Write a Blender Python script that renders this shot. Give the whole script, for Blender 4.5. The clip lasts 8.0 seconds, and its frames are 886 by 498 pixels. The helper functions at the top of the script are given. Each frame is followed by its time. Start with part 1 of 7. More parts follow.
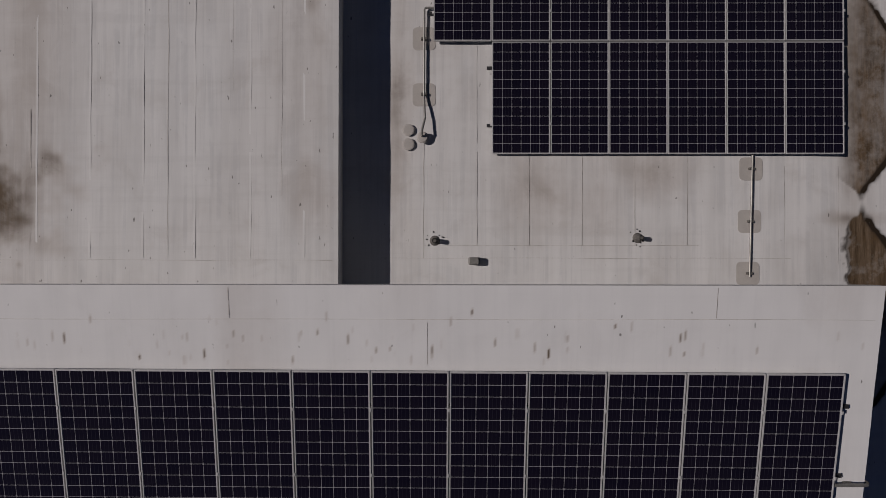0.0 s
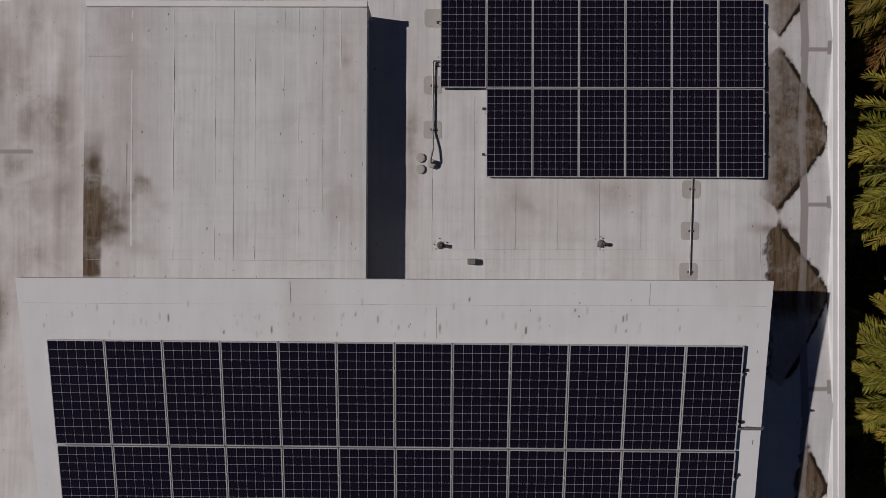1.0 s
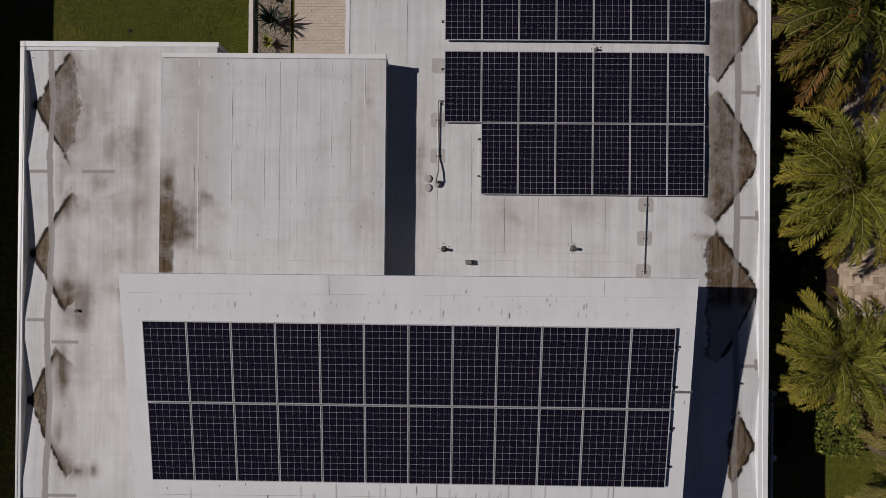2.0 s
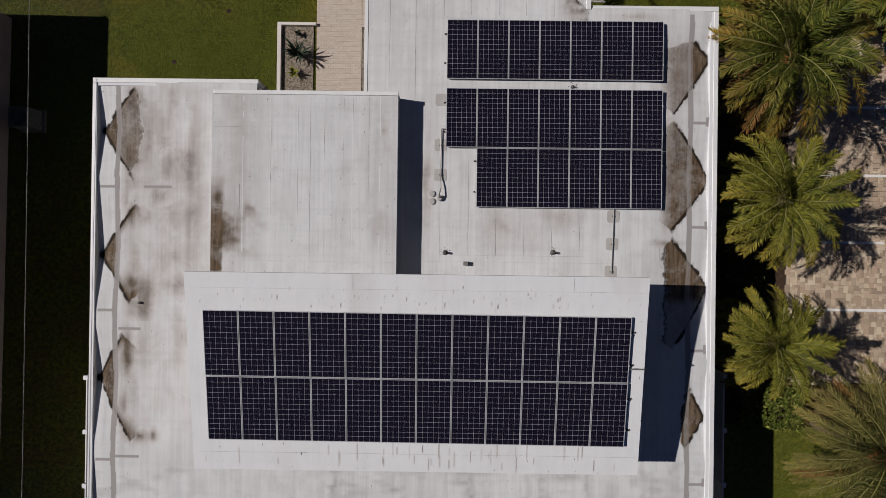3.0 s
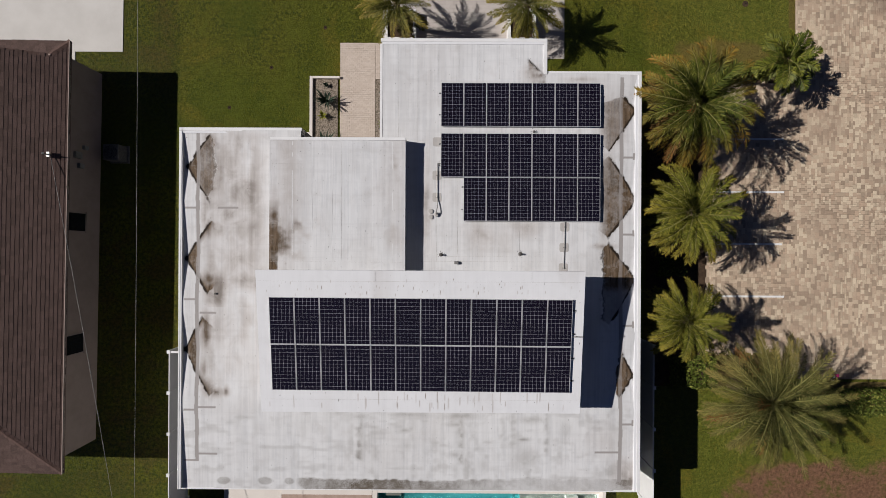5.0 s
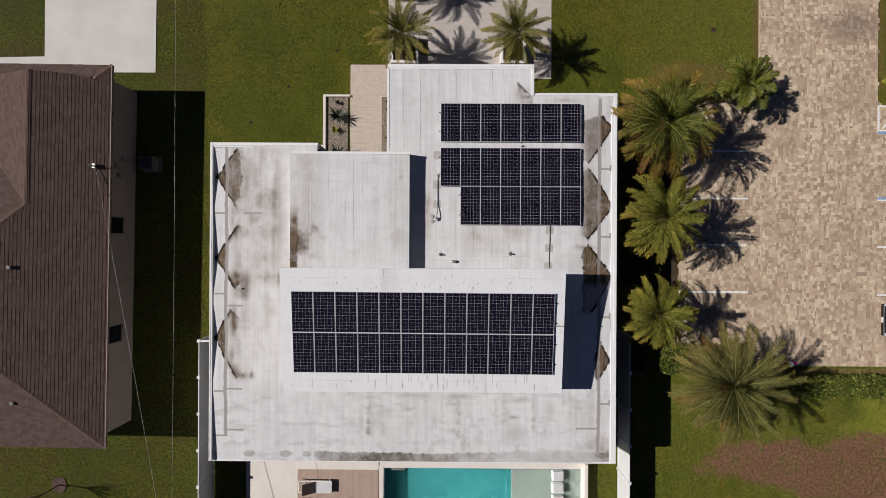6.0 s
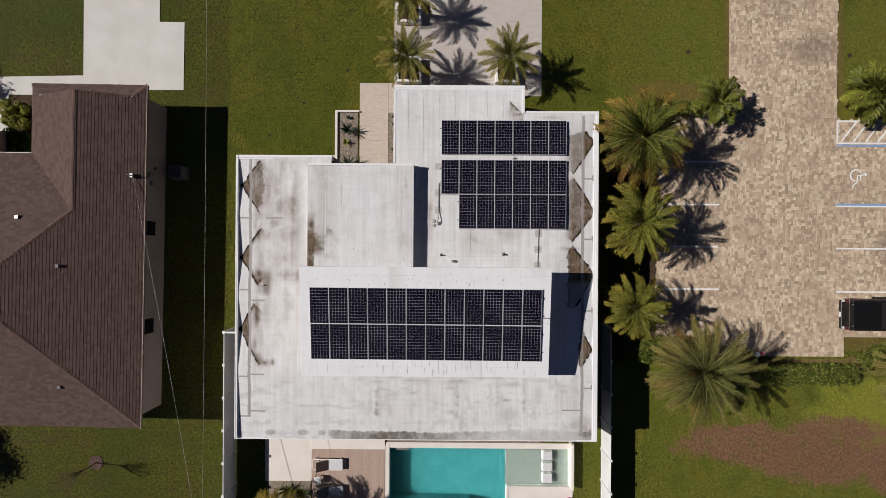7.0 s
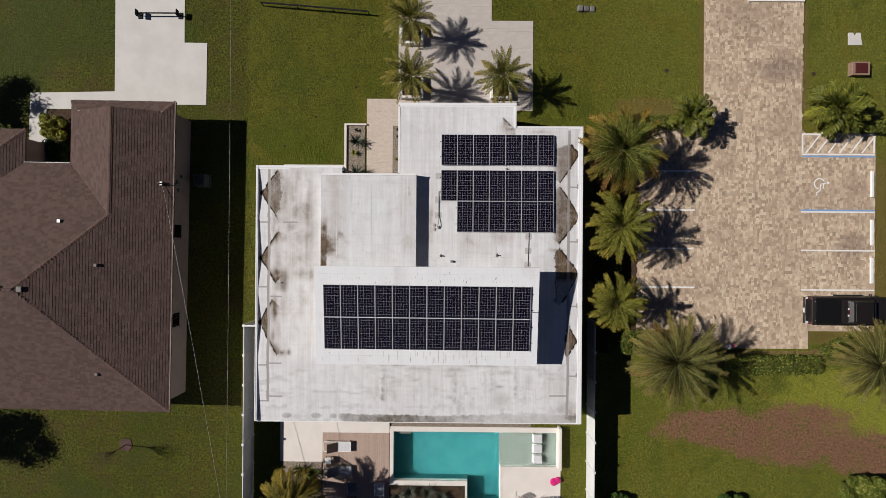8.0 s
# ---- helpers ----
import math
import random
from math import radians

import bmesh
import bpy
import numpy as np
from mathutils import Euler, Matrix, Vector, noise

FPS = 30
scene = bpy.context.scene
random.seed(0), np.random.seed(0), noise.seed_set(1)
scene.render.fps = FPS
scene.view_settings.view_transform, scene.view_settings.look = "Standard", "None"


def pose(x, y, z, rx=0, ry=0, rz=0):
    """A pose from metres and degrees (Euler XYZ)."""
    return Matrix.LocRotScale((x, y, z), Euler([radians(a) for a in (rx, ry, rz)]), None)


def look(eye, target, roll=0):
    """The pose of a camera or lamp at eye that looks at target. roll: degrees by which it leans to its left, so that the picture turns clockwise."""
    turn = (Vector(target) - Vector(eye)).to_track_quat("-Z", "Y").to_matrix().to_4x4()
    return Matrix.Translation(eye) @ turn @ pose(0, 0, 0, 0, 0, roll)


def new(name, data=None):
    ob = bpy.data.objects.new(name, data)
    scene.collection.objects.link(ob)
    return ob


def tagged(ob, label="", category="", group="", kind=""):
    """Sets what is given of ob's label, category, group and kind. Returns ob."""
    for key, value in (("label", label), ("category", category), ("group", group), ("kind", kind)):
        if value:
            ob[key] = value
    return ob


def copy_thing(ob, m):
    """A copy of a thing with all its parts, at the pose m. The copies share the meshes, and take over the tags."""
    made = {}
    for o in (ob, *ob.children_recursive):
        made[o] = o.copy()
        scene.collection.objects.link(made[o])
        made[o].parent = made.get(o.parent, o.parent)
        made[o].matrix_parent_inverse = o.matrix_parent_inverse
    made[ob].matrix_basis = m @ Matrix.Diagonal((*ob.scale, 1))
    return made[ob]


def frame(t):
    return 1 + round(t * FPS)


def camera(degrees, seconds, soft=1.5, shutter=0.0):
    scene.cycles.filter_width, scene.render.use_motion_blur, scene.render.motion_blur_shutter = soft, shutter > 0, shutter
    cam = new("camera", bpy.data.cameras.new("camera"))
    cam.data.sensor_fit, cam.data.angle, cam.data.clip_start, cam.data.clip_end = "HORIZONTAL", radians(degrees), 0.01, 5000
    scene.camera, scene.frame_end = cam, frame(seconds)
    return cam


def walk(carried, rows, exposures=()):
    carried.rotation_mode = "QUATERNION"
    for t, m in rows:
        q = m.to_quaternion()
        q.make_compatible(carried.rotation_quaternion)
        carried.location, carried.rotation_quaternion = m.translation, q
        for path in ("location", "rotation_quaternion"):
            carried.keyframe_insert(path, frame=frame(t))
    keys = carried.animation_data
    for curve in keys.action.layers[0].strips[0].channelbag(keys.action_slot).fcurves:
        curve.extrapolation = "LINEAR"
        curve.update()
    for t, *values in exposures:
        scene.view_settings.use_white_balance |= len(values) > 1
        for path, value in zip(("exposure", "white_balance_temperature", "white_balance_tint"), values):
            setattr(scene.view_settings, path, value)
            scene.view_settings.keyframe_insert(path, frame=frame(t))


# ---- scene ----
# The drone climbs straight up over the roof, looking down.
cam = camera(84.0, 8.0, soft=0.68)
PATH = [
    (0, 0.419, -0.002, 12.420, 0.392, 0.245, 0.060),
    (0.5, 0.390, 0.028, 13.500, 0.352, 0.270, 0.150),
    (1, 0.342, 0.065, 14.670, 0.300, 0.280, 0.230),
    (2.5, 0.264, 0.217, 18.631, 0.152, 0.281, 0.658),
    (3, 0.247, 0.282, 19.987, 0.115, 0.282, 0.743),
    (3.5, 0.278, 0.324, 21.403, 0.083, 0.271, 0.811),
    (4, 0.319, 0.362, 22.804, 0.065, 0.268, 0.583),
    (4.5, 0.375, 0.402, 24.245, 0.063, 0.262, 0.449),
    (5, 0.429, 0.425, 25.690, 0.068, 0.258, 0.283),
    (6.5, 0.490, 0.466, 30.170, 0.069, 0.305, 0.315),
    (7, 0.499, 0.501, 31.683, 0.072, 0.330, 0.354),
    (7.5, 0.521, 0.551, 33.204, 0.076, 0.345, 0.387),
    (8, 0.550, 0.586, 34.730, 0.069, 0.348, 0.428),
]
walk(cam, [(t, pose(x, y, z, rx, ry, rz)) for t, x, y, z, rx, ry, rz in PATH],
     exposures=[(0.0, -1.14, 6660, 17), (0.5, -1.05, 6620, 16.5), (1.0, -0.96, 6570, 16), (2.5, -0.58, 6430, 13.5), (3.5, -0.35, 6400, 12.5),
                (4.5, -0.21, 6370, 12), (5.0, -0.18, 6380, 12.5), (6.5, -0.12, 6450, 12.5), (8.0, -0.06, 6470, 12)])

# ---- world and sun ----
SUN_WAY = Vector((-1.18, 0.16, 1.0)).normalized()
world = bpy.data.worlds.new("sky")
scene.world = world
world.use_nodes = True
wn = world.node_tree.nodes
sky = wn.new("ShaderNodeTexSky")
sky.sky_type, sky.sun_disc = "NISHITA", False
sky.ozone_density, sky.air_density, sky.dust_density = 10.0, 0.85, 0.0
sky.sun_elevation, sky.sun_rotation = math.asin(SUN_WAY.z), math.atan2(SUN_WAY.x, SUN_WAY.y)
hue = wn.new("ShaderNodeMix")
hue.data_type, hue.blend_type = "RGBA", "MULTIPLY"
hue.inputs[0].default_value, hue.inputs[7].default_value = 1.0, (1.36, 0.93, 0.86, 1.0)
world.node_tree.links.new(sky.outputs[0], hue.inputs[6])
world.node_tree.links.new(hue.outputs[2], wn["Background"].inputs[0])
wn["Background"].inputs[1].default_value = 0.0245
sun = new("sun", bpy.data.lights.new("sun", "SUN"))
sun.data.energy, sun.data.angle, sun.data.color = 5.0, radians(0.53), (1.0, 0.955, 0.89)
sun.matrix_world = look(SUN_WAY * 60, (0, 0, 0))


# ---- materials ----
class Nodes:
    """A small writer of node materials."""

    def __init__(self, name, rough=0.7, metal=0.0):
        self.mat = bpy.data.materials.new(name)
        self.mat.use_nodes = True
        self.tree = self.mat.node_tree
        self.bsdf = self.tree.nodes["Principled BSDF"]
        self.bsdf.inputs["Roughness"].default_value = rough
        self.bsdf.inputs["Metallic"].default_value = metal
        self.bsdf.inputs["Specular IOR Level"].default_value = 0.12 if rough > 0.5 and metal == 0 else 0.45
        self.where = self.node("ShaderNodeTexCoord").outputs["Object"]

    def node(self, kind):
        return self.tree.nodes.new(kind)

    def link(self, a, b):
        self.tree.links.new(a, b)

    def put(self, value, socket):
        if isinstance(value, (int, float)):
            socket.default_value = value
        elif isinstance(value, tuple):
            socket.default_value = (*value, 1.0) if len(socket.default_value) == 4 and len(value) == 3 else value
        else:
            self.link(value, socket)

    def math(self, op, a, b=0.0, clamp=False):
        n = self.node("ShaderNodeMath")
        n.operation, n.use_clamp = op, clamp
        self.put(a, n.inputs[0]), self.put(b, n.inputs[1])
        return n.outputs[0]

    def scaled(self, v, where=None):
        n = self.node("ShaderNodeMapping")
        self.link(where or self.where, n.inputs[0])
        n.inputs["Scale"].default_value = v
        return n.outputs[0]

    def noise(self, scale, detail=4.0, rough=0.6, where=None, warp=0.0):
        n = self.node("ShaderNodeTexNoise")
        self.link(where or self.where, n.inputs["Vector"])
        n.inputs["Scale"].default_value, n.inputs["Detail"].default_value = scale, detail
        n.inputs["Roughness"].default_value, n.inputs["Distortion"].default_value = rough, warp
        return n.outputs[0]

    def ramp(self, value, lo, hi, a=0.0, b=1.0):
        n = self.node("ShaderNodeMapRange")
        n.interpolation_type = "SMOOTHSTEP"
        self.put(value, n.inputs[0])
        for i, v in enumerate((lo, hi, a, b)):
            n.inputs[i + 1].default_value = v
        return n.outputs[0]

    def mix(self, fac, a, b, blend="MIX"):
        n = self.node("ShaderNodeMix")
        n.data_type, n.blend_type = "RGBA", blend
        self.put(fac, n.inputs[0]), self.put(a, n.inputs[6]), self.put(b, n.inputs[7])
        return n.outputs[2]

    def attr(self, name):
        n = self.node("ShaderNodeAttribute")
        n.attribute_name = name
        return n.outputs["Fac"]

    def colour(self, c):
        self.put(c, self.bsdf.inputs["Base Color"])
        return self

    def bump(self, height, strength=0.3, distance=0.01):
        n = self.node("ShaderNodeBump")
        n.inputs["Strength"].default_value, n.inputs["Distance"].default_value = strength, distance
        self.link(height, n.inputs["Height"])
        self.link(n.outputs[0], self.bsdf.inputs["Normal"])
        return self


def plain(name, a, b, scale=6.0, rough=0.7, metal=0.0, fine=60.0, bump=0.15, depth=0.004, coat=0.0):
    """Two shades mixed by a coarse and a fine noise, with a little relief."""
    m = Nodes(name, rough, metal)
    big, small = m.noise(scale), m.noise(fine, 3.0)
    m.colour(m.mix(m.ramp(m.math("ADD", m.math("MULTIPLY", big, 0.65), m.math("MULTIPLY", small, 0.35)), 0.35, 0.65), a, b))
    m.bump(small, bump, depth)
    m.bsdf.inputs["Coat Weight"].default_value = coat
    return m.mat


def varied(name, a, b, rough=0.8, scale=30.0, islands=False, dark=0.75, bump=0.3, depth=0.004, lo=0.0, hi=1.0):
    """A colour that differs from piece to piece, with grain."""
    m = Nodes(name, rough)
    if islands:
        rnd = m.node("ShaderNodeNewGeometry").outputs["Random Per Island"]
    else:
        rnd = m.node("ShaderNodeObjectInfo").outputs["Random"]
    grain = m.noise(scale, 4.0)
    c = m.mix(m.ramp(rnd, lo, hi), a, b)
    m.colour(m.mix(m.ramp(grain, 0.3, 0.7), c, m.mix(1.0, c, (dark, dark, dark), "MULTIPLY")))
    m.bump(grain, bump, depth)
    return m.mat


def membrane_material(name, tint, streaky=1.0):
    """White roofing sheet: chalky streaks along the sheets, grime where the mesh says so."""
    m = Nodes(name, 0.75)
    streak = m.noise(1.0, 5.0, 0.65, m.scaled((3.2, 0.16, 1.0)))
    cross = m.noise(1.0, 5.0, 0.65, m.scaled((0.25, 4.5, 1.0)))
    blot = m.noise(0.45, 5.0, 0.6)
    wash = m.noise(1.3, 6.0, 0.65, None, 0.6)
    fine = m.noise(22.0, 4.0, 0.7)
    thin = m.noise(1.0, 4.0, 0.7, m.scaled((9.0, 0.22, 1.0)))
    base = m.mix(m.ramp(streak, 0.36, 0.66, 0.0, streaky), tint, tuple(v * 0.90 for v in tint))
    base = m.mix(m.math("MULTIPLY", m.ramp(thin, 0.47, 0.60, 0.0, 0.36 * streaky), m.ramp(wash, 0.32, 0.55)), base, (tint[0] * 0.70, tint[1] * 0.715, tint[2] * 0.74))
    base = m.mix(m.ramp(cross, 0.48, 0.66, 0.0, 0.28 * streaky), base, tuple(v * 0.80 for v in tint))
    base = m.mix(m.ramp(blot, 0.45, 0.75, 0.0, 0.30 * streaky), base, (0.50, 0.487, 0.478))
    base = m.mix(m.ramp(wash, 0.50, 0.74, 0.0, 0.26 * streaky + 0.06), base, (0.46, 0.445, 0.434))
    # cloudy grime: a warm wash where thin, near black-brown where thick
    soot = m.math("MULTIPLY", m.attr("soot"), m.ramp(m.math("ADD", m.math("MULTIPLY", streak, 0.45), m.math("MULTIPLY", wash, 0.55)), 0.30, 0.60, 0.45, 1.0))
    base = m.mix(m.math("MULTIPLY", soot, 1.25, True), base, m.mix(m.ramp(soot, 0.15, 0.7), (0.30, 0.228, 0.178), (0.135, 0.104, 0.078)))
    # grey dust left by slow puddles
    dust = m.math("MULTIPLY", m.attr("dust"), m.ramp(m.math("ADD", m.math("MULTIPLY", wash, 0.6), m.math("MULTIPLY", fine, 0.4)), 0.32, 0.58, 0.6, 1.0))
    base = m.mix(m.math("MULTIPLY", dust, 1.2, True), base, m.mix(m.ramp(dust, 0.2, 0.8), (0.335, 0.324, 0.310), (0.118, 0.098, 0.076)))
    # brown silt left where water stands
    silt = m.math("MULTIPLY", m.attr("silt"), m.ramp(m.math("ADD", m.math("MULTIPLY", wash, 0.5), m.math("MULTIPLY", fine, 0.5)), 0.32, 0.60, 0.84, 1.0))
    silt = m.math("MULTIPLY", silt, 1.18, True)
    earth = m.mix(m.ramp(m.noise(1.0, 5.0, 0.7, m.scaled((9.0, 0.9, 1.0))), 0.36, 0.64), (0.072, 0.048, 0.028), (0.172, 0.124, 0.085))
    base = m.mix(silt, base, m.mix(m.ramp(m.noise(3.2, 5.0, 0.7, None, 0.5), 0.50, 0.68, 0.0, 0.7), earth, (0.120, 0.076, 0.040)))
    base = m.mix(m.math("MULTIPLY", m.attr("crust"), 1.7, True), base, (0.028, 0.020, 0.014))
    # repair strips in grey sealant
    base = m.mix(m.attr("strip"), base, (0.33, 0.31, 0.30))
    # scuffs
    nick = m.noise(1.0, 2.0, 0.4, m.scaled((20.0, 7.0, 1.0)))
    base = m.mix(m.ramp(nick, 0.745, 0.785, 0.0, 0.75), base, (0.09, 0.085, 0.08))
    m.colour(base)
    m.bump(m.math("ADD", fine, m.math("MULTIPLY", streak, 0.6)), 0.12, 0.004)
    return m.mat


MEMBRANE = membrane_material("white_membrane", (0.69, 0.693, 0.70))
MEMBRANE_RAISED = membrane_material("raised_white_membrane", (0.68, 0.685, 0.695))
MEMBRANE_NEW = membrane_material("clean_white_membrane", (0.735, 0.742, 0.76), 0.22)
JOINT = plain("joint_grime", (0.30, 0.285, 0.27), (0.58, 0.56, 0.54), 1.1, 0.8, 0.0, 9.0)
COPING = plain("white_metal_coping", (0.78, 0.78, 0.78), (0.70, 0.70, 0.70), 1.2, 0.4, 0.0, 40.0, 0.05, 0.002)
# unseen outer walls: a grey chosen to bounce little light onto the shaded lawn
DARKENED_WALL = plain("darkened_unseen_stucco", (0.20, 0.20, 0.20), (0.16, 0.16, 0.165), 1.5, 0.85, 0.0, 90.0, 0.35)
STUCCO = plain("white_stucco", (0.66, 0.64, 0.60), (0.58, 0.56, 0.52), 1.5, 0.85, 0.0, 90.0, 0.35)
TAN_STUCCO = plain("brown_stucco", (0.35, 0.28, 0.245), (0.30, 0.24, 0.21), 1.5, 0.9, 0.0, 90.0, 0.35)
ALU = plain("anodised_aluminium", (0.62, 0.62, 0.63), (0.54, 0.54, 0.55), 8.0, 0.42, 0.25)
DARK_METAL = plain("dark_rail", (0.035, 0.035, 0.04), (0.05, 0.05, 0.055), 8.0, 0.5, 0.4)
STEEL = plain("galvanised_steel", (0.25, 0.245, 0.235), (0.33, 0.325, 0.31), 14.0, 0.5, 0.6)
LEAD = plain("weathered_lead", (0.10, 0.095, 0.09), (0.18, 0.17, 0.16), 14.0, 0.7, 0.3)
BLACK = plain("black_rubber", (0.012, 0.012, 0.012), (0.022, 0.022, 0.022), 20.0, 0.8)
BACKSHEET = plain("white_backsheet", (0.315, 0.315, 0.335), (0.27, 0.27, 0.29), 5.0, 0.25, 0.0, 60.0, 0.02, 0.001, 0.6)
GREY_PATCH = plain("grey_membrane_patch", (0.40, 0.38, 0.365), (0.46, 0.44, 0.42), 3.0, 0.6)
CONCRETE = plain("pale_concrete", (0.60, 0.58, 0.55), (0.53, 0.51, 0.48), 0.7, 0.85, 0.0, 45.0, 0.25)
CREAM = plain("cream_patio", (0.72, 0.67, 0.62), (0.66, 0.61, 0.56), 0.8, 0.8, 0.0, 50.0, 0.2)
WHITE_PAINT = plain("white_paint", (0.80, 0.79, 0.77), (0.70, 0.69, 0.67), 3.0, 0.6)
BLUE_PAINT = plain("blue_paint", (0.16, 0.30, 0.55), (0.22, 0.36, 0.58), 3.0, 0.7)
VINYL = plain("white_vinyl", (0.78, 0.78, 0.78), (0.72, 0.72, 0.72), 1.0, 0.35, 0.0, 30.0, 0.03, 0.002)
MULCH = plain("dark_mulch", (0.040, 0.027, 0.018), (0.085, 0.055, 0.035), 3.0, 0.95, 0.0, 24.0, 0.8, 0.03)
DRY_TURF = plain("dry_turf", (0.09, 0.07, 0.025), (0.20, 0.145, 0.055), 3.0, 0.95, 0.0, 24.0, 0.8, 0.03)
RED_MULCH = plain("reddish_mulch", (0.06, 0.036, 0.031), (0.12, 0.075, 0.068), 6.0, 0.95, 0.0, 30.0, 0.8, 0.02)
GRAVEL = plain("brown_gravel", (0.10, 0.08, 0.06), (0.36, 0.30, 0.24), 14.0, 0.9, 0.0, 30.0, 0.9, 0.02)
BARK = plain("palm_bark", (0.12, 0.085, 0.055), (0.22, 0.165, 0.11), 9.0, 0.95, 0.0, 30.0, 0.8, 0.03)
WINDOW_GLASS = plain("dark_window_glass", (0.010, 0.011, 0.013), (0.016, 0.017, 0.02), 1.0, 0.06, 0.0, 10.0, 0.0)
BLACK_PAINT = plain("black_car_paint", (0.008, 0.006, 0.006), (0.012, 0.009, 0.009), 2.0, 0.5, 0.0, 60.0, 0.0, 0.001, 0.12)
VINYL_BLACK = plain("black_vinyl", (0.005, 0.005, 0.006), (0.008, 0.008, 0.009), 5.0, 0.6)
RED_PLASTIC = plain("red_plastic", (0.06, 0.005, 0.005), (0.09, 0.008, 0.007), 8.0, 0.3)


def cell_material():
    m = Nodes("blue_black_silicon", 0.2)
    rnd = m.node("ShaderNodeObjectInfo").outputs["Random"]
    c = m.mix(rnd, (0.0064, 0.0053, 0.0138), (0.0094, 0.0075, 0.0192))
    c = m.mix(m.math("MULTIPLY", rnd, 0.6), c, (0.0085, 0.0064, 0.0130))
    dust = m.noise(2.5, 5.0, 0.6)
    c = m.mix(m.ramp(dust, 0.45, 0.75, 0.0, 0.012), c, (0.30, 0.27, 0.24))
    # bus bars, three to a cell
    w = m.node("ShaderNodeTexWave")
    w.bands_direction = "X"
    m.link(m.where, w.inputs[0])
    w.inputs["Scale"].default_value = 6.05
    c = m.mix(m.ramp(w.outputs[0], 0.97, 1.0, 0.0, 0.03), c, (0.4, 0.4, 0.42))
    m.colour(c)
    m.bsdf.inputs["Coat Weight"].default_value, m.bsdf.inputs["Coat Roughness"].default_value = 0.5, 0.1
    m.bsdf.inputs["Specular IOR Level"].default_value = 0.2
    return m.mat


CELL = cell_material()


def lawn_material():
    m = Nodes("lawn", 0.5)
    m.bsdf.inputs["Specular IOR Level"].default_value = 0.15
    big, mid, fine = m.noise(0.10, 4.0), m.noise(0.8, 6.0, 0.7), m.noise(6.0, 6.0, 0.8)
    tuft, clump = m.noise(30.0, 3.0, 0.7), m.noise(2.6, 4.0, 0.7)
    xyz = m.node("ShaderNodeSeparateXYZ")
    m.link(m.where, xyz.inputs[0])
    wob = m.math("MULTIPLY", m.math("SUBTRACT", m.noise(0.5, 5.0, 0.65), 0.5), 1.5)
    c = m.mix(m.ramp(fine, 0.38, 0.64), (0.040, 0.050, 0.006), (0.188, 0.186, 0.018))
    c = m.mix(m.ramp(mid, 0.40, 0.66, 0.0, 0.6), c, (0.175, 0.148, 0.012))
    c = m.mix(m.ramp(big, 0.42, 0.62, 0.0, 0.6), c, (0.078, 0.108, 0.004))
    # drier, paler turf on the far side of the palms
    c = m.mix(m.ramp(m.math("ADD", xyz.outputs[0], m.math("MULTIPLY", wob, 4.0)), 5.0, 18.0, 0.0, 0.72), c, m.mix(m.ramp(fine, 0.36, 0.66), (0.130, 0.150, 0.022), (0.300, 0.285, 0.048)))
    c = m.mix(m.ramp(mid, 0.45, 0.62, 0.0, 0.35), c, (0.105, 0.140, 0.016))
    c = m.mix(m.ramp(clump, 0.46, 0.68, 0.0, 0.4), c, (0.072, 0.084, 0.006))
    c = m.mix(m.math("MULTIPLY", m.ramp(m.noise(0.33, 5.0, 0.65, None, 0.8), 0.50, 0.68), m.ramp(fine, 0.40, 0.58, 0.15, 0.75)), c, (0.215, 0.165, 0.020))
    c = m.mix(m.math("MULTIPLY", m.ramp(m.noise(0.22, 5.0, 0.7, m.scaled((1.0, 0.6, 1.0))), 0.52, 0.66), 0.5), c, (0.058, 0.088, 0.005))
    c = m.mix(m.ramp(tuft, 0.42, 0.62, 0.0, 0.38), c, (0.036, 0.044, 0.004))

    def blob(cx, cy, rx, ry):
        dx = m.math("DIVIDE", m.math("SUBTRACT", xyz.outputs[0], cx), rx)
        dy = m.math("DIVIDE", m.math("SUBTRACT", xyz.outputs[1], cy), ry)
        d = m.math("SQRT", m.math("ADD", m.math("MULTIPLY", dx, dx), m.math("MULTIPLY", dy, dy)))
        return m.ramp(m.math("ADD", d, m.math("MULTIPLY", wob, 1.1)), 0.78, 1.12, 1.0, 0.0)
    c = m.mix(m.math("MULTIPLY", blob(31.0, -9.8, 7.5, 2.6), 0.75), c, m.mix(m.ramp(fine, 0.36, 0.66), (0.22, 0.24, 0.030), (0.36, 0.35, 0.045)))
    # dry reddish earth in the side yard: long soft-edged patches
    earth = m.math("MAXIMUM", blob(25.3, -12.35, 4.9, 2.3), blob(19.6, -11.9, 3.9, 1.3))
    earth = m.math("MAXIMUM", earth, blob(31.0, -13.7, 4.5, 1.4))
    earth = m.math("MULTIPLY", earth, m.ramp(m.math("ADD", m.math("MULTIPLY", fine, 0.55), m.math("MULTIPLY", mid, 0.45)), 0.37, 0.50, 0.12, 1.0))
    c = m.mix(earth, c, m.mix(m.ramp(m.math("ADD", m.math("MULTIPLY", tuft, 0.4), m.math("MULTIPLY", fine, 0.6)), 0.36, 0.62), (0.105, 0.051, 0.029), (0.37, 0.200, 0.118)))
    # worn brown grass along the drive and by the neighbour's driveway
    worn = m.math("MAXIMUM", blob(15.0, 10.6, 2.6, 0.8), blob(-15.4, 10.3, 1.6, 0.7))
    worn = m.math("MAXIMUM", worn, m.math("MAXIMUM", blob(18.45, 15.0, 0.2, 6.0), blob(25.75, 14.0, 0.2, 5.0)))
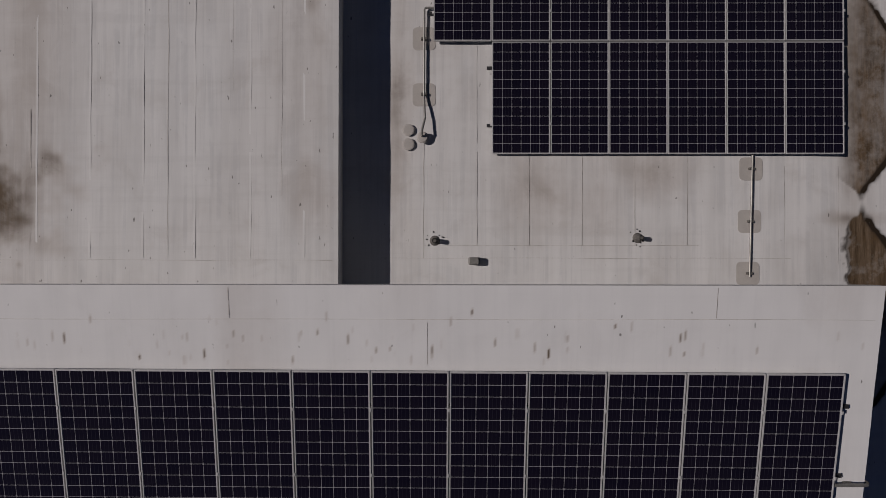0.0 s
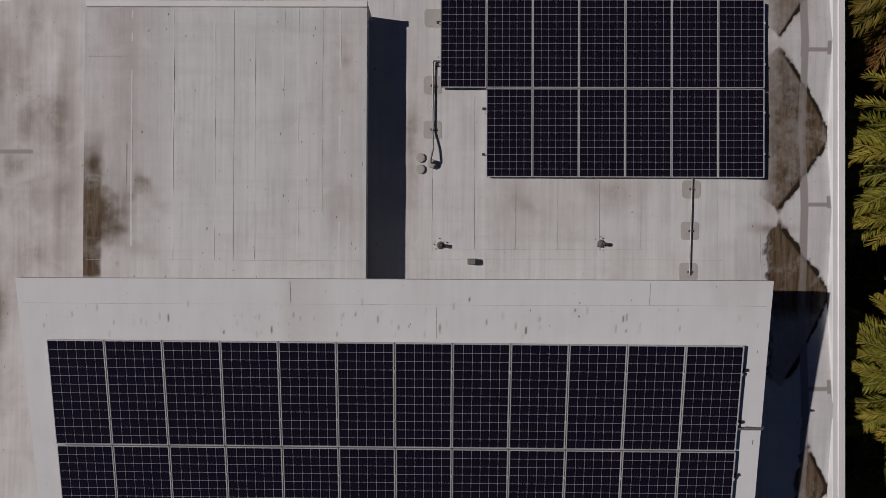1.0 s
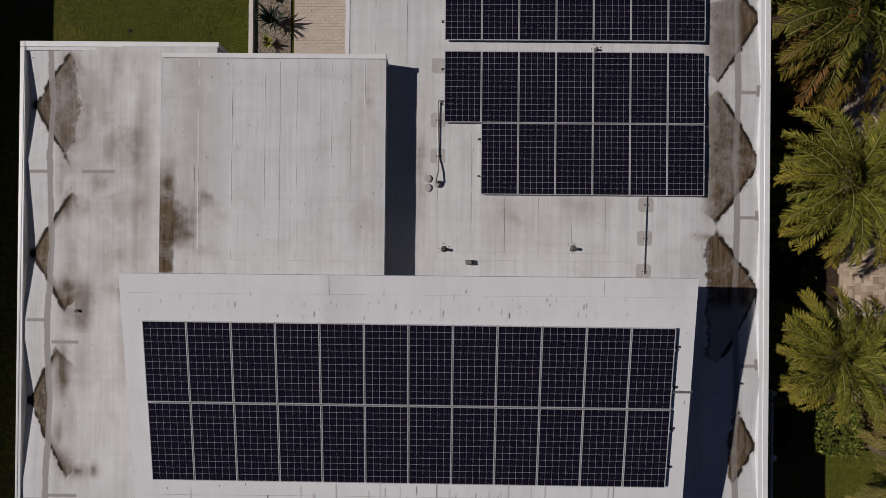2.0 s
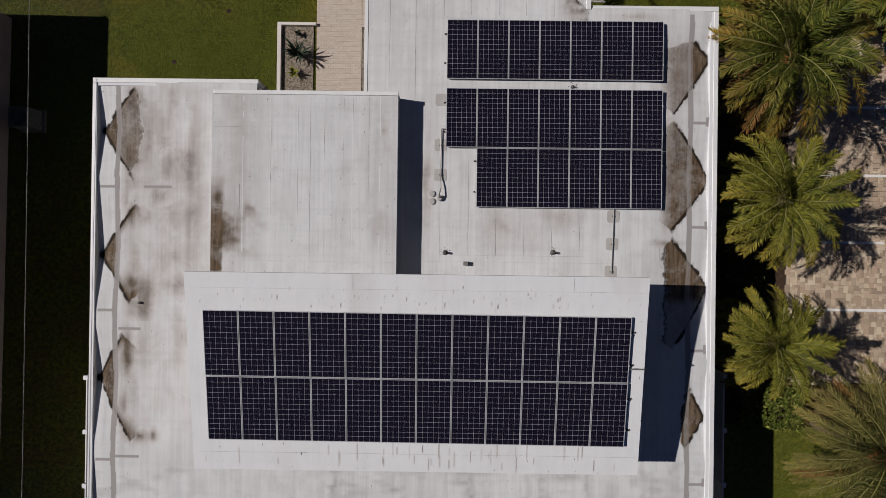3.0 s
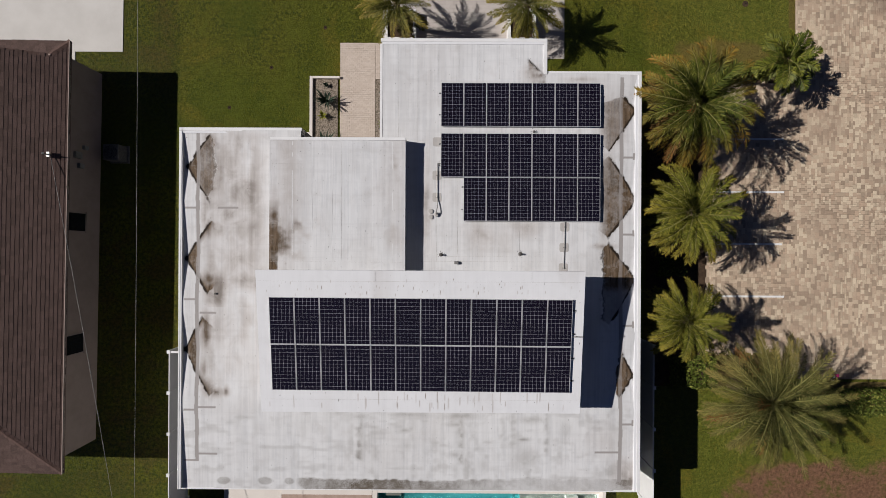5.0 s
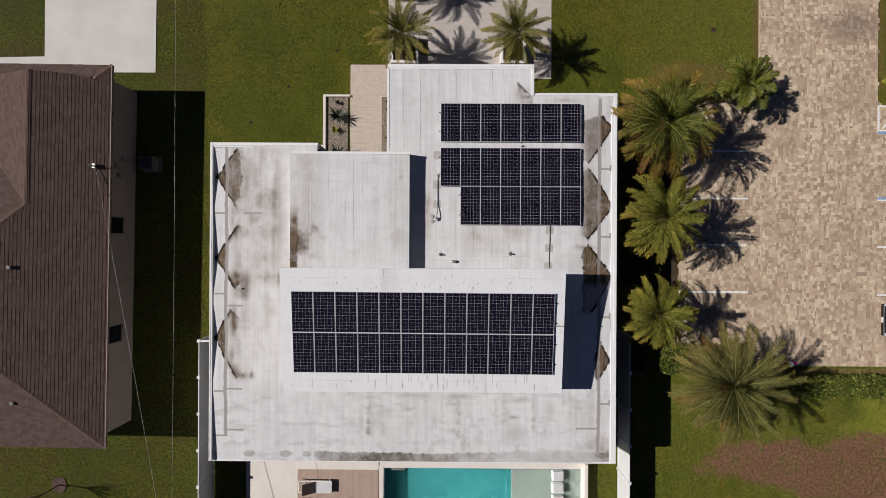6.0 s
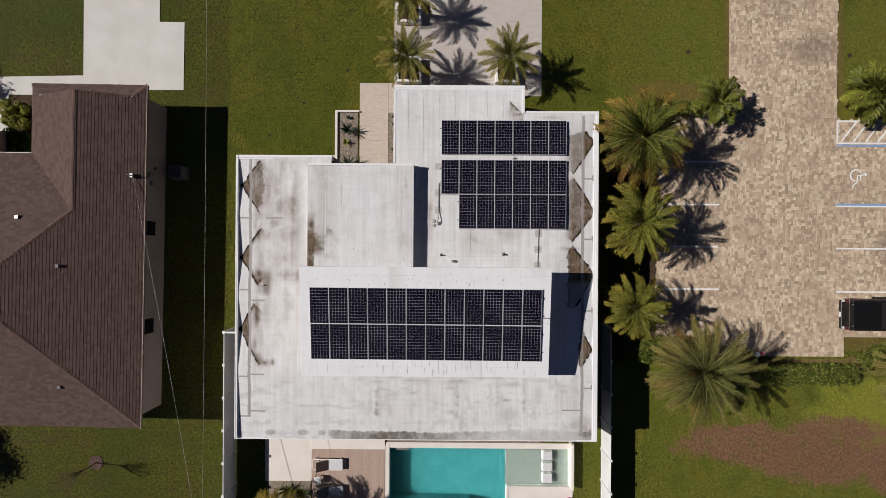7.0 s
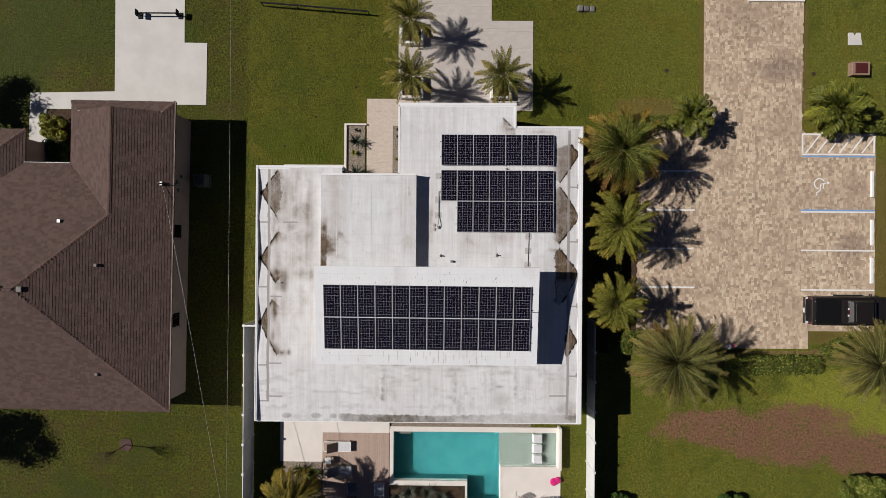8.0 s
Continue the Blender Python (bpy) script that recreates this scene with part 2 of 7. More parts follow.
    worn = m.math("MAXIMUM", worn, m.math("MAXIMUM", blob(31.1, 2.0, 0.6, 7.0), blob(28.0, -5.4, 3.5, 0.5)))
    c = m.mix(m.math("MULTIPLY", worn, 0.6), c, (0.20, 0.135, 0.045))
    # the neighbour's coarser, browner grass
    rough_grass = m.mix(m.ramp(mid, 0.42, 0.62), m.mix(m.ramp(fine, 0.4, 0.6), (0.036, 0.048, 0.004), (0.125, 0.128, 0.009)), m.mix(m.ramp(fine, 0.4, 0.6), (0.040, 0.036, 0.007), (0.125, 0.092, 0.018)))
    rough_grass = m.mix(m.ramp(big, 0.44, 0.58, 0.0, 0.6), rough_grass, (0.045, 0.068, 0.006))
    c = m.mix(m.ramp(m.math("ADD", xyz.outputs[0], wob), -13.7, -13.3, 0.85, 0.0), c, rough_grass)
    m.colour(c)
    m.bump(m.math("ADD", m.math("ADD", fine, m.math("MULTIPLY", tuft, 0.5)), clump), 1.0, 0.15)
    return m.mat


LAWN = lawn_material()


def paver_material(name, islands):
    """Tumbled concrete pavers in tan, pink and buff, with tyre grime in broad patches."""
    m = Nodes(name, 0.9)
    rnd = m.node("ShaderNodeNewGeometry").outputs["Random Per Island"] if islands else m.node("ShaderNodeObjectInfo").outputs["Random"]
    other = m.math("FRACT", m.math("MULTIPLY", rnd, 13.7))
    place = m.node("ShaderNodeNewGeometry").outputs["Position"]
    c = m.mix(m.ramp(rnd, 0.0, 1.0), (0.34, 0.260, 0.190), (0.605, 0.480, 0.353))
    c = m.mix(m.ramp(other, 0.35, 1.0, 0.0, 0.8), c, (0.50, 0.368, 0.266))
    c = m.mix(m.ramp(m.math("FRACT", m.math("MULTIPLY", rnd, 29.3)), 0.60, 0.95, 0.0, 0.85), c, (0.70, 0.585, 0.43))
    c = m.mix(m.ramp(m.noise(0.35, 4.0, 0.6, place), 0.42, 0.68, 0.0, 0.45), c, (0.37, 0.277, 0.205))
    grain = m.noise(26.0, 4.0, 0.7, place)
    c = m.mix(m.ramp(grain, 0.35, 0.7, 0.0, 0.5), c, m.mix(1.0, c, (0.72, 0.71, 0.70), "MULTIPLY"))
    xyz = m.node("ShaderNodeSeparateXYZ")
    m.link(place, xyz.inputs[0])
    for cx, cy, rx, ry, k in ((24.0, 13.5, 2.3, 1.2, 0.62), (29.0, 1.0, 1.5, 1.2, 0.55), (29.2, 5.4, 1.3, 1.0, 0.3), (22.0, 17.0, 3.0, 2.0, 0.3)):
        dx = m.math("DIVIDE", m.math("SUBTRACT", xyz.outputs[0], cx), rx)
        dy = m.math("DIVIDE", m.math("SUBTRACT", xyz.outputs[1], cy), ry)
        d = m.math("SQRT", m.math("ADD", m.math("MULTIPLY", dx, dx), m.math("MULTIPLY", dy, dy)))
        d = m.math("ADD", d, m.math("SUBTRACT", m.noise(0.9, 5.0, 0.7, place), 0.5))
        c = m.mix(m.ramp(d, 0.3, 1.1, k, 0.0), c, (0.20, 0.145, 0.115))
    m.colour(c)
    m.bump(grain, 0.3, 0.004)
    return m.mat


PAVER = paver_material("tumbled_paver", True)
PAVER_PIECE = paver_material("tumbled_paver_piece", False)
BRICK = varied("sand_brick", (0.535, 0.45, 0.38), (0.585, 0.50, 0.43), 0.9, 20.0, True, 0.94)
JOINT_SAND = plain("joint_sand", (0.37, 0.29, 0.22), (0.44, 0.35, 0.27), 4.0, 0.95)
SHINGLE = varied("brown_shingle", (0.108, 0.073, 0.063), (0.144, 0.097, 0.085), 0.95, 26.0, True, 0.6, 0.4)
SHINGLE_PIECE = varied("brown_shingle_piece", (0.108, 0.073, 0.063), (0.144, 0.097, 0.085), 0.95, 26.0, False, 0.6, 0.4)
SHINGLE_CAP = plain("brown_shingle_cap", (0.105, 0.066, 0.056), (0.145, 0.095, 0.08), 5.0, 0.95)


def leaf_material(name, a, b, c, rough=0.75, tip=None, span=(1.0, 2.8)):
    m = Nodes(name, rough)
    m.bsdf.inputs["Specular IOR Level"].default_value = 0.2
    rnd = m.node("ShaderNodeObjectInfo").outputs["Random"]
    isl = m.node("ShaderNodeNewGeometry").outputs["Random Per Island"]
    col = m.mix(rnd, a, b)
    if tip:
        xyz = m.node("ShaderNodeSeparateXYZ")
        m.link(m.where, xyz.inputs[0])
        col = m.mix(m.math("MULTIPLY", m.ramp(xyz.outputs[0], *span), m.math("ADD", 0.35, m.math("MULTIPLY", rnd, 0.65))), col, tip)
    col = m.mix(m.ramp(isl, 0.55, 1.0, 0.0, 0.8), col, c)
    col = m.mix(m.ramp(m.math("FRACT", m.math("MULTIPLY", isl, 7.3)), 0.5, 1.0, 0.0, 0.6), col, tuple(v * 0.4 for v in a))
    col = m.mix(m.ramp(m.noise(3.0), 0.35, 0.7, 0.0, 0.35), col, tuple(v * 0.45 for v in a))
    m.colour(col)
    return m.mat


FROND = leaf_material("date_palm_frond", (0.092, 0.104, 0.010), (0.170, 0.168, 0.018), (0.33, 0.29, 0.050), 0.7, (0.30, 0.215, 0.030), (1.3, 3.0))
FROND_PALE = leaf_material("wiry_palm_frond", (0.048, 0.058, 0.013), (0.112, 0.114, 0.024), (0.31, 0.265, 0.085), 0.8, (0.28, 0.21, 0.06), (1.0, 3.2))
FROND_GREEN = leaf_material("green_palm_frond", (0.090, 0.100, 0.014), (0.17, 0.160, 0.024), (0.28, 0.23, 0.05), 0.6, (0.30, 0.22, 0.04), (0.7, 2.0))
FROND_LUSH = leaf_material("lush_palm_frond", (0.055, 0.078, 0.010), (0.125, 0.142, 0.018), (0.26, 0.25, 0.04), 0.5, (0.16, 0.165, 0.025), (0.7, 1.8))
FROND_DRY = leaf_material("dry_frond", (0.12, 0.085, 0.020), (0.17, 0.10, 0.03), (0.27, 0.16, 0.06), 0.75, (0.30, 0.125, 0.035), (0.7, 2.2))
RACHIS = plain("frond_rib", (0.17, 0.165, 0.050), (0.245, 0.225, 0.08), 4.0, 0.6)
FRUIT_STALK = plain("orange_fruit_stalk", (0.34, 0.105, 0.035), (0.24, 0.075, 0.03), 9.0, 0.8)
HEDGE = leaf_material("hedge_leaf", (0.060, 0.082, 0.009), (0.090, 0.112, 0.013), (0.30, 0.30, 0.065))
BUSH = leaf_material("bush_leaf", (0.026, 0.058, 0.008), (0.045, 0.085, 0.012), (0.085, 0.13, 0.022))
FROND_DARK = leaf_material("deep_green_frond", (0.062, 0.082, 0.010), (0.115, 0.128, 0.016), (0.25, 0.23, 0.042), 0.65, (0.34, 0.165, 0.028), (1.2, 2.7))
FROND_GOLD = leaf_material("golden_frond", (0.10, 0.088, 0.012), (0.19, 0.150, 0.018), (0.34, 0.27, 0.05), 0.8, (0.34, 0.24, 0.030))
STRAPPY = leaf_material("strappy_leaf", (0.05, 0.06, 0.045), (0.10, 0.10, 0.075), (0.24, 0.225, 0.18))
BED_LEAF = leaf_material("bed_leaf", (0.045, 0.07, 0.012), (0.11, 0.12, 0.02), (0.30, 0.27, 0.06))
AGAVE = leaf_material("agave_leaf", (0.025, 0.040, 0.026), (0.045, 0.065, 0.042), (0.08, 0.10, 0.07))
LIME = leaf_material("lime_leaf", (0.18, 0.19, 0.02), (0.26, 0.26, 0.03), (0.32, 0.30, 0.05))


# ---- builders ----
def box(bm, x0, x1, y0, y1, z0, z1, bevel=0.0):
    made = bmesh.ops.create_cube(bm, size=1.0)
    for v in made["verts"]:
        v.co = Vector(((x0 + x1) / 2 + v.co.x * (x1 - x0), (y0 + y1) / 2 + v.co.y * (y1 - y0), (z0 + z1) / 2 + v.co.z * (z1 - z0)))
    if bevel:
        edges = {e for v in made["verts"] for e in v.link_edges}
        bmesh.ops.bevel(bm, geom=list(edges), offset=bevel, segments=1, affect="EDGES", profile=0.5)
    return bm


def boxed(*args, bevel=0.0):
    return box(bmesh.new(), *args, bevel=bevel)


def rod(bm, points, radius, sides=8, cap=True):
    """A tube along points."""
    rings = []
    pts = [Vector(p) for p in points]
    for i, p in enumerate(pts):
        way = (pts[min(i + 1, len(pts) - 1)] - pts[max(i - 1, 0)]).normalized()
        a = way.orthogonal().normalized() if not rings else (side - way * side.dot(way)).normalized()
        side, b = a, way.cross(a)
        r = radius[i] if isinstance(radius, (list, tuple)) else radius
        rings.append([bm.verts.new(p + r * (a * math.cos(k * math.tau / sides) + b * math.sin(k * math.tau / sides))) for k in range(sides)])
    for q, w in zip(rings, rings[1:]):
        for k in range(sides):
            bm.faces.new((q[k], q[(k + 1) % sides], w[(k + 1) % sides], w[k]))
    if cap:
        bm.faces.new(rings[0][::-1]), bm.faces.new(rings[-1])
    return bm


def slab(outline, z0, z1):
    """A prism over a plan outline, given counter-clockwise."""
    bm = bmesh.new()
    low = [bm.verts.new((x, y, z0)) for x, y in outline]
    top = [bm.verts.new((x, y, z1)) for x, y in outline]
    bm.faces.new(top), bm.faces.new(low[::-1])
    for i in range(len(low)):
        j = (i + 1) % len(low)
        bm.faces.new((low[i], low[j], top[j], top[i]))
    return bm


def part(name, bm, material, parent=None, label=""):
    """One mesh object from a bmesh, under a thing or a part."""
    me = bpy.data.meshes.new(name)
    bmesh.ops.recalc_face_normals(bm, faces=bm.faces) if len(bm.faces) < 4000 else None
    bm.to_mesh(me)
    bm.free()
    me.materials.append(material)
    ob = new(name, me)
    ob.parent = parent
    if label:
        ob["label"] = label
    return ob


def mesh_part(name, verts, faces, material, parent=None, label=""):
    me = bpy.data.meshes.new(name)
    me.from_pydata(verts, [], faces)
    me.materials.append(material)
    ob = new(name, me)
    ob.parent = parent
    if label:
        ob["label"] = label
    return ob


def thing(name, label, category, at=(0, 0, 0), turn=0.0, group="", kind=""):
    ob = tagged(new(name), label, category, group, kind)
    ob.matrix_basis = pose(*at, 0, 0, turn)
    return ob


def setting(name, bm, material, label, category=""):
    return tagged(part(name, bm, material), label, category or name.replace("_", " "), kind="structure")


def inside(x, y, outline):
    hit, n = False, len(outline)
    for i in range(n):
        (ax, ay), (bx, by) = outline[i], outline[(i + 1) % n]
        if (ay > y) != (by > y) and x < (bx - ax) * (y - ay) / (by - ay) + ax:
            hit = not hit
    return hit


# ---- ground, paths, paving ----
def rough(x, y, s, seed):
    """Smooth value noise on arrays, -1 to 1."""
    rng = np.random.RandomState(seed)
    table = rng.rand(64, 64) * 2 - 1
    u, v = x * s, y * s
    i, j = np.floor(u).astype(int), np.floor(v).astype(int)
    a, b = u - i, v - j
    a, b = a * a * (3 - 2 * a), b * b * (3 - 2 * b)
    q = lambda m, n: table[m % 64, n % 64]
    return (q(i, j) * (1 - a) + q(i + 1, j) * a) * (1 - b) + (q(i, j + 1) * (1 - a) + q(i + 1, j + 1) * a) * b




def build_ground():
    """The lawn: one sheet to the horizon, with the hole of the pool left open."""
    bm = bmesh.new()
    xs = [-600, -60, -3.2, 8.6, 60, 600]
    ys = [-600, -60, -17.0, -12.1, 60, 600]
    grid = [[bm.verts.new((x, y, 0)) for y in ys] for x in xs]
    for i in range(5):
        for j in range(5):
            if (i, j) != (2, 2):
                bm.faces.new((grid[i][j], grid[i + 1][j], grid[i + 1][j + 1], grid[i][j + 1]))
    setting("ground", bm, LAWN, "short green lawn with dry patches and bare reddish earth", "lawn")


build_ground()


def plate(name, outline, z, material, label, category, z0=-0.12):
    return setting(name, slab(outline, z0, z), material, label, category)


def rect(x0, x1, y0, y1):
    return [(x0, y0), (x1, y0), (x1, y1), (x0, y1)]


LOT = [(18.6, 45), (18.6, 9.15), (15.3, 9.15), (14.1, 7.5), (14.0, -4.85), (17.85, -4.9), (17.85, -6.2), (25.98, -6.2), (26.0, -4.95), (30.65, -4.95), (30.6, 8.95), (25.5, 8.95), (25.6, 45)]
ENTRY = [(-2.9, 10.4), (6.6, 10.4), (6.57, 16.75), (3.65, 16.75), (3.65, 45), (-1.55, 45), (-1.55, 17.2), (-2.9, 17.2)]
DRIVE = [(-23.0, 45), (-23.0, 11.62), (-29.0, 11.5), (-29.1, 8.0), (-27.8, 8.0), (-27.85, 10.35), (-24.0, 10.35), (-24.0, 9.2), (-19.0, 9.2), (-19.0, 10.7), (-16.5, 10.7), (-16.46, 15.08), (-18.07, 15.1), (-18.1, 45)]
plate("paving_bed", LOT, 0.012, JOINT_SAND, "sandy bed under the parking lot pavers", "paving")
plate("entry_path", ENTRY, 0.012, JOINT_SAND, "pale grey paved entry path between palm planters", "path")
plate("driveway", DRIVE, 0.03, CONCRETE, "pale broom-finished concrete driveway", "driveway")
plate("side_walk", rect(-5.1, -3.26, 5.3, 11.2), 0.02, JOINT_SAND, "sand-coloured brick walk beside the house", "walk")
plate("side_walk_landing", rect(-3.255, -2.0, 9.3, 11.2), 0.02, JOINT_SAND, "brick landing by the entry roof", "walk")
plate("planting_bed_walk", rect(-6.5, -5.22, 5.5, 9.3), 0.04, GRAVEL, "gravel planting bed beside the walk", "planting bed")
plate("planting_bed_porch", rect(-3.24, -2.5, 5.3, 9.28), 0.04, GRAVEL, "narrow gravel planting bed by the house wall", "planting bed")
plate("palm_bed", [(10.9, -6.6), (13.98, -6.6), (13.98, -4.8), (14.08, 7.5), (15.28, 9.14), (18.55, 9.14), (18.55, 9.5), (13.2, 9.5), (12.8, 8.6), (10.9, 8.4)], 0.03, MULCH, "dark mulch bed under the row of palms", "planting bed")
plate("turf_strip", rect(13.99, 17.84, -6.6, -4.91), 0.03, DRY_TURF, "strip of dry turf at the edge of the lot", "planting bed")
plate("hedge_bed", [(17.9, -7.6), (26.4, -7.6), (29.8, -6.1), (29.4, -5.0), (26.5, -6.2), (26.0, -6.35), (17.9, -6.35)], 0.02, DRY_TURF, "strip of dry brown turf under the clipped hedge", "planting bed")
plate("yard_bed", rect(-27.7, -26.0, 5.9, 10.3), 0.03, MULCH, "planting bed by the neighbour's porch", "planting bed")


def edging(name, x0, x1, y0, y1):
    setting(name, boxed(x0, x1, y0, y1, -0.1, 0.16, bevel=0.01), CREAM, "cream concrete garden kerb", "kerb")


edging("kerb_1", -6.66, -6.5, 5.75, 9.42)
edging("kerb_2", -6.5, -5.1, 9.3, 9.42)
edging("kerb_3", -10.9, -6.66, 6.36, 6.5)


def painted(name, x0, x1, y0, y1, material, label, z=0.085):
    return setting(name, boxed(x0, x1, y0, y1, z - 0.03, z), material, label, "parking line")


for i, (x0, x1, y) in enumerate([(14.5, 17.97, 6.24), (14.5, 18.0, 3.49), (14.5, 17.9, 0.79), (14.3, 18.02, -1.93), (25.46, 30.56, 0.72), (25.46, 30.56, -2.05)]):
    painted(f"parking_line_{i + 1}", x0, x1, y - 0.05, y + 0.05, WHITE_PAINT, "worn white parking line")
for i, y in enumerate([7.28, 3.5]):
    painted(f"blue_line_{i + 1}", 25.46, 30.56, y - 0.02, y + 0.09, BLUE_PAINT, "blue line of the accessible parking stall")
    painted(f"white_line_{i + 1}", 25.46, 30.56, y - 0.13 + 0.26 * (1 - i), y - 0.03 + 0.26 * (1 - i), WHITE_PAINT, "white line beside the blue one")
painted("aisle_line_1", 25.46, 30.56, 8.82, 8.92, WHITE_PAINT, "white edge of the hatched aisle")
painted("aisle_line_2", 25.46, 25.56, 7.56, 8.815, WHITE_PAINT, "white end of the hatched aisle")
painted("aisle_line_3", 30.46, 30.56, 7.56, 8.815, WHITE_PAINT, "white end of the hatched aisle")
for i in range(6):
    x = 25.7 + i * 0.78
    setting(f"hatch_line_{i + 1}", slab([(x, 7.57), (x + 0.11, 7.57), (x + 1.06, 8.81), (x + 0.95, 8.81)], 0.055, 0.082), WHITE_PAINT, "slanted white hatch line", "parking line")


def wheel_stop(x, y):
    ob = thing("wheel_stop", "white painted concrete wheel stop on the pavers", "wheel stop", (x, y, 0.075), 0, "wheel stops")
    bm = slab([(-0.11, -0.9), (0.11, -0.9), (0.11, 0.9), (-0.11, 0.9)], 0, 0.12)
    bmesh.ops.bevel(bm, geom=[e for e in bm.edges if e.calc_length() > 1], offset=0.025, segments=1, affect="EDGES")
    part("block", bm, WHITE_PAINT, ob)
    for s in (-0.6, 0.6):
        part("pin", rod(bmesh.new(), [(0, s, 0.10), (0, s, 0.128)], 0.018), STEEL, ob)
    return ob


for y in (5.38, 2.0, -0.66):
    wheel_stop(30.33, y)


def access_symbol():
    ob = thing("access_symbol", "white painted wheelchair symbol on the stall", "pavement marking", (26.75, 5.25, 0.088), -90)
    flat = lambda pts: rod(bmesh.new(), [(x, y, 0) for x, y in pts], 0.045, 6)
    arc = [(-0.15 + 0.36 * math.cos(a), -0.05 + 0.36 * math.sin(a)) for a in np.linspace(1.9, 6.1, 14)]
    for name, pts in (("wheel", arc), ("back", [(-0.2, 0.42), (-0.12, 0.05), (0.3, 0.0)]), ("leg", [(0.3, 0.0), (0.52, -0.28), (0.68, -0.22)]), ("arm", [(-0.16, 0.25), (0.2, 0.22)])):
        o = part(name, flat(pts), WHITE_PAINT, ob)
        o.scale.z = 0.1
    o = part("head", rod(bmesh.new(), [(-0.22, 0.56, -0.004), (-0.22, 0.56, 0.004)], 0.09, 12), WHITE_PAINT, ob)


access_symbol()


# ---- the flat-roofed house ----
house = thing("house", "white single-storey house with flat membrane roofs and parapets", "house")
X0, X1, Y0 = -11.42, 9.10, -10.36
OUTLINE = [(X0, Y0), (X1, Y0), (X1, 8.36), (4.90, 8.36), (4.90, 9.78), (-2.46, 9.78), (-2.46, 5.36), (-5.98, 5.36), (-5.98, 5.80), (X0, 5.80)]
part("wall", slab([(x * 0.998, y * 0.998) for x, y in OUTLINE], 0, 3.28), DARKENED_WALL, house, "unseen stucco walls, kept dark grey to deepen the shade beside them")


def low_z(x, y):
    """Height of the lower roof: nearly level, falling to the scuppers at both sides."""
    s = lambda v: np.clip(v, 0, 1)
    z = 3.87 - 0.15 * s((-6.6 - y) / 3.7)
    for east, fall in ((True, s((x - 6.7) / 2.2)), (False, s((-8.2 - x) / 3.0))):
        valley = 0.0 * x
        for xd, yd, up, down in DRAINS:
            if (xd > 0) == east:
                dy = np.where(y > yd, (y - yd) / (up * 1.7), (yd - y) / (down * 1.7))
                valley = np.maximum(valley, s(1 - dy))
        z = z - fall * (0.05 + 0.15 * valley)
    return z


DRAINS = [(9.0, 6.81, 0.62, 1.2), (9.0, 2.74, 1.16, 1.12), (8.97, -0.96, 1.3, 1.35), (8.95, -5.24, 1.0, 0.9),
          (-11.2, 4.19, 0.95, 1.1), (-11.22, 0.0, 1.75, 1.1), (-11.22, -4.06, 1.0, 1.25)]

# silt round each drain: mouth, then how far in and how far along the wall the upper and the lower shore reach,
# the reach of the inner pool, and how thick the silt lies outside and inside the sealant strip
SHORES = [(8.90, 6.72, 0.66, 0.62, 1.24, 1.90, 1.75, 1.0, 0.62), (8.92, 2.68, 1.27, 1.98, 1.29, 1.66, 1.75, 0.93, 0.82),
          (8.90, -0.84, 1.25, 1.56, 1.20, 2.10, 1.50, 1.0, 0.98), (8.82, -5.16, 0.52, 1.0, 0.62, 0.92, 0.75, 0.95, 0.9),
          (-11.10, 4.10, 1.03, 1.41, 1.02, 1.60, 1.26, 0.95, 0.74), (-11.14, -0.02, 1.16, 1.74, 0.98, 1.52, 1.42, 0.95, 0.90),
          (-11.18, -4.09, 0.82, 1.48, 1.13, 2.06, 1.40, 0.92, 0.86)]


def soft(d, r):
    return np.clip(1 - d / r, 0, 1)


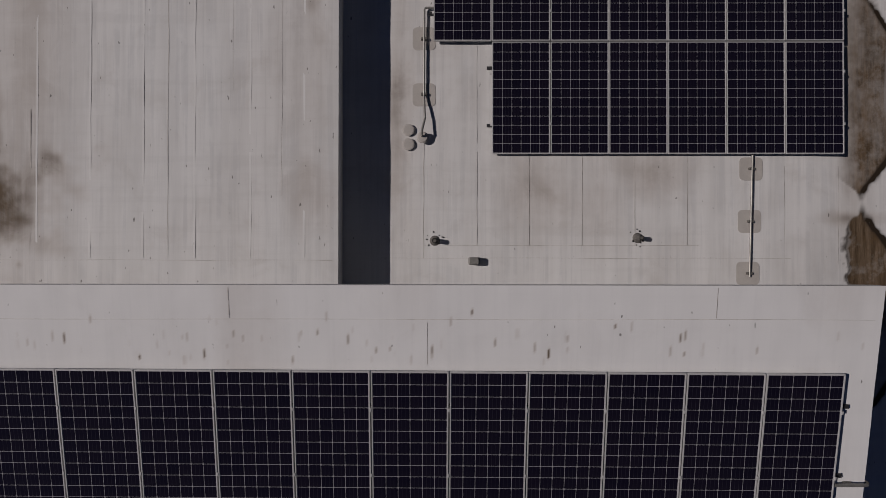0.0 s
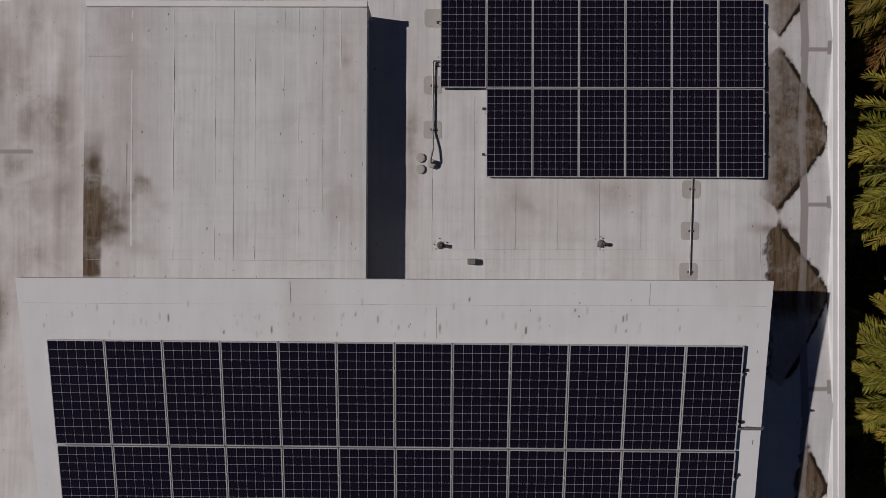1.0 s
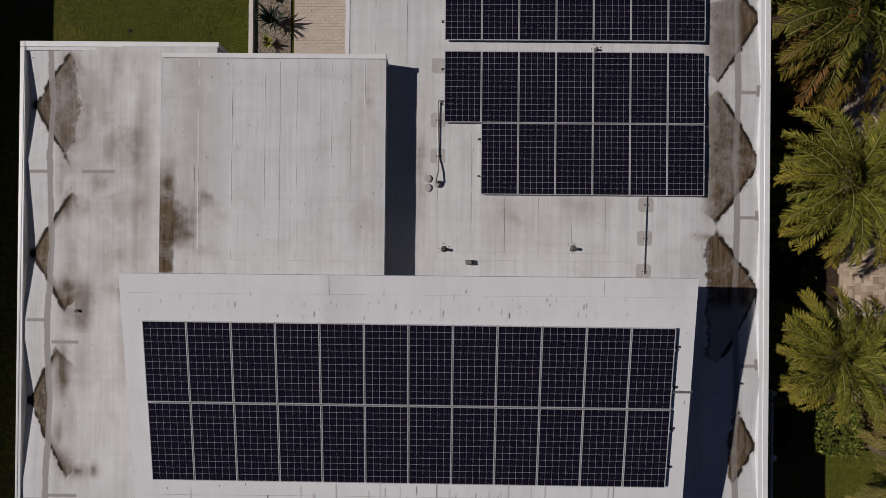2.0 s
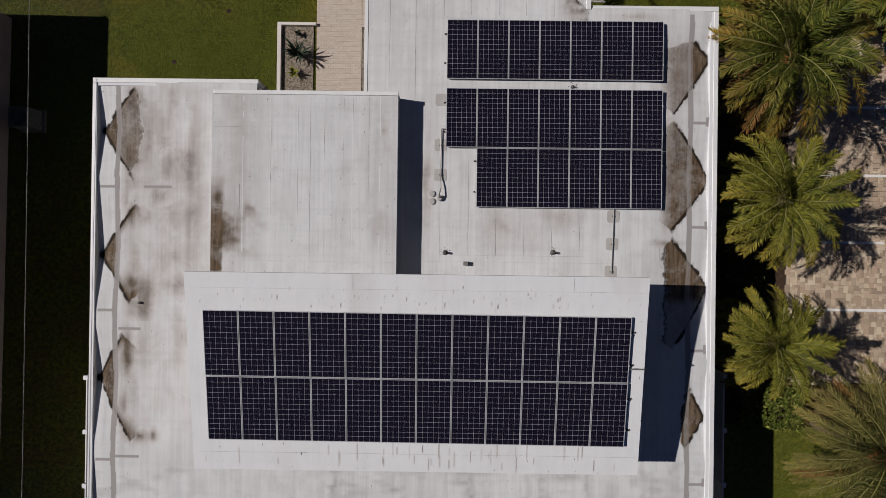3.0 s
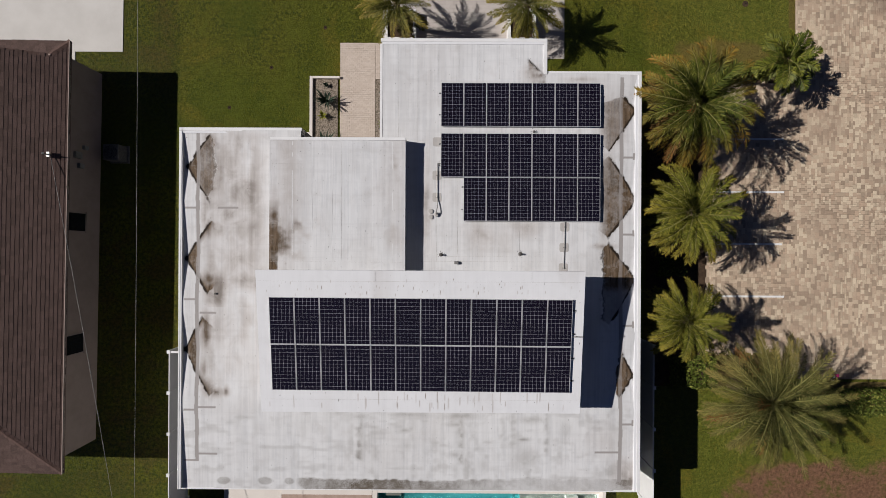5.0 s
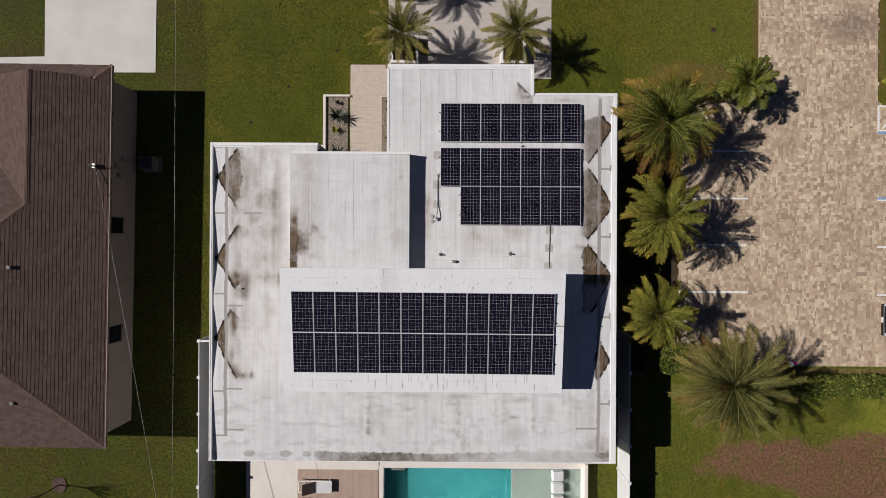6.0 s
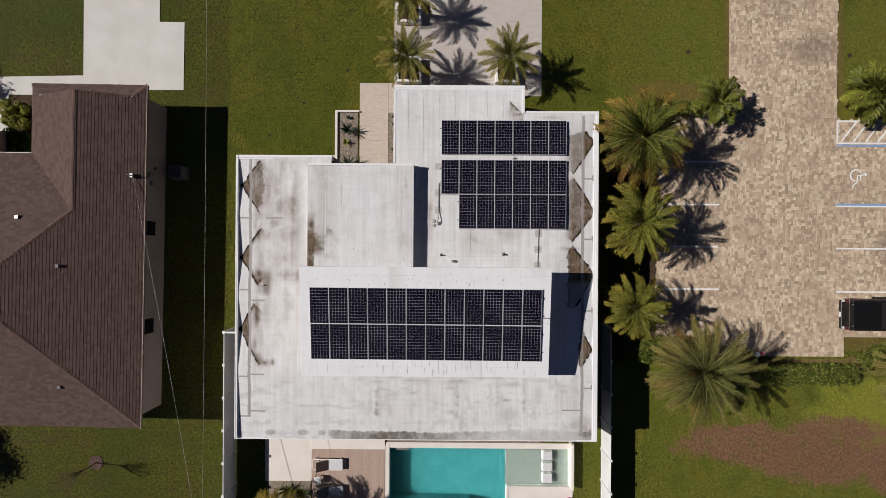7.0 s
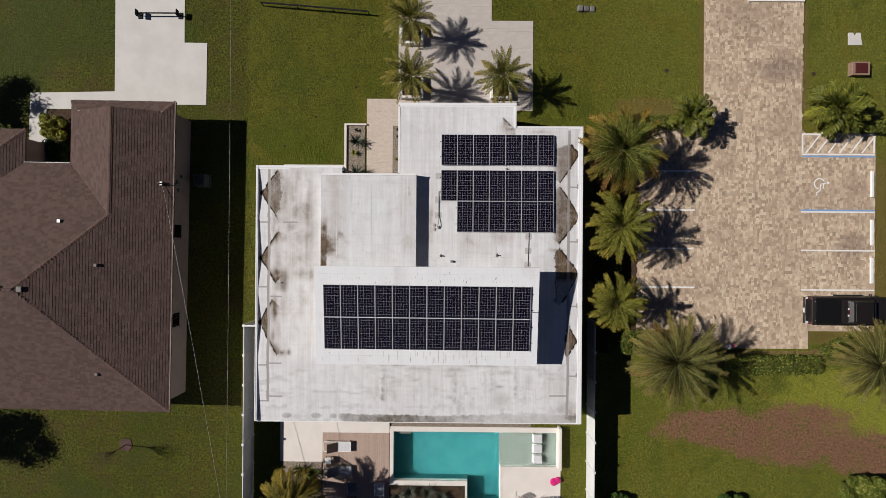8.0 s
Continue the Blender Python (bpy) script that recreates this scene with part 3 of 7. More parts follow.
def build_low_roof():
    xs = np.concatenate([np.arange(X0 + 0.1, -8.7, 0.022), np.arange(-8.7, 7.1, 0.055), np.arange(7.1, X1 - 0.05, 0.022)])
    ys = np.arange(Y0 + 0.06, 9.72, 0.03)
    gx, gy = np.meshgrid(xs, ys, indexing="ij")
    z = low_z(gx, gy) + 0.004 * rough(gx, gy, 1.3, 3) + 0.0025 * rough(gx, gy, 4.0, 4)
    n1, n2, n3 = rough(gx, gy, 2.2, 11), rough(gx, gy, 6.5, 12), rough(gx, gy, 0.7, 13)
    n4, n5 = rough(gx, gy, 15.0, 14), rough(gx, gy, 27.0, 15)
    clip = lambda v: np.clip(v, 0, 1)
    silt, crust = np.zeros_like(gx), np.zeros_like(gx)
    fills, lines = [], []
    for k, (xd, yd, ux, uy, lx, ly, reach, outer, inner) in enumerate(SHORES):
        east = xd > 0
        d = (xd - gx) if east else (gx - xd)
        dy = gy - yd
        run, rise = np.where(dy > 0, ux, lx), np.where(dy > 0, uy, ly)
        t = np.maximum(d, 0) / run
        shore = rise * np.where(t < 1, t ** 0.88, 1 - 0.5 * (t - 1)) + 0.035 * n2 + 0.022 * n4 + 0.05 * n1 * t
        away = shore - np.abs(dy)
        end = reach + 0.10 * n1 + 0.06 * n2 + 0.03 * n4 - (0.30 * clip(np.abs(dy) / 1.6) ** 2 if k == 4 else 0.0)
        within = clip(away / 0.045) * clip((end - d) / (0.55 if k < 2 else 0.05 if k < 5 else 0.3)) * (d > -0.12)
        beyond = clip((d - (0.62 if east else 0.50)) / 0.06)
        tone = outer * (1 - beyond) + inner * beyond
        tone = tone * (0.94 + 0.10 * n2 + 0.08 * n4) + 0.08 * n1 * beyond
        if k > 4:
            tone = tone * (1 - 0.85 * beyond * clip((away - 0.14 - 0.10 * n1) / 0.34)) + 0.12 * beyond * clip(0.3 + n1)
        if k == 4:
            silt = np.maximum(silt, 0.42 * clip(1 - (d - end) / (0.45 + 0.15 * n1)) * (d > end) * clip((away + 0.1) / 0.25) * clip(0.7 + 0.4 * n2 + 0.3 * n1))
            tone = tone * (1 - 0.35 * np.exp(-((end - d - 0.10) / 0.05) ** 2) * (n4 > -0.1))
        if k == 2:
            tone = tone * (1 - 0.5 * clip(-(dy + 0.25) / 0.4))
        silt = np.maximum(silt, within * clip(tone))
        # a dark tide line along both shores, with ragged whiskers outside it
        line = np.exp(-((away - 0.03) / (0.072 + 0.02 * n2)) ** 2) * clip(0.9 + 0.45 * n2 + 0.3 * n4)
        whisker = 0.55 * clip((n5 + 0.6 * n4 - 0.25) * 2) * clip(1 + away / (0.16 if k in (1, 2) else 0.09)) * (away < 0.02)
        if k == 0 or k == 4:
            halo = np.where(dy < 0, 0.35, 0.18) * clip(1 + away / 0.16) * (away < 0) * clip(0.5 + n2) * clip((0.9 - d) / 0.3)
            silt = np.maximum(silt, halo * (d > 0.05))
        lines.append(np.maximum(line, 0.6 * whisker) * clip((run + 0.05 + 0.10 * n1 - d) / 0.18) * (d > -0.03))
        fills.append(clip((away - 0.06) / 0.05) * (d > 0))
        if k == 2:
            fringe = clip(1 - np.abs(d - end) / (0.05 + 0.07 * clip(n5 + n4))) * clip(away / 0.1)
            lines[-1] = np.maximum(lines[-1], 0.55 * fringe)
        crust = np.maximum(crust, 0.98 * np.exp(-(((d + 0.02) / 0.10) ** 2 + (dy / 0.13) ** 2)))
    for k, line in enumerate(lines):
        mates = [fills[j] for j in range(len(fills)) if j != k and (SHORES[j][0] > 0) == (SHORES[k][0] > 0)]
        crust = np.maximum(crust, 1.0 * line * (1 - np.maximum.reduce(mates)))
    # the inner corner by the entry roof: a tide line and the wash below it
    off = (gy + gx - 12.95) / 1.414 + 0.02 * n2
    span = clip((gx - 3.95 + 0.1 * n1) / 0.1) * clip((4.86 - gx) / 0.05) * (gy < 9.2)
    crust = np.maximum(crust, 0.75 * np.exp(-(off / 0.035) ** 2) * span * clip(0.7 + 0.5 * n2))
    silt = np.maximum(silt, 0.80 * span * clip(-off / 0.04) * clip(1 + off / 0.75) * clip(0.6 + 0.5 * n2 + 0.3 * n4) * (gy > 7.75))
    # clouds of grime, side by side
    soot = np.zeros_like(gx)
    west = [(-9.2, 4.2, 0.7, 1.7, 0.36), (-8.75, 3.9, 0.45, 1.5, 0.22), (-9.2, 1.95, 0.9, 0.6, 0.44), (-8.8, 1.5, 1.0, 1.0, 0.36), (-9.75, 1.35, 0.5, 0.5, 0.34),
            (-10.08, -0.94, 0.36, 0.46, 0.66), (-10.15, 1.31, 0.20, 0.42, 0.55), (-8.4, -0.95, 0.9, 0.4, 0.40), (-7.9, -1.0, 0.25, 0.5, 0.45), (-9.2, 0.3, 1.4, 1.5, 0.16),
            (-10.22, -3.35, 0.22, 0.85, 0.62), (-10.3, -4.9, 0.18, 0.5, 0.4), (-10.1, -5.75, 0.32, 0.45, 0.55), (-9.75, -5.95, 0.45, 0.24, 0.66), (-9.30, -5.92, 0.14, 0.24, 0.62), (-9.6, -3.2, 0.9, 1.4, 0.2)]
    middle = [(7.75, 6.1, 0.55, 1.2, 0.40), (7.55, 3.0, 0.30, 2.2, 0.50), (7.5, -8.0, 1.0, 0.8, 0.2), (2.0, 1.1, 0.7, 0.7, 0.34), (4.0, 1.4, 0.7, 0.45, 0.36), (3.1, 1.0, 0.4, 0.8, 0.22), (-0.4, 2.6, 0.25, 2.0, 0.45),
              (-0.3, 0.4, 0.3, 0.7, 0.2), (7.55, 0.6, 0.5, 0.12, 0.5), (8.5, -9.6, 0.6, 0.7, 0.5), (4.2, 8.2, 0.5, 0.4, 0.35), (6.4, 8.0, 0.9, 0.12, 0.4), (8.75, -9.75, 0.25, 0.35, 0.7)]
    south_side = [(-1.3, -7.6, 0.4, 0.14, 0.50), (-1.25, -8.3, 0.28, 0.35, 0.32), (-3.3, -7.0, 0.5, 0.16, 0.43), (-1.2, -6.9, 0.9, 0.16, 0.50), (1.2, -6.95, 0.8, 0.18, 0.50), (1.0, -7.35, 0.5, 0.1, 0.43),
                  (0.9, -8.7, 0.35, 0.16, 0.43), (2.2, -9.2, 0.3, 0.4, 0.29), (4.0, -8.9, 0.45, 0.5, 0.36), (4.2, -7.1, 0.7, 0.16, 0.43), (5.8, -7.6, 0.25, 0.5, 0.29), (3.9, -8.0, 0.4, 0.1, 0.55)]
    dust = np.zeros_like(gx)
    for field, clouds in ((soot, [(*w[:4], w[4] * 1.3) for w in west] + middle), (dust, south_side)):
        for cx, cy, rx, ry, a in clouds:
            d = np.sqrt(((gx - cx) / rx) ** 2 + ((gy - cy) / ry) ** 2)
            np.maximum(field, a * soft(np.maximum(d * 0.85 + 0.22 * n1 + 0.10 * n2 + 0.10 * n3 - 0.12, 0), 1.25) ** 1.3, out=field)
    # a broad warm haze over the west side, drawn out along the fall
    drawn = 0.5 + 0.5 * rough(gx, gy * 0.25, 2.6, 16) + 0.3 * n3 + 0.2 * n1
    haze = clip((-7.15 - gx) / 1.1) * clip((gx + 10.6) / 0.3) * clip((gy + 7.2) / 2.5) * clip((5.9 - gy) / 0.5)
    soot = np.maximum(soot, 0.62 * haze * clip(drawn) * np.where(gy > -2.2, 1.0, 0.6))
    # streaks and puddle marks below the high roof and along the south edge
    south = np.clip((-6.2 - gy) / 0.5, 0, 1)
    cols = 0.55 * rough(gx, gy * 0.22, 1.9, 21) + 0.45 * rough(gx, gy * 0.5, 4.3, 22) + 0.35 * rough(gx * 0.4, gy, 1.6, 25) + 0.25 * n2
    dust = np.maximum(dust, south * np.clip(cols - 0.16, 0, 0.6) * np.clip(0.22 + 0.40 * (gx + 6.0) / 3.0, 0.15, 0.62))
    for cx, y0, y1, w, a in ((-3.32, -9.1, -6.7, 0.16, 0.62), (-1.0, -8.2, -6.6, 0.12, 0.5), (1.22, -9.1, -6.6, 0.16, 0.6), (4.96, -8.7, -6.6, 0.14, 0.55), (3.0, -8.2, -6.8, 0.10, 0.4)):
        run = clip((gy - y0 + 0.3 * n1) / 0.3) * clip((y1 - gy + 0.2 * n1) / 0.3)
        dust = np.maximum(dust, a * run * np.exp(-((gx - cx + 0.07 * n1 + 0.06 * n2) / (w * (1 + 0.5 * n3))) ** 2) * clip(0.75 + 0.5 * n2))
    brush = 0.6 * rough(gx * 0.22, gy, 3.2, 28) + 0.5 * rough(gx * 0.35, gy, 7.5, 29)
    dust = np.maximum(dust, south * np.clip(brush - 0.22, 0, 0.5) * 0.55)
    # silt held back along the south edge: a ragged bank with a dark upper shore, and three small pools west of it
    shore = -9.80 + 0.07 * rough(gx, gy, 0.5, 23) + 0.05 * n1 + 0.025 * n2 + 0.10 * clip((gx - 3.0) / 3.0) * clip((8.0 - gx) / 1.0)
    bank = clip((shore - gy) / 0.05) * clip((gx + 6.15 + 0.2 * n1) / 0.3)
    thick = clip(0.46 + 0.5 * rough(gx, gy * 0.5, 0.55, 30) + 0.1 * n2 + 0.05 * n4)
    dust = np.maximum(dust, bank * (0.30 + 0.60 * thick))
    dust = np.maximum(dust, 0.55 * np.exp(-((shore - gy - 0.02) / 0.03) ** 2) * clip((gx + 6.15) / 0.3) * clip(0.7 + 0.6 * n2))
    for cx, w in ((-9.42, 0.30), (-7.55, 0.34), (-6.5, 0.25), (8.45, 0.45)):
        pool = np.sqrt(((gx - cx) / w) ** 2 + ((gy + 9.95) / 0.17) ** 2) + 0.22 * n1 + 0.1 * n2
        dust = np.maximum(dust, (0.52 if cx < 0 else 0.7) * clip((1.1 - pool) / 0.25))
    band = soft(np.abs(gy + 6.62), 0.30) * np.clip(0.15 + 1.2 * rough(gx, gy, 0.9, 24) + 0.3 * n2, 0, 1)
    dust = np.maximum(dust, band * 0.8 * np.clip((gx + 5.6) / 1.2, 0, 1))
    soot = np.clip(soot + 0.10 * np.clip(rough(gx, gy, 0.35, 27) + 0.3 * n1, 0, 1), 0, 1)
    # repair strips of sealant, with cross ties at the sheet ends
    wob = 0.012 * n1
    strip = (np.abs(gx - 8.24 + wob) < 0.085) & (gy > -9.9) & (gy < 8.1)
    strip |= (np.abs(gx + 10.62 + wob) < 0.085) & (gy > -9.1)
    for x0, x1, y in [(8.24, 8.8, 4.54), (8.24, 8.8, 1.13), (8.24, 8.8, -2.93), (8.24, 8.8, -7.3), (7.1, 8.24, -8.56), (-11.2, -10.62, 2.25), (-9.7, -8.78, 2.24), (-11.2, -10.62, -1.84),
                      (-10.5, -9.75, -2.44), (-11.2, -10.62, -6.77), (-10.62, -9.75, -6.64), (-10.62, -9.7, -8.75), (-11.2, -10.62, -9.05)]:
        strip |= (gx > x0) & (gx < x1) & (np.abs(gy - y + wob) < 0.045)
    for y in (4.54, 1.13, -2.93, -7.3):
        strip |= (np.abs(gx - 8.78) < 0.045) & (gy > y - 0.09) & (gy < y + 0.2)
    strip = strip * (1 - np.where(gx > 0, 0.62, 0.25) * clip(silt))
    cx, cy = (xs[:-1] + xs[1:]) / 2, (ys[:-1] + ys[1:]) / 2
    kx, ky = np.meshgrid(cx, cy, indexing="ij")
    keep = ((kx < X1 - 0.08) & (ky < 5.7)) | ((kx > -2.4) & (kx < X1 - 0.08) & (ky < 8.28)) | ((kx > -2.4) & (kx < 4.82) & (ky < 9.7))
    keep &= ~((kx > -6.0) & (kx < -2.4) & (ky > 5.3))
    keep &= ~((kx > -6.9) & (kx < 5.8) & (ky > -6.1) & (ky < -1.0))
    idx = np.arange(gx.size).reshape(gx.shape)
    quads = np.stack([idx[:-1, :-1], idx[1:, :-1], idx[1:, 1:], idx[:-1, 1:]], -1)[keep]
    me = bpy.data.meshes.new("roof_membrane")
    me.from_pydata(np.stack([gx.ravel(), gy.ravel(), z.ravel()], 1).tolist(), [], quads.tolist())
    for name, field in (("silt", silt), ("crust", crust), ("soot", soot), ("dust", dust), ("strip", strip.astype(float))):
        me.attributes.new(name, "FLOAT", "POINT").data.foreach_set("value", np.ascontiguousarray(field.ravel(), dtype=np.float32))
    me.materials.append(MEMBRANE)
    me.polygons.foreach_set("use_smooth", np.ones(len(me.polygons), dtype=bool))
    ob = new("roof_membrane", me)
    ob.parent = house
    ob["label"] = "white roofing membrane stained brown round the scuppers"
    return ob


low_roof = build_low_roof()


def sheet_roof(name, x0, x1, y0, y1, zf, grime, material, label):
    """A roof of its own: a slab that follows zf, with its own grime."""
    step = 0.03
    xs, ys = np.linspace(x0, x1, int((x1 - x0) / step)), np.linspace(y0, y1, int((y1 - y0) / step))
    gx, gy = np.meshgrid(xs, ys, indexing="ij")
    z = zf(gx, gy) + 0.004 * rough(gx, gy, 1.1, 31) + 0.002 * rough(gx, gy, 4.0, 32)
    soot, silt = grime(gx, gy)
    nx, ny = gx.shape
    idx = np.arange(gx.size).reshape(gx.shape)
    faces = np.stack([idx[:-1, :-1], idx[1:, :-1], idx[1:, 1:], idx[:-1, 1:]], -1).reshape(-1, 4).tolist()
    verts = np.stack([gx.ravel(), gy.ravel(), z.ravel()], 1).tolist()
    ring = list(idx[:, 0]) + list(idx[-1, 1:]) + list(idx[-2::-1, -1]) + list(idx[0, -2:0:-1])
    base = len(verts)
    verts += [[verts[i][0], verts[i][1], verts[i][2] - 0.22] for i in ring]
    n = len(ring)
    faces += [[int(ring[k]), base + k, base + (k + 1) % n, int(ring[(k + 1) % n])] for k in range(n)]
    ob = mesh_part(name, verts, faces, material, house, label)
    for key, field in (("soot", soot), ("silt", silt)):
        full = np.concatenate([field.ravel(), np.zeros(n)]).astype(np.float32)
        ob.data.attributes.new(key, "FLOAT", "POINT").data.foreach_set("value", full)
    return ob


# the raised block to the north-west
NW = (-7.16, -1.30, -0.88, 5.12)
nw_z = lambda x, y: 4.52 + 0.0 * x


def nw_grime(x, y):
    """Dirt held along the low west edge, in the channel beside a lap and beyond it, with two scrubbed patches."""
    n = rough(x, y, 2.0, 41) + 0.5 * rough(x, y, 6.0, 42)
    f = rough(x, y, 5.0, 44) + 0.6 * rough(x, y, 13.0, 45)
    s = lambda v: np.clip(v, 0, 1)
    lower = s((y + 0.55) / 0.12)
    upper = s((2.45 + 0.25 * n - y) / 1.1)
    channel = s((-6.755 - x + 0.012 * f) / 0.05) * lower * upper * (0.92 + 0.12 * n + 0.12 * f)
    # cloud beyond the channel, darkest at a hand's width from it, fading east
    spill = s((-5.95 + 0.2 * n - x - 0.12 * np.abs(y - 0.9)) / 0.75) * s((y + 0.08 + 0.05 * f) / 0.3) * s((2.1 + 0.3 * n - y) / 1.0) * (0.80 + 0.14 * f + 0.14 * n)
    spill = np.maximum(spill, 0.62 * s((x + 6.74) / 0.05) * s((-6.38 + 0.08 * n - x) / 0.16) * s((y - 0.0 + 0.04 * f) / 0.2) * s((1.6 + 0.2 * n - y) / 0.5))
    head = 0.95 * s(1.15 - np.sqrt(((x + 6.92) / 0.26) ** 2 + ((y - 1.86) / 0.42) ** 2) + 0.2 * n)
    foot = 0.62 * s(1.1 - np.sqrt(((x + 6.98) / 0.28) ** 2 + ((y + 0.30) / 0.24) ** 2) + 0.2 * n) + 0.5 * s(1.0 - np.sqrt(((x + 6.45) / 0.13) ** 2 + ((y + 0.2) / 0.13) ** 2) + 0.2 * n)
    skirt = 0.56 * s((-5.2 + 0.5 * n - x) / 1.3) * s((y + 0.3) / 0.6) * s((2.4 + 0.4 * n - y) / 1.3) * s(0.6 + 0.5 * n)
    tail = 0.42 * s((-6.6 + 0.1 * n - x) / 0.2) * s((y - 1.6) / 0.5) * s((3.9 - y) / 1.7)
    rims = np.zeros_like(x)
    for cy, h, thick in ((1.31, 0.25, 0.92), (0.66, 0.27, 0.74)):
        q = (np.abs(x + 6.95) / 0.165) ** 4 + (np.abs(y - cy) / h) ** 4
        rims = np.maximum(rims, np.maximum(0.8 * np.exp(-((q - 1.0) / 0.35) ** 2), thick * s(1.25 - q)) * (0.85 + 0.2 * f))
        pale = s(1 - np.abs(q - 2.6) / 1.2) * (0.7 + 0.3 * f)
        channel = channel * (1 - 0.40 * s(pale))
    channel = channel * (1 - 0.25 * s(1 - np.abs(y - 0.15) / 0.3))
    spill = np.maximum(spill, head)
    corner = 0.55 * soft(np.sqrt(((x + 1.75) / 0.35) ** 2 + ((y - 4.0) / 0.5) ** 2) + 0.4 * n, 1.2)
    east = 0.30 * soft(np.sqrt(((x + 1.8) / 0.5) ** 2 + ((y - 1.2) / 1.0) ** 2) + 0.4 * n, 1.2)
    haze = 0.20 * s(rough(x, y * 0.3, 1.1, 43) + 0.25) + 0.12 * s((-4.6 - x) / 2)
    return np.maximum.reduce([0.95 * spill, foot, skirt, tail, corner, east, haze]), s(np.maximum.reduce([channel, 0.35 * spill, rims]))


part("upper_wall", slab(rect(NW[0] + 0.06, NW[1] - 0.06, NW[2] - 0.1, NW[3] - 0.02), 3.3, 4.30), STUCCO, house, "low raised wall")
sheet_roof("raised_roof", *NW, nw_z, nw_grime, MEMBRANE_RAISED, "raised white membrane roof with a dirty low edge")

# the high block with its single slope to the south
HI = (-7.12, 6.0, -6.3, -0.42)
hi_z = lambda x, y: 6.17 + 0.13 * (y + 0.42)


def hi_grime(x, y):
    soot = 0.3 * np.clip(rough(x, y * 0.3, 0.9, 53) - 0.35, 0, 1)
    rng = random.Random(54)
    for k in range(110):
        south = k % 3 == 0
        cx, cy = rng.uniform(-6.9, 5.8), rng.uniform(-6.1, -5.55) if south else rng.uniform(-1.42, -0.75) if k % 2 else rng.uniform(-1.45, -1.05)
        if k % 4 == 1:
            cx = rng.gauss(0.3, 1.3)
        w, h, a = rng.uniform(0.008, 0.014), rng.uniform(0.03, 0.22 if south else 0.07), rng.uniform(0.3, 0.95) ** 1.6
        if south:
            w, h, a = w * 1.25, 0.06 + h, max(a, 0.6)
        soot = np.maximum(soot, a * np.exp(-((x - cx) / w) ** 2 - (np.maximum(np.abs(y - cy) - h * 0.6, 0) / (0.4 * h)) ** 2))
    return soot, np.zeros_like(x)


part("high_wall", slab(rect(HI[0] + 0.05, HI[1] - 0.05, HI[2] + 0.05, HI[3] - 0.5), 3.3, 5.17), STUCCO, house, "white stucco wall of the high block")
sheet_roof("high_roof", *HI, hi_z, hi_grime, MEMBRANE_NEW, "clean white single-slope membrane roof")


def parapet(x0, x1, y0, y1, top):
    """A stretch of parapet with its metal coping."""
    wall = part("parapet", boxed(x0, x1, y0, y1, 3.2, top - 0.04), STUCCO, house)
    lip = 0.012
    bm = boxed(x0 - lip, x1 + lip, y0 - lip, y1 + lip, top - 0.04, top, bevel=0.008)
    part("coping", bm, COPING, wall, "white folded metal coping")


def upstand(x0, x1, y0, y1, top):
    """Membrane dressed up the inside of the parapet."""
    part("upstand", boxed(x0, x1, y0, y1, 3.3, top, bevel=0.01), MEMBRANE_NEW, house, "white membrane dressed up the parapet")


W = 0.13
parapet(X0, X0 + W, Y0 + 0.08, 5.80 - W - 0.03, 3.86)
parapet(X0, -5.98, 5.80 - W, 5.80, 3.86)
upstand(X0 + W, -6.0, 5.80 - W - 0.11, 5.80 - W - 0.013, 3.845)
parapet(X1 - W, X1, Y0 + 0.08, 8.36 - W - 0.03, 3.84)
upstand(X1 - W - 0.13, X1 - W - 0.013, Y0 + 0.08, 8.36 - W - 0.03, 3.822)
parapet(4.90 + 0.03, X1, 8.36 - W, 8.36, 3.84)
parapet(4.90 - W, 4.90, 8.36 - W, 9.78 - W - 0.03, 3.90)
parapet(-2.46, 4.90, 9.78 - W, 9.78, 3.90)
upstand(-2.4, 4.76, 9.78 - W - 0.12, 9.78 - W - 0.013, 3.89)
parapet(NW[0] + 0.05, -1.30, 5.125, 5.23, 4.555)
part("roof_edge", boxed(X0, X1, Y0, Y0 + 0.1, 3.3, 3.69, bevel=0.006), COPING, house, "thin white metal drip edge")
part("porch_edge", boxed(-2.5, -2.38, 5.37, 9.55, 3.4, 3.885, bevel=0.006), COPING, house, "thin white metal drip edge")


def scupper(x, y, side):
    """A drain mouth through the parapet, choked with silt."""
    ob = thing("scupper", "rusty scupper drain clogged with leaves at the parapet", "drain", (x, y, 3.53), 0, "scuppers")
    bm = bmesh.new()
    box(bm, -0.05, 0.09, -0.13, 0.13, -0.02, 0.02)
    part("mouth", bm, LEAD, ob)
    rng = random.Random(int(y * 100))
    bm = bmesh.new()
    for k in range(34):
        a, r = rng.uniform(0, math.tau), rng.uniform(0, 0.16)
        px, py = -side * abs(r * math.cos(a)) * 1.2, r * math.sin(a)
        s = rng.uniform(0.012, 0.04)
        m = pose(px, py, 0.025 + rng.uniform(0, 0.03), rng.uniform(0, 90), rng.uniform(0, 90), rng.uniform(0, 360))
        vs = [bm.verts.new(m @ Vector(q)) for q in ((-s, -s * 0.4, 0), (s, -s * 0.5, 0), (s * 0.8, s * 0.5, s * 0.4), (-s, s * 0.4, 0.2 * s))]
        bm.faces.new(vs)
    part("debris", bm, MULCH, ob, "dark rotting leaves")["kind"] = "stuff"


for xd, yd, up, down in DRAINS:
    side = 1 if xd > 0 else -1
    scupper(xd - 0.22 if xd > 0 else xd + 0.06, yd, side)


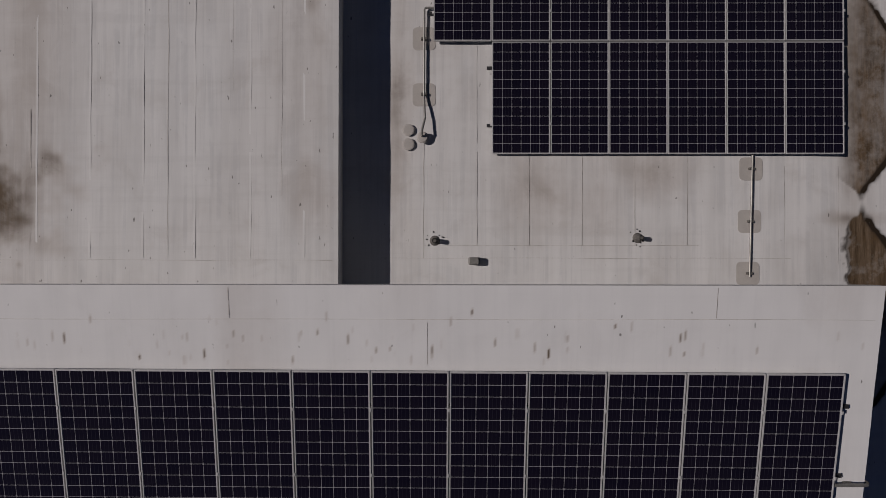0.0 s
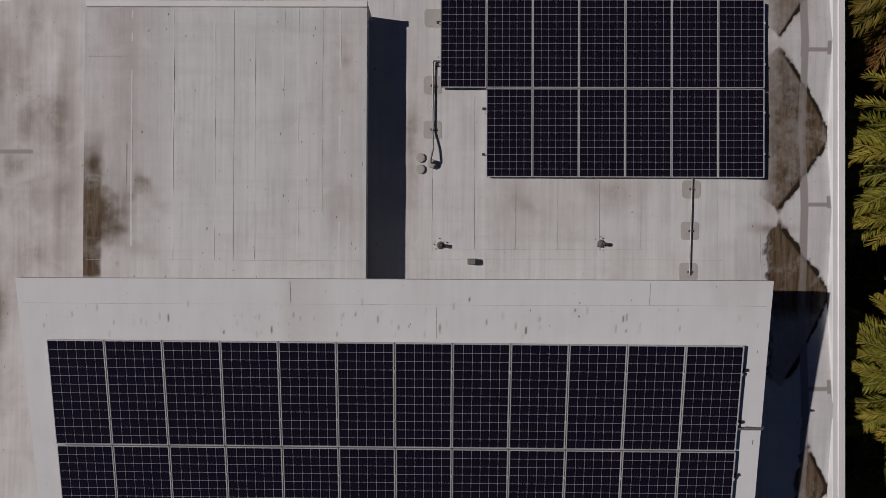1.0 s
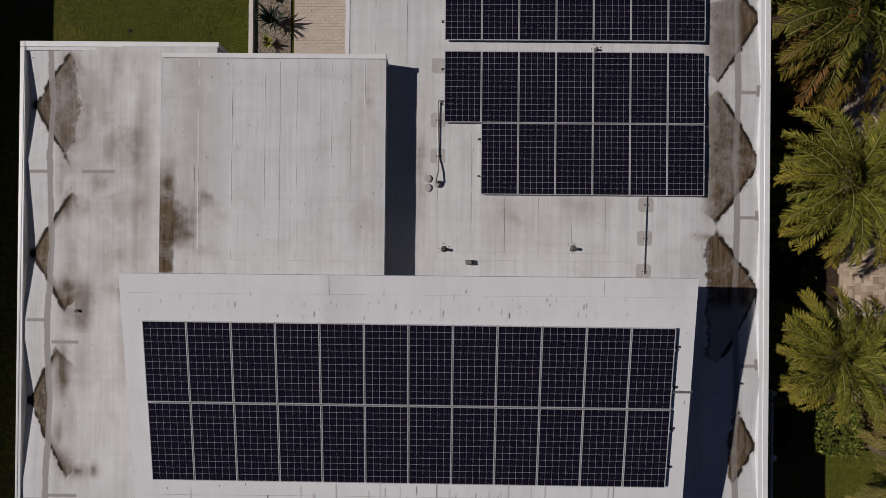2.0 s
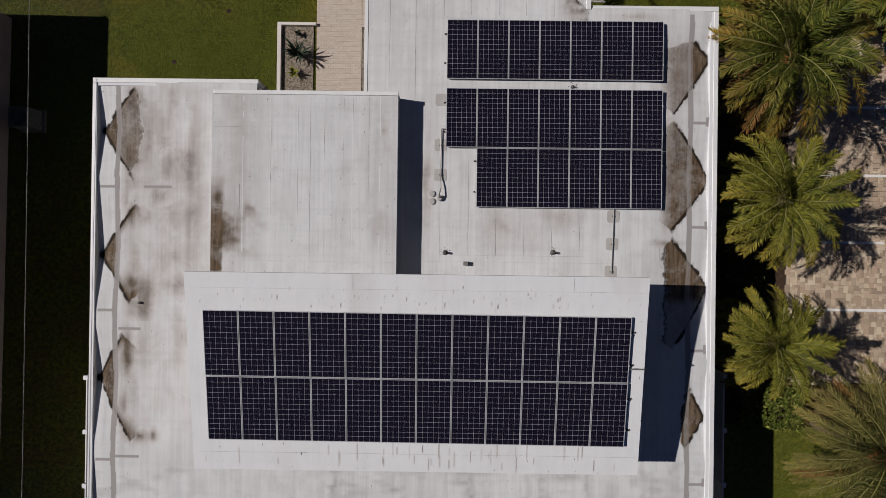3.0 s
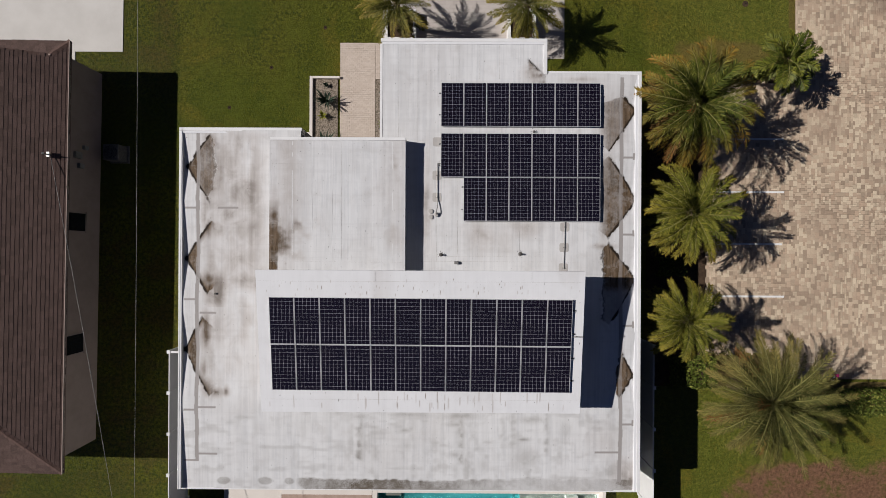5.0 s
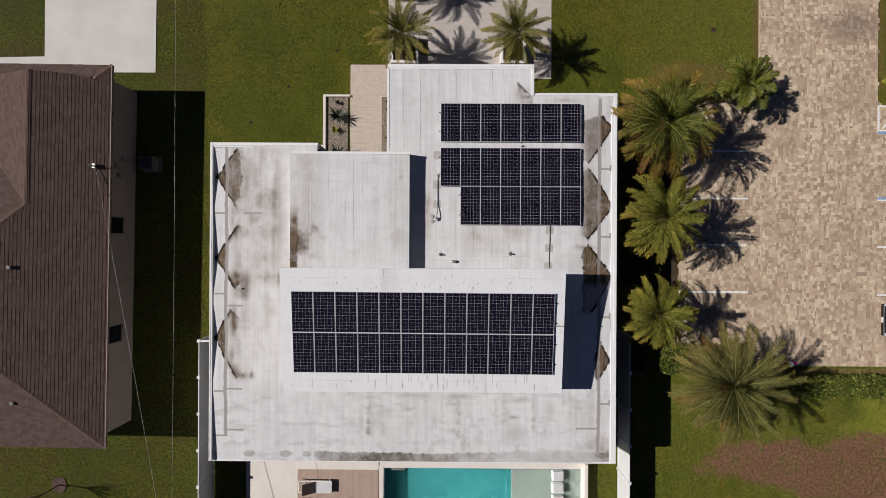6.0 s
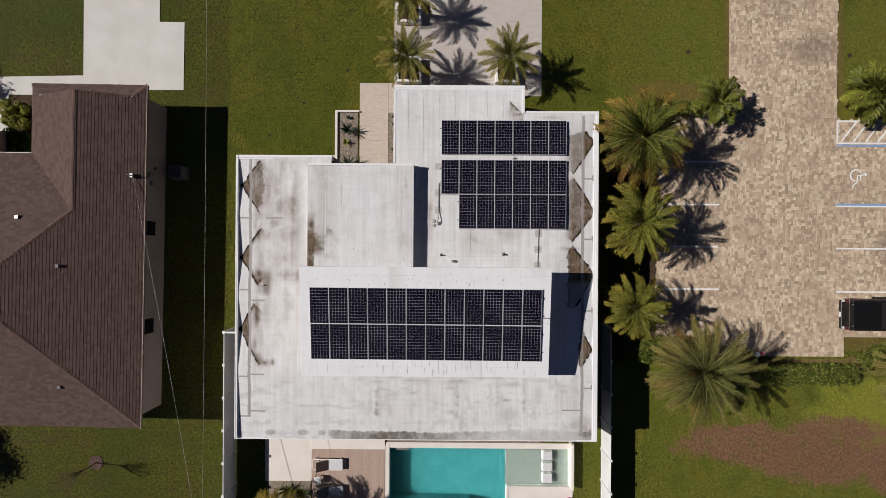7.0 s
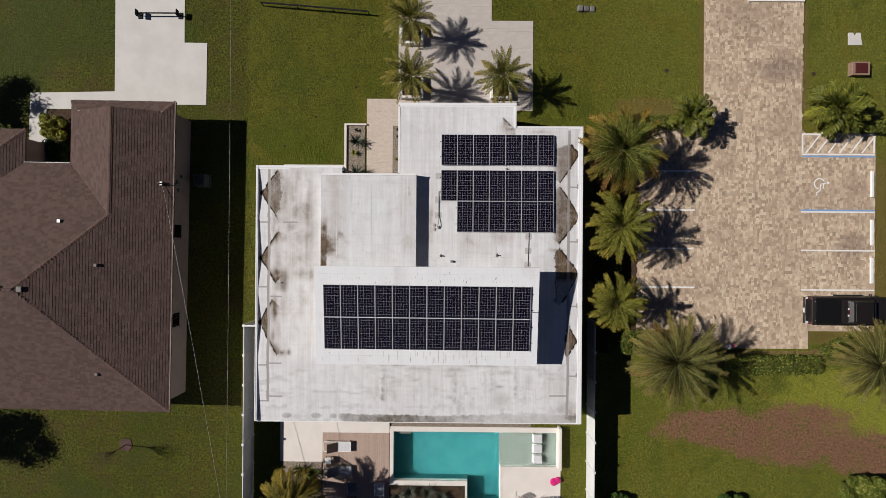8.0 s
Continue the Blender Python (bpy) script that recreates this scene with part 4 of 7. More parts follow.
# ---- laps between the roof sheets ----
SEAM_PALE = membrane_material("pale_membrane", (0.70, 0.703, 0.71), 0.6)


def lap(x0, x1, y0, y1, zf, parent, width=0.012, material=None, lift=0.0055):
    """A welded lap: a hair-thin dirty edge that wanders a little."""
    vertical = abs(y1 - y0) > abs(x1 - x0)
    zz = lambda x, y: float(zf(np.array(x), np.array(y)))
    bm = bmesh.new()
    n, w, h = 16, width * 0.55, lift if vertical else 0.0075
    length = abs(x1 - x0) + abs(y1 - y0)
    shift = [0.0012 * min(length, 3) * math.sin(i * 0.9 + x0 * 5 + y0) for i in range(n + 1)]
    rows = []
    for i in range(n + 1):
        x, y = x0 + (x1 - x0) * i / n, y0 + (y1 - y0) * i / n
        x, y = (x + shift[i], y) if vertical else (x, y + shift[i])
        wi = w * (0.75 + 0.5 * abs(math.sin(i * 2.3 + y0 * 3)))
        dx, dy = (wi / 2, 0) if vertical else (0, wi / 2)
        rows.append([bm.verts.new((x - dx, y - dy, zz(x, y) + h)), bm.verts.new((x + dx, y + dy, zz(x, y) + h))])
    for a, b in zip(rows, rows[1:]):
        bm.faces.new((a[0], a[1], b[1], b[0]))
    part("seam", bm, material or JOINT, parent)


for x in (0.97, 1.88, 2.80, 3.71):
    lap(x, x, 0.12, 1.75, low_z, low_roof)
lap(0.045, 0.045, -0.1, 1.9, low_z, low_roof)
lap(4.62, 4.62, 0.12, 5.6, low_z, low_roof)
lap(0.045, 4.81, 0.12, 0.12, low_z, low_roof, 0.009)
lap(-0.7, 6.4, -0.10, -0.10, low_z, low_roof, 0.008)
lap(0.97, 0.97, 1.9, 3.6, low_z, low_roof, 0.008)
for x in (-1.67, -0.82, 0.1, 1.0, 1.92, 2.8, 3.7):
    lap(x, x, 8.0, 9.5, low_z, low_roof)
lap(-1.67, -1.67, 5.4, 8.0, low_z, low_roof)
lap(-0.82, -0.82, 5.2, 8.0, low_z, low_roof)
for x in (6.3, 7.25):
    lap(x, x, -0.2, 1.5, low_z, low_roof, 0.007)
raised = [o for o in house.children if o.name.startswith("raised_roof")][0]
high = [o for o in house.children if o.name.startswith("high_roof")][0]
lap(-4.05, -4.05, -0.1, 5.05, nw_z, raised, 0.010)
lap(-6.27, -6.27, 1.35, 2.3, nw_z, raised, 0.014)
lap(-6.27, -6.27, -0.05, 0.3, nw_z, raised, 0.008)
lap(-2.21, -2.21, 0.9, 5.05, nw_z, raised, 0.006)
lap(-3.0, -3.0, 2.6, 5.05, nw_z, raised, 0.005)
lap(-7.1, -6.25, 4.09, 4.09, nw_z, raised, 0.008)
for x in (-6.17, -5.31, -4.45, -3.62, -2.72, -1.85):
    lap(x, x, -0.1, 5.06, nw_z, raised, 0.05, SEAM_PALE, 0.002)
lap(-7.1, -1.4, -0.13, -0.13, nw_z, raised, 0.008)
lap(-7.05, 5.9, -0.86, -0.86, hi_z, high, 0.009)
lap(-2.35, -2.35, -0.84, -0.45, hi_z, high)
lap(3.88, 3.88, -0.84, -0.45, hi_z, high)
lap(0.19, 0.19, -1.45, -0.9, hi_z, high, 0.009)
lap(-7.0, 5.9, -5.75, -5.75, hi_z, high, 0.008)


# ---- solar panels ----
PW, PL = 0.992, 1.925


def build_panel():
    ob = thing("solar_panel", "dark monocrystalline solar panel with a silver frame", "solar panel", (0, 0, -50), 0, "roof solar array")
    bm = bmesh.new()
    hw, hl, t = PW / 2, PL / 2, 0.013
    box(bm, -hw, hw, hl - t, hl, -0.04, 0, bevel=0.002), box(bm, -hw, hw, -hl, -hl + t, -0.04, 0, bevel=0.002)
    box(bm, -hw, -hw + t, -hl + t, hl - t, -0.04, 0), box(bm, hw - t, hw, -hl + t, hl - t, -0.04, 0)
    part("frame", bm, ALU, ob, "silver aluminium frame")
    part("backsheet", boxed(-hw + t, hw - t, -hl + t, hl - t, -0.016, -0.008), BACKSHEET, ob, "white backsheet showing between the cells")
    sheet = [o for o in ob.children if o.name.startswith("backsheet")][0]
    px, py, c = 0.1595, (PL - 0.034) / 12, 0.0095
    a, b = px / 2 - 0.0030, py / 2 - 0.0032
    bm = slab([(-a + c, -b), (a - c, -b), (a, -b + c), (a, b - c), (a - c, b), (-a + c, b), (-a, b - c), (-a, -b + c)], -0.0008, 0.0)
    bm.faces.ensure_lookup_table()
    bmesh.ops.delete(bm, geom=[f for f in bm.faces if f.normal.z < -0.5 or f.calc_center_median().z < -0.00079], context="FACES_ONLY")
    me = bpy.data.meshes.new("cell")
    bm.to_mesh(me)
    bm.free()
    me.materials.append(CELL)
    for i in range(6):
        for j in range(12):
            cell = new("cell", me)
            cell.parent = sheet
            cell.location = ((i - 2.5) * px, (j - 5.5) * py, -0.0072)
    for s in (-0.45, 0.45):
        part("rail", boxed(-hw - 0.03, hw + 0.03, s - 0.02, s + 0.02, -0.085, -0.041), ALU, ob)
        part("clamp", boxed(hw - 0.004, hw + 0.016, s - 0.022, s + 0.022, -0.03, 0.006), ALU, ob)
    return ob


panel = build_panel()
made = []
for i in range(7):
    x = 0.22 + PW / 2 + i * 1.0055
    made.append((x, 7.79 - PL / 2, 3.995, 0.0))
    made.append((x, 5.56 - PL / 2, 3.995, 0.0))
    if i:
        made.append((x, 5.56 - PL * 1.5 - 0.018, 3.99, 0.0))
HIGH_TILT = math.degrees(math.atan(0.13))
for i in range(12):
    x = -6.60 + PW / 2 + i * 1.0115
    for k in range(2):
        y = -1.498 - 0.0046 * (x + 6.6) - (PL / 2 + k * (PL + 0.024)) * math.cos(radians(HIGH_TILT))
        made.append((x, y, 6.17 + 0.13 * (y + 0.42) + 0.105, HIGH_TILT))
panel.matrix_basis = pose(*made[0][:3], made[0][3])
for x, y, z, tilt in made[1:]:
    copy_thing(panel, pose(x, y, z, tilt, 0, -0.25 if tilt else 0))
for y in (7.35, 6.4, 5.1, 4.15):
    tagged(part("mounting_rail", boxed(0.13, 7.33, y - 0.025, y + 0.025, 3.872, 3.909), DARK_METAL), "dark mounting rail under the solar panels", "rail", "rails")
for y in (3.2, 2.2):
    tagged(part("mounting_rail", boxed(1.14, 7.33, y - 0.025, y + 0.025, 3.868, 3.904), DARK_METAL), "dark mounting rail under the solar panels", "rail", "rails")
for y in (-2.0, -2.95, -3.95, -4.9):
    z = 6.17 + 0.13 * (y + 0.42)
    ob = part("mounting_rail", boxed(-6.62, 5.66, -0.025, 0.025, 0.004, 0.038), DARK_METAL)
    ob.matrix_basis = pose(0, y, z)
    tagged(ob, "dark mounting rail under the solar panels", "rail", "rails")


# ---- fittings on the roof ----
def membrane_patch(x, y, z, s=0.2):
    pts = []
    for cx, cy, a0 in ((1, 1, 0), (-1, 1, 90), (-1, -1, 180), (1, -1, 270)):
        for a in (0, 30, 60, 90):
            t = radians(a0 + a)
            pts.append((x + cx * s * 0.62 + 0.38 * s * math.cos(t), y + cy * s * 0.62 + 0.38 * s * math.sin(t)))
    tagged(part("membrane_patch", slab(pts, z - 0.02, z + 0.007), GREY_PATCH), "round-cornered grey membrane patch under the conduit", "patch", "membrane patches")


for x, y in ((0.05, 3.72), (0.05, 2.74), (0.06, 5.2), (5.72, 1.45), (5.69, 0.54), (5.66, -0.36)):
    membrane_patch(x, y, float(low_z(np.array(x), np.array(y))))


def conduit(points, radius, label, feet):
    ob = thing("conduit", label, "conduit")
    part("pipe", rod(bmesh.new(), points, radius, 10), STEEL, ob)
    for x, y, z in feet:
        part("clip", boxed(x - 0.05, x + 0.05, y - 0.02, y + 0.02, z - 0.03, z + radius + 0.012, bevel=0.004), LEAD, ob)
    return ob


conduit([(0.27, 4.23, 3.93), (0.07, 4.23, 3.93), (0.055, 4.19, 3.93), (0.05, 2.72, 3.93), (0.07, 2.30, 4.0), (0.02, 2.06, 4.06), (0.02, 2.0, 4.04), (0.02, 1.98, 3.86)], 0.02, "grey conduit from the solar panels to a roof vent", [(0.05, 3.7, 3.91), (0.05, 2.74, 3.91)])
conduit([(5.73, 1.75, 3.91), (5.70, 0.6, 3.91), (5.67, -0.42, 3.91)], 0.017, "straight grey conduit across the roof to the high wall", [(5.72, 1.45, 3.89), (5.695, 0.54, 3.89), (5.675, -0.36, 3.89)])
conduit([(5.55, -3.06, 5.905), (5.9, -3.06, 5.905), (5.98, -3.06, 5.895), (6.035, -3.06, 5.84), (6.035, -3.06, 4.2)], 0.022, "short grey conduit bent over the roof edge", [(5.75, -3.06, 5.86)])


def mushroom_vent(x, y, r=0.105, h=0.05):
    z = float(low_z(np.array(x), np.array(y)))
    ob = thing("roof_vent", "weathered white mushroom roof vent", "roof vent", (x, y, z), 0, "roof vents")
    part("stem", rod(bmesh.new(), [(0, 0, -0.02), (0, 0, h * 0.7)], r * 0.6, 12), STEEL, ob)
    part("cap", rod(bmesh.new(), [(0, 0, h * 0.6), (0, 0, h * 0.8), (0, 0, h * 0.95), (0, 0, h)], [r, r, r * 0.8, r * 0.3], 16), GREY_PATCH, ob, "domed vent cap")


for x, y, r, h in ((-0.22, 2.12, 0.105, 0.05), (-0.22, 1.87, 0.105, 0.05), (0.03, 1.98, 0.10, 0.12)):
    mushroom_vent(x, y, r, h)


def pipe_vent(x, y, z, h=0.18, r=0.042):
    ob = thing("pipe_vent", "dark open plumbing vent pipe with a smeared flashing", "vent pipe", (x, y, z), 0, "vent pipes")
    bm = bmesh.new()
    rod(bm, [(0, 0, -0.02), (0, 0, h)], r, 14, cap=False)
    rod(bm, [(0, 0, h), (0, 0, h * 0.3)], r * 0.72, 14, cap=True)
    part("pipe", bm, LEAD, ob)
    part("flashing", rod(bmesh.new(), [(0, 0, 0.0), (0, 0, 0.012), (0, 0, 0.05)], [r * 2.2, r * 1.9, r * 1.1], 14), LEAD, ob)
    rng = random.Random(int(x * 50))
    for k in range(9):
        a, d = rng.uniform(0, math.tau), rng.uniform(0.08, 0.17)
        s = rng.uniform(0.008, 0.018)
        part("tar_spot", rod(bmesh.new(), [(d * math.cos(a), d * math.sin(a), 0.0), (d * math.cos(a), d * math.sin(a), 0.009)], s, 7), BLACK, ob)
    return ob


pipe_vent(0.24, 0.2, 3.87)
pipe_vent(3.76, 0.25, 3.87)
pipe_vent(4.34, 5.7 - 0.03, 3.87, 0.12, 0.03)
side_vent = pipe_vent(-9.78, -1.58, 3.69, 0.22)
part("flange", slab([(-0.19, 0), (-0.02, -0.13), (0.17, 0), (-0.02, 0.13)], -0.01, 0.014), GREY_PATCH, side_vent, "diamond-shaped grey flange")
# a black rod laid across the flange as the vent's shadow line
part("cross_bar", rod(bmesh.new(), [(-0.17, -0.01, 0.03), (0.16, 0.0, 0.03)], 0.014, 8), BLACK, side_vent)


def hooded_vent(x, y, z):
    ob = thing("hooded_vent", "small square metal hood vent beside the high wall", "vent", (x, y, z))
    part("hood", boxed(-0.09, 0.09, -0.065, 0.065, 0.0, 0.17, bevel=0.02), STEEL, ob)
    part("mouth", boxed(0.088, 0.1, -0.05, 0.05, 0.02, 0.13), BLACK, ob)


hooded_vent(0.91, -0.15, 3.86)


# ---- palms and shrubs ----
def frond_mesh(name, length, rise, droop, pairs, leaf, width, material, seed, fold=0.85, blunt=0.78):
    """A feather leaf along +x: an arching rib with two rows of leaflets."""
    rng = random.Random(seed)
    verts, faces = [], []
    rib = []
    a = radians(rise)
    x = z = 0.0
    n = 14
    for i in range(n + 1):
        rib.append(Vector((x, 0.0, z)))
        x += length / n * math.cos(a)
        z += length / n * math.sin(a)
        a -= radians(droop) / n * (0.5 + 1.0 * i / n)

    def along(t):
        k = min(int(t * n), n - 1)
        f = t * n - k
        return rib[k].lerp(rib[k + 1], f), (rib[k + 1] - rib[k]).normalized()
    for i in range(n):
        r0, r1 = 0.028 * (1 - i / n) + 0.005, 0.028 * (1 - (i + 1) / n) + 0.005
        b = len(verts)
        for p, r in ((rib[i], r0), (rib[i + 1], r1)):
            verts += [(p.x, r, p.z), (p.x, -r, p.z), (p.x, 0, p.z + r)]
        faces += [(b, b + 3, b + 5, b + 2), (b + 1, b + 2, b + 5, b + 4)]
    for i in range(pairs):
        t = 0.14 + 0.86 * (i + 0.5) / pairs
        p, way = along(t)
        up = Vector((0, 1, 0)).cross(way) * -1
        shape = math.sin(math.pi * min(1.0, 0.20 + t * blunt)) ** 0.7
        for s in (-1, 1):
            size = leaf * shape * rng.uniform(0.82, 1.12)
            lean = radians(rng.uniform(40, 62) - 12 * t)
            out = (Vector((0, s, 0)) * math.sin(lean) + way * math.cos(lean))
            out = (out + up * fold * rng.uniform(-0.1, 1.0) * math.sin(lean)).normalized()
            q = p + way * rng.uniform(-0.02, 0.02)
            tip = q + out * size + Vector((0, 0, -0.16 * size))
            mid = q + out * size * 0.42
            flat = out.cross(up)
            flat = flat.normalized() * width * rng.uniform(0.8, 1.2)
            b = len(verts)
            verts += [tuple(q), tuple(mid + flat * 0.5), tuple(tip), tuple(mid - flat * 0.5)]
            faces.append((b, b + 1, b + 2, b + 3))
    me = bpy.data.meshes.new(name)
    me.from_pydata(verts, [], faces)
    me.materials.append(material), me.materials.append(RACHIS)
    for i in range(2 * n):
        me.polygons[i].material_index = 1
    return me


def frond_set(length, leaf, width, pairs, material, seed, bend=1.0, blunt=0.78):
    """Meshes from the upright young leaves to the hanging old ones."""
    return [frond_mesh("frond", length * k, rise, droop * bend, pairs, leaf, width, material, seed + i, 0.85, blunt)
            for i, (k, rise, droop) in enumerate([(0.72, 76, 45), (0.88, 58, 62), (1.0, 40, 72), (1.0, 22, 66), (0.98, 4, 55), (0.92, -14, 42)])]


def palm(label, x, y, h, meshes, dry, count, trunk, ground=0.0, dead=0.05, seed=1, tilt=(0.0, 0.0), name="palm_tree", spread=1.0, group="palms by the house"):
    """A palm: a scarred trunk, a crown of separate fronds."""
    ob = thing(name, label, "palm tree", (x, y, ground), 0, group)
    rng = random.Random(seed)
    pts, rad = [], []
    n = 14
    for i in range(n + 1):
        t = i / n
        pts.append((tilt[0] * t * t, tilt[1] * t * t, t * (h - ground) - 0.05 * (i == 0)))
        rad.append(trunk * (1.25 - 0.35 * min(1, t * 3)) * (1.0 + 0.08 * (i % 2)) * (1.0 if t < 0.86 else 1.15))
    part("trunk", rod(bmesh.new(), pts, rad, 12), BARK, ob, "rough brown trunk")
    top = Vector((tilt[0], tilt[1], h - ground))
    k = len(meshes)
    for i in range(count):
        t = (i + 0.5) / count
        az = i * 137.508 + rng.uniform(-10, 10)
        level = min(k - 1, int((t ** 0.68) * k))
        me = meshes[level]
        if dry and t > 0.8 and rng.random() < dead / 0.2:
            me = dry[rng.randrange(len(dry))]
        fr = new("frond", me)
        fr.parent = ob
        size = rng.uniform(0.88, 1.08) * spread
        fr.matrix_basis = pose(top.x, top.y, top.z - 0.22 * t, rng.uniform(-24, 24), rng.uniform(-9, 9), az + rng.uniform(-9, 9)) @ Matrix.Diagonal((size, size, size, 1))
    return ob


DATE = frond_set(2.95, 0.42, 0.040, 72, FROND, 100, 1.3, 0.64)
DATE_DARK = frond_set(2.95, 0.42, 0.040, 72, FROND_DARK, 120, 1.3, 0.64)
GOLD = frond_set(2.75, 0.46, 0.036, 80, FROND_GOLD, 130, 1.2, 0.66)
DATE_DRY = [frond_mesh("frond", 2.6, r, 40, 56, 0.40, 0.034, FROND_DRY, 140 + r, 0.85, 0.66) for r in (4, -10)]
LUSH_PALE = [frond_mesh("frond", 1.9, r, 60, 26, 0.6, 0.08, LIME, 160 + r) for r in (22, 44)]
WIRY = frond_set(3.05, 0.37, 0.025, 84, FROND_PALE, 180, 0.75, 0.66)
GREEN = frond_set(2.25, 0.40, 0.032, 56, FROND_GREEN, 200, 0.75)
LUSH = frond_set(1.9, 0.62, 0.085, 26, FROND_LUSH, 300)

def fruit_stalks(tree, x, y, z, seed, count=5):
    """Hanging sprays of orange stalks among the fronds of a date palm."""
    rng = random.Random(seed)
    for k in range(count):
        bm = bmesh.new()
        ox, oy = x + rng.uniform(-0.16, 0.16), y + rng.uniform(-0.16, 0.16)
        rod(bm, [(x * 0.15, y * 0.15, z - 0.25), (x * 0.6, y * 0.6, z + 0.05), (ox, oy, z)], [0.025, 0.02, 0.012], 6)
        for j in range(16):
            a, r = rng.uniform(0, math.tau), rng.uniform(0.08, 0.26)
            rod(bm, [(ox, oy, z), (ox + 0.6 * r * math.cos(a), oy + 0.6 * r * math.sin(a), z + 0.03), (ox + r * math.cos(a), oy + r * math.sin(a), z - rng.uniform(0.02, 0.14))], [0.007, 0.009, 0.012], 4)
        part("fruit_stalk", bm, FRUIT_STALK, tree, "orange fruit stalk")


tall_palm = palm("tall date palm with a dense green and orange-tinged crown", 11.6, 7.05, 3.6, DATE_DARK, DATE_DRY, 72, 0.26, dead=0.2, seed=2, spread=1.04)
palm("date palm with a full olive-green crown", 11.68, 2.15, 3.4, DATE, DATE_DRY, 60, 0.24, dead=0.0, seed=5, spread=0.87)
palm("smaller date palm with a yellow-green crown", 11.45, -2.75, 3.3, DATE, DATE_DRY, 60, 0.22, dead=0.0, seed=8, spread=0.74)
wide_palm = palm("wide date palm leaning out over the lawn", 15.35, -6.45, 3.3, WIRY, DATE_DRY, 98, 0.25, dead=0.05, seed=11, spread=1.03)
palm("date palm standing beside the hedge", 28.2, -6.55, 3.3, WIRY, DATE_DRY, 92, 0.24, dead=0.0, seed=14, spread=0.92)
for i, (x, y) in enumerate(((-1.93, 15.74), (-1.9, 12.0), (4.28, 12.0))):
    palm("slender young palm in a white planter box", x, y, 2.55, GREEN, None, 42, 0.13, 0.4, seed=20 + i, spread=0.86, group="planter palms")
fruit_stalks(tall_palm, -0.30, -0.55, 3.95, 3, 3)
fruit_stalks(wide_palm, -0.62, -0.03, 3.55, 4, 5)
palm("bushy dark green palm at the edge of the lot", 16.95, 9.65, 1.9, LUSH, LUSH_PALE, 32, 0.14, dead=0.1, seed=31, spread=0.86)
palm("bushy dark green palm behind the hatched aisle", 26.95, 10.35, 1.5, LUSH, LUSH_PALE, 40, 0.14, dead=0.08, seed=33, spread=1.08)
palm("golden-green palm beside the patio", -9.3, -15.75, 3.5, GOLD, None, 64, 0.2, seed=36, spread=0.86)


def leafy(name, label, category, points, leaf, material, seed, turn=70):
    """Many small folded leaves at the given generator of places."""
    rng = random.Random(seed)
    verts, faces = [], []
    for x, y, z, nx, ny, nz in points(rng):
        s = leaf * rng.uniform(0.6, 1.3)
        nrm = Vector((nx + rng.uniform(-0.6, 0.6), ny + rng.uniform(-0.6, 0.6), nz + rng.uniform(-0.4, 0.6))).normalized()
        a = nrm.orthogonal().normalized()
        a.rotate(Matrix.Rotation(rng.uniform(0, math.tau), 3, nrm))
        b = nrm.cross(a)
        p = Vector((x, y, z))
        n = len(verts)
        verts += [tuple(p - a * s), tuple(p + b * s * 0.45 + nrm * s * 0.15), tuple(p + a * s), tuple(p - b * s * 0.45 + nrm * s * 0.15)]
        faces.append((n, n + 1, n + 2, n + 3))
    return verts, faces


def hedge(label, x0, y0, x1, y1, width, height, seed, name="hedge"):
    ob = thing(name, label, "hedge", (0, 0, 0), 0, "hedges")
    length = math.hypot(x1 - x0, y1 - y0)
    ux, uy = (x1 - x0) / length, (y1 - y0) / length

    def places(rng):
        for k in range(int(length * width * 420)):
            s, w = rng.uniform(0, length), rng.uniform(-1, 1)
            bulge = 0.12 * math.sin(s * 2.7 + seed) + 0.08 * math.sin(s * 6.1)
            round_w = width / 2 * (1 + 0.5 * bulge)
            top = height * (1 - 0.35 * abs(w) ** 4) * (1 + bulge * 0.5) - abs(rng.gauss(0, 0.07))
            px, py = s + rng.uniform(-0.05, 0.05), w * round_w
            if rng.random() < 0.25:
                top = rng.uniform(0.1, top)
                py = math.copysign(round_w * rng.uniform(0.9, 1.02), py)
            yield x0 + ux * px - uy * py, y0 + uy * px + ux * py, top, -uy * w * 0.4, ux * w * 0.4, 0.8
    v, f = leafy("leaves", label, "hedge", places, 0.085, HEDGE, seed)
    mesh_part("foliage", v, f, HEDGE, ob)
    bm = bmesh.new()
    rng = random.Random(seed)
    for k in range(int(length * 3)):
        s = rng.uniform(0.1, length - 0.1)
        w = rng.uniform(-0.2, 0.2) * width
        px, py = x0 + ux * s - uy * w, y0 + uy * s + ux * w
        rod(bm, [(px, py, 0), (px + rng.uniform(-0.1, 0.1), py + rng.uniform(-0.1, 0.1), height * 0.8)], [0.02, 0.008], 5)
    part("stem_tangle", bm, BARK, ob)["kind"] = "stuff"
    return ob


hedge("clipped dark green hedge along the lot", 19.6, -7.25, 26.3, -7.2, 1.25, 0.9, 1)
hedge("clipped hedge rising beside the parked truck", 26.4, -6.6, 29.4, -5.45, 1.1, 0.95, 2)
hedge("dense green hedge between the palms and the fence", 11.75, -5.75, 14.1, -5.75, 1.5, 1.0, 3)
hedge("low green hedge under the palms", 11.3, -0.4, 12.6, -0.4, 0.9, 0.8, 4)
hedge("dark hedge strip behind the first palm", 12.6, 9.6, 16.4, 9.55, 0.8, 0.9, 5)
hedge("dark hedge strip along the lot edge", 28.4, 9.35, 34.5, 9.3, 0.9, 0.9, 6)


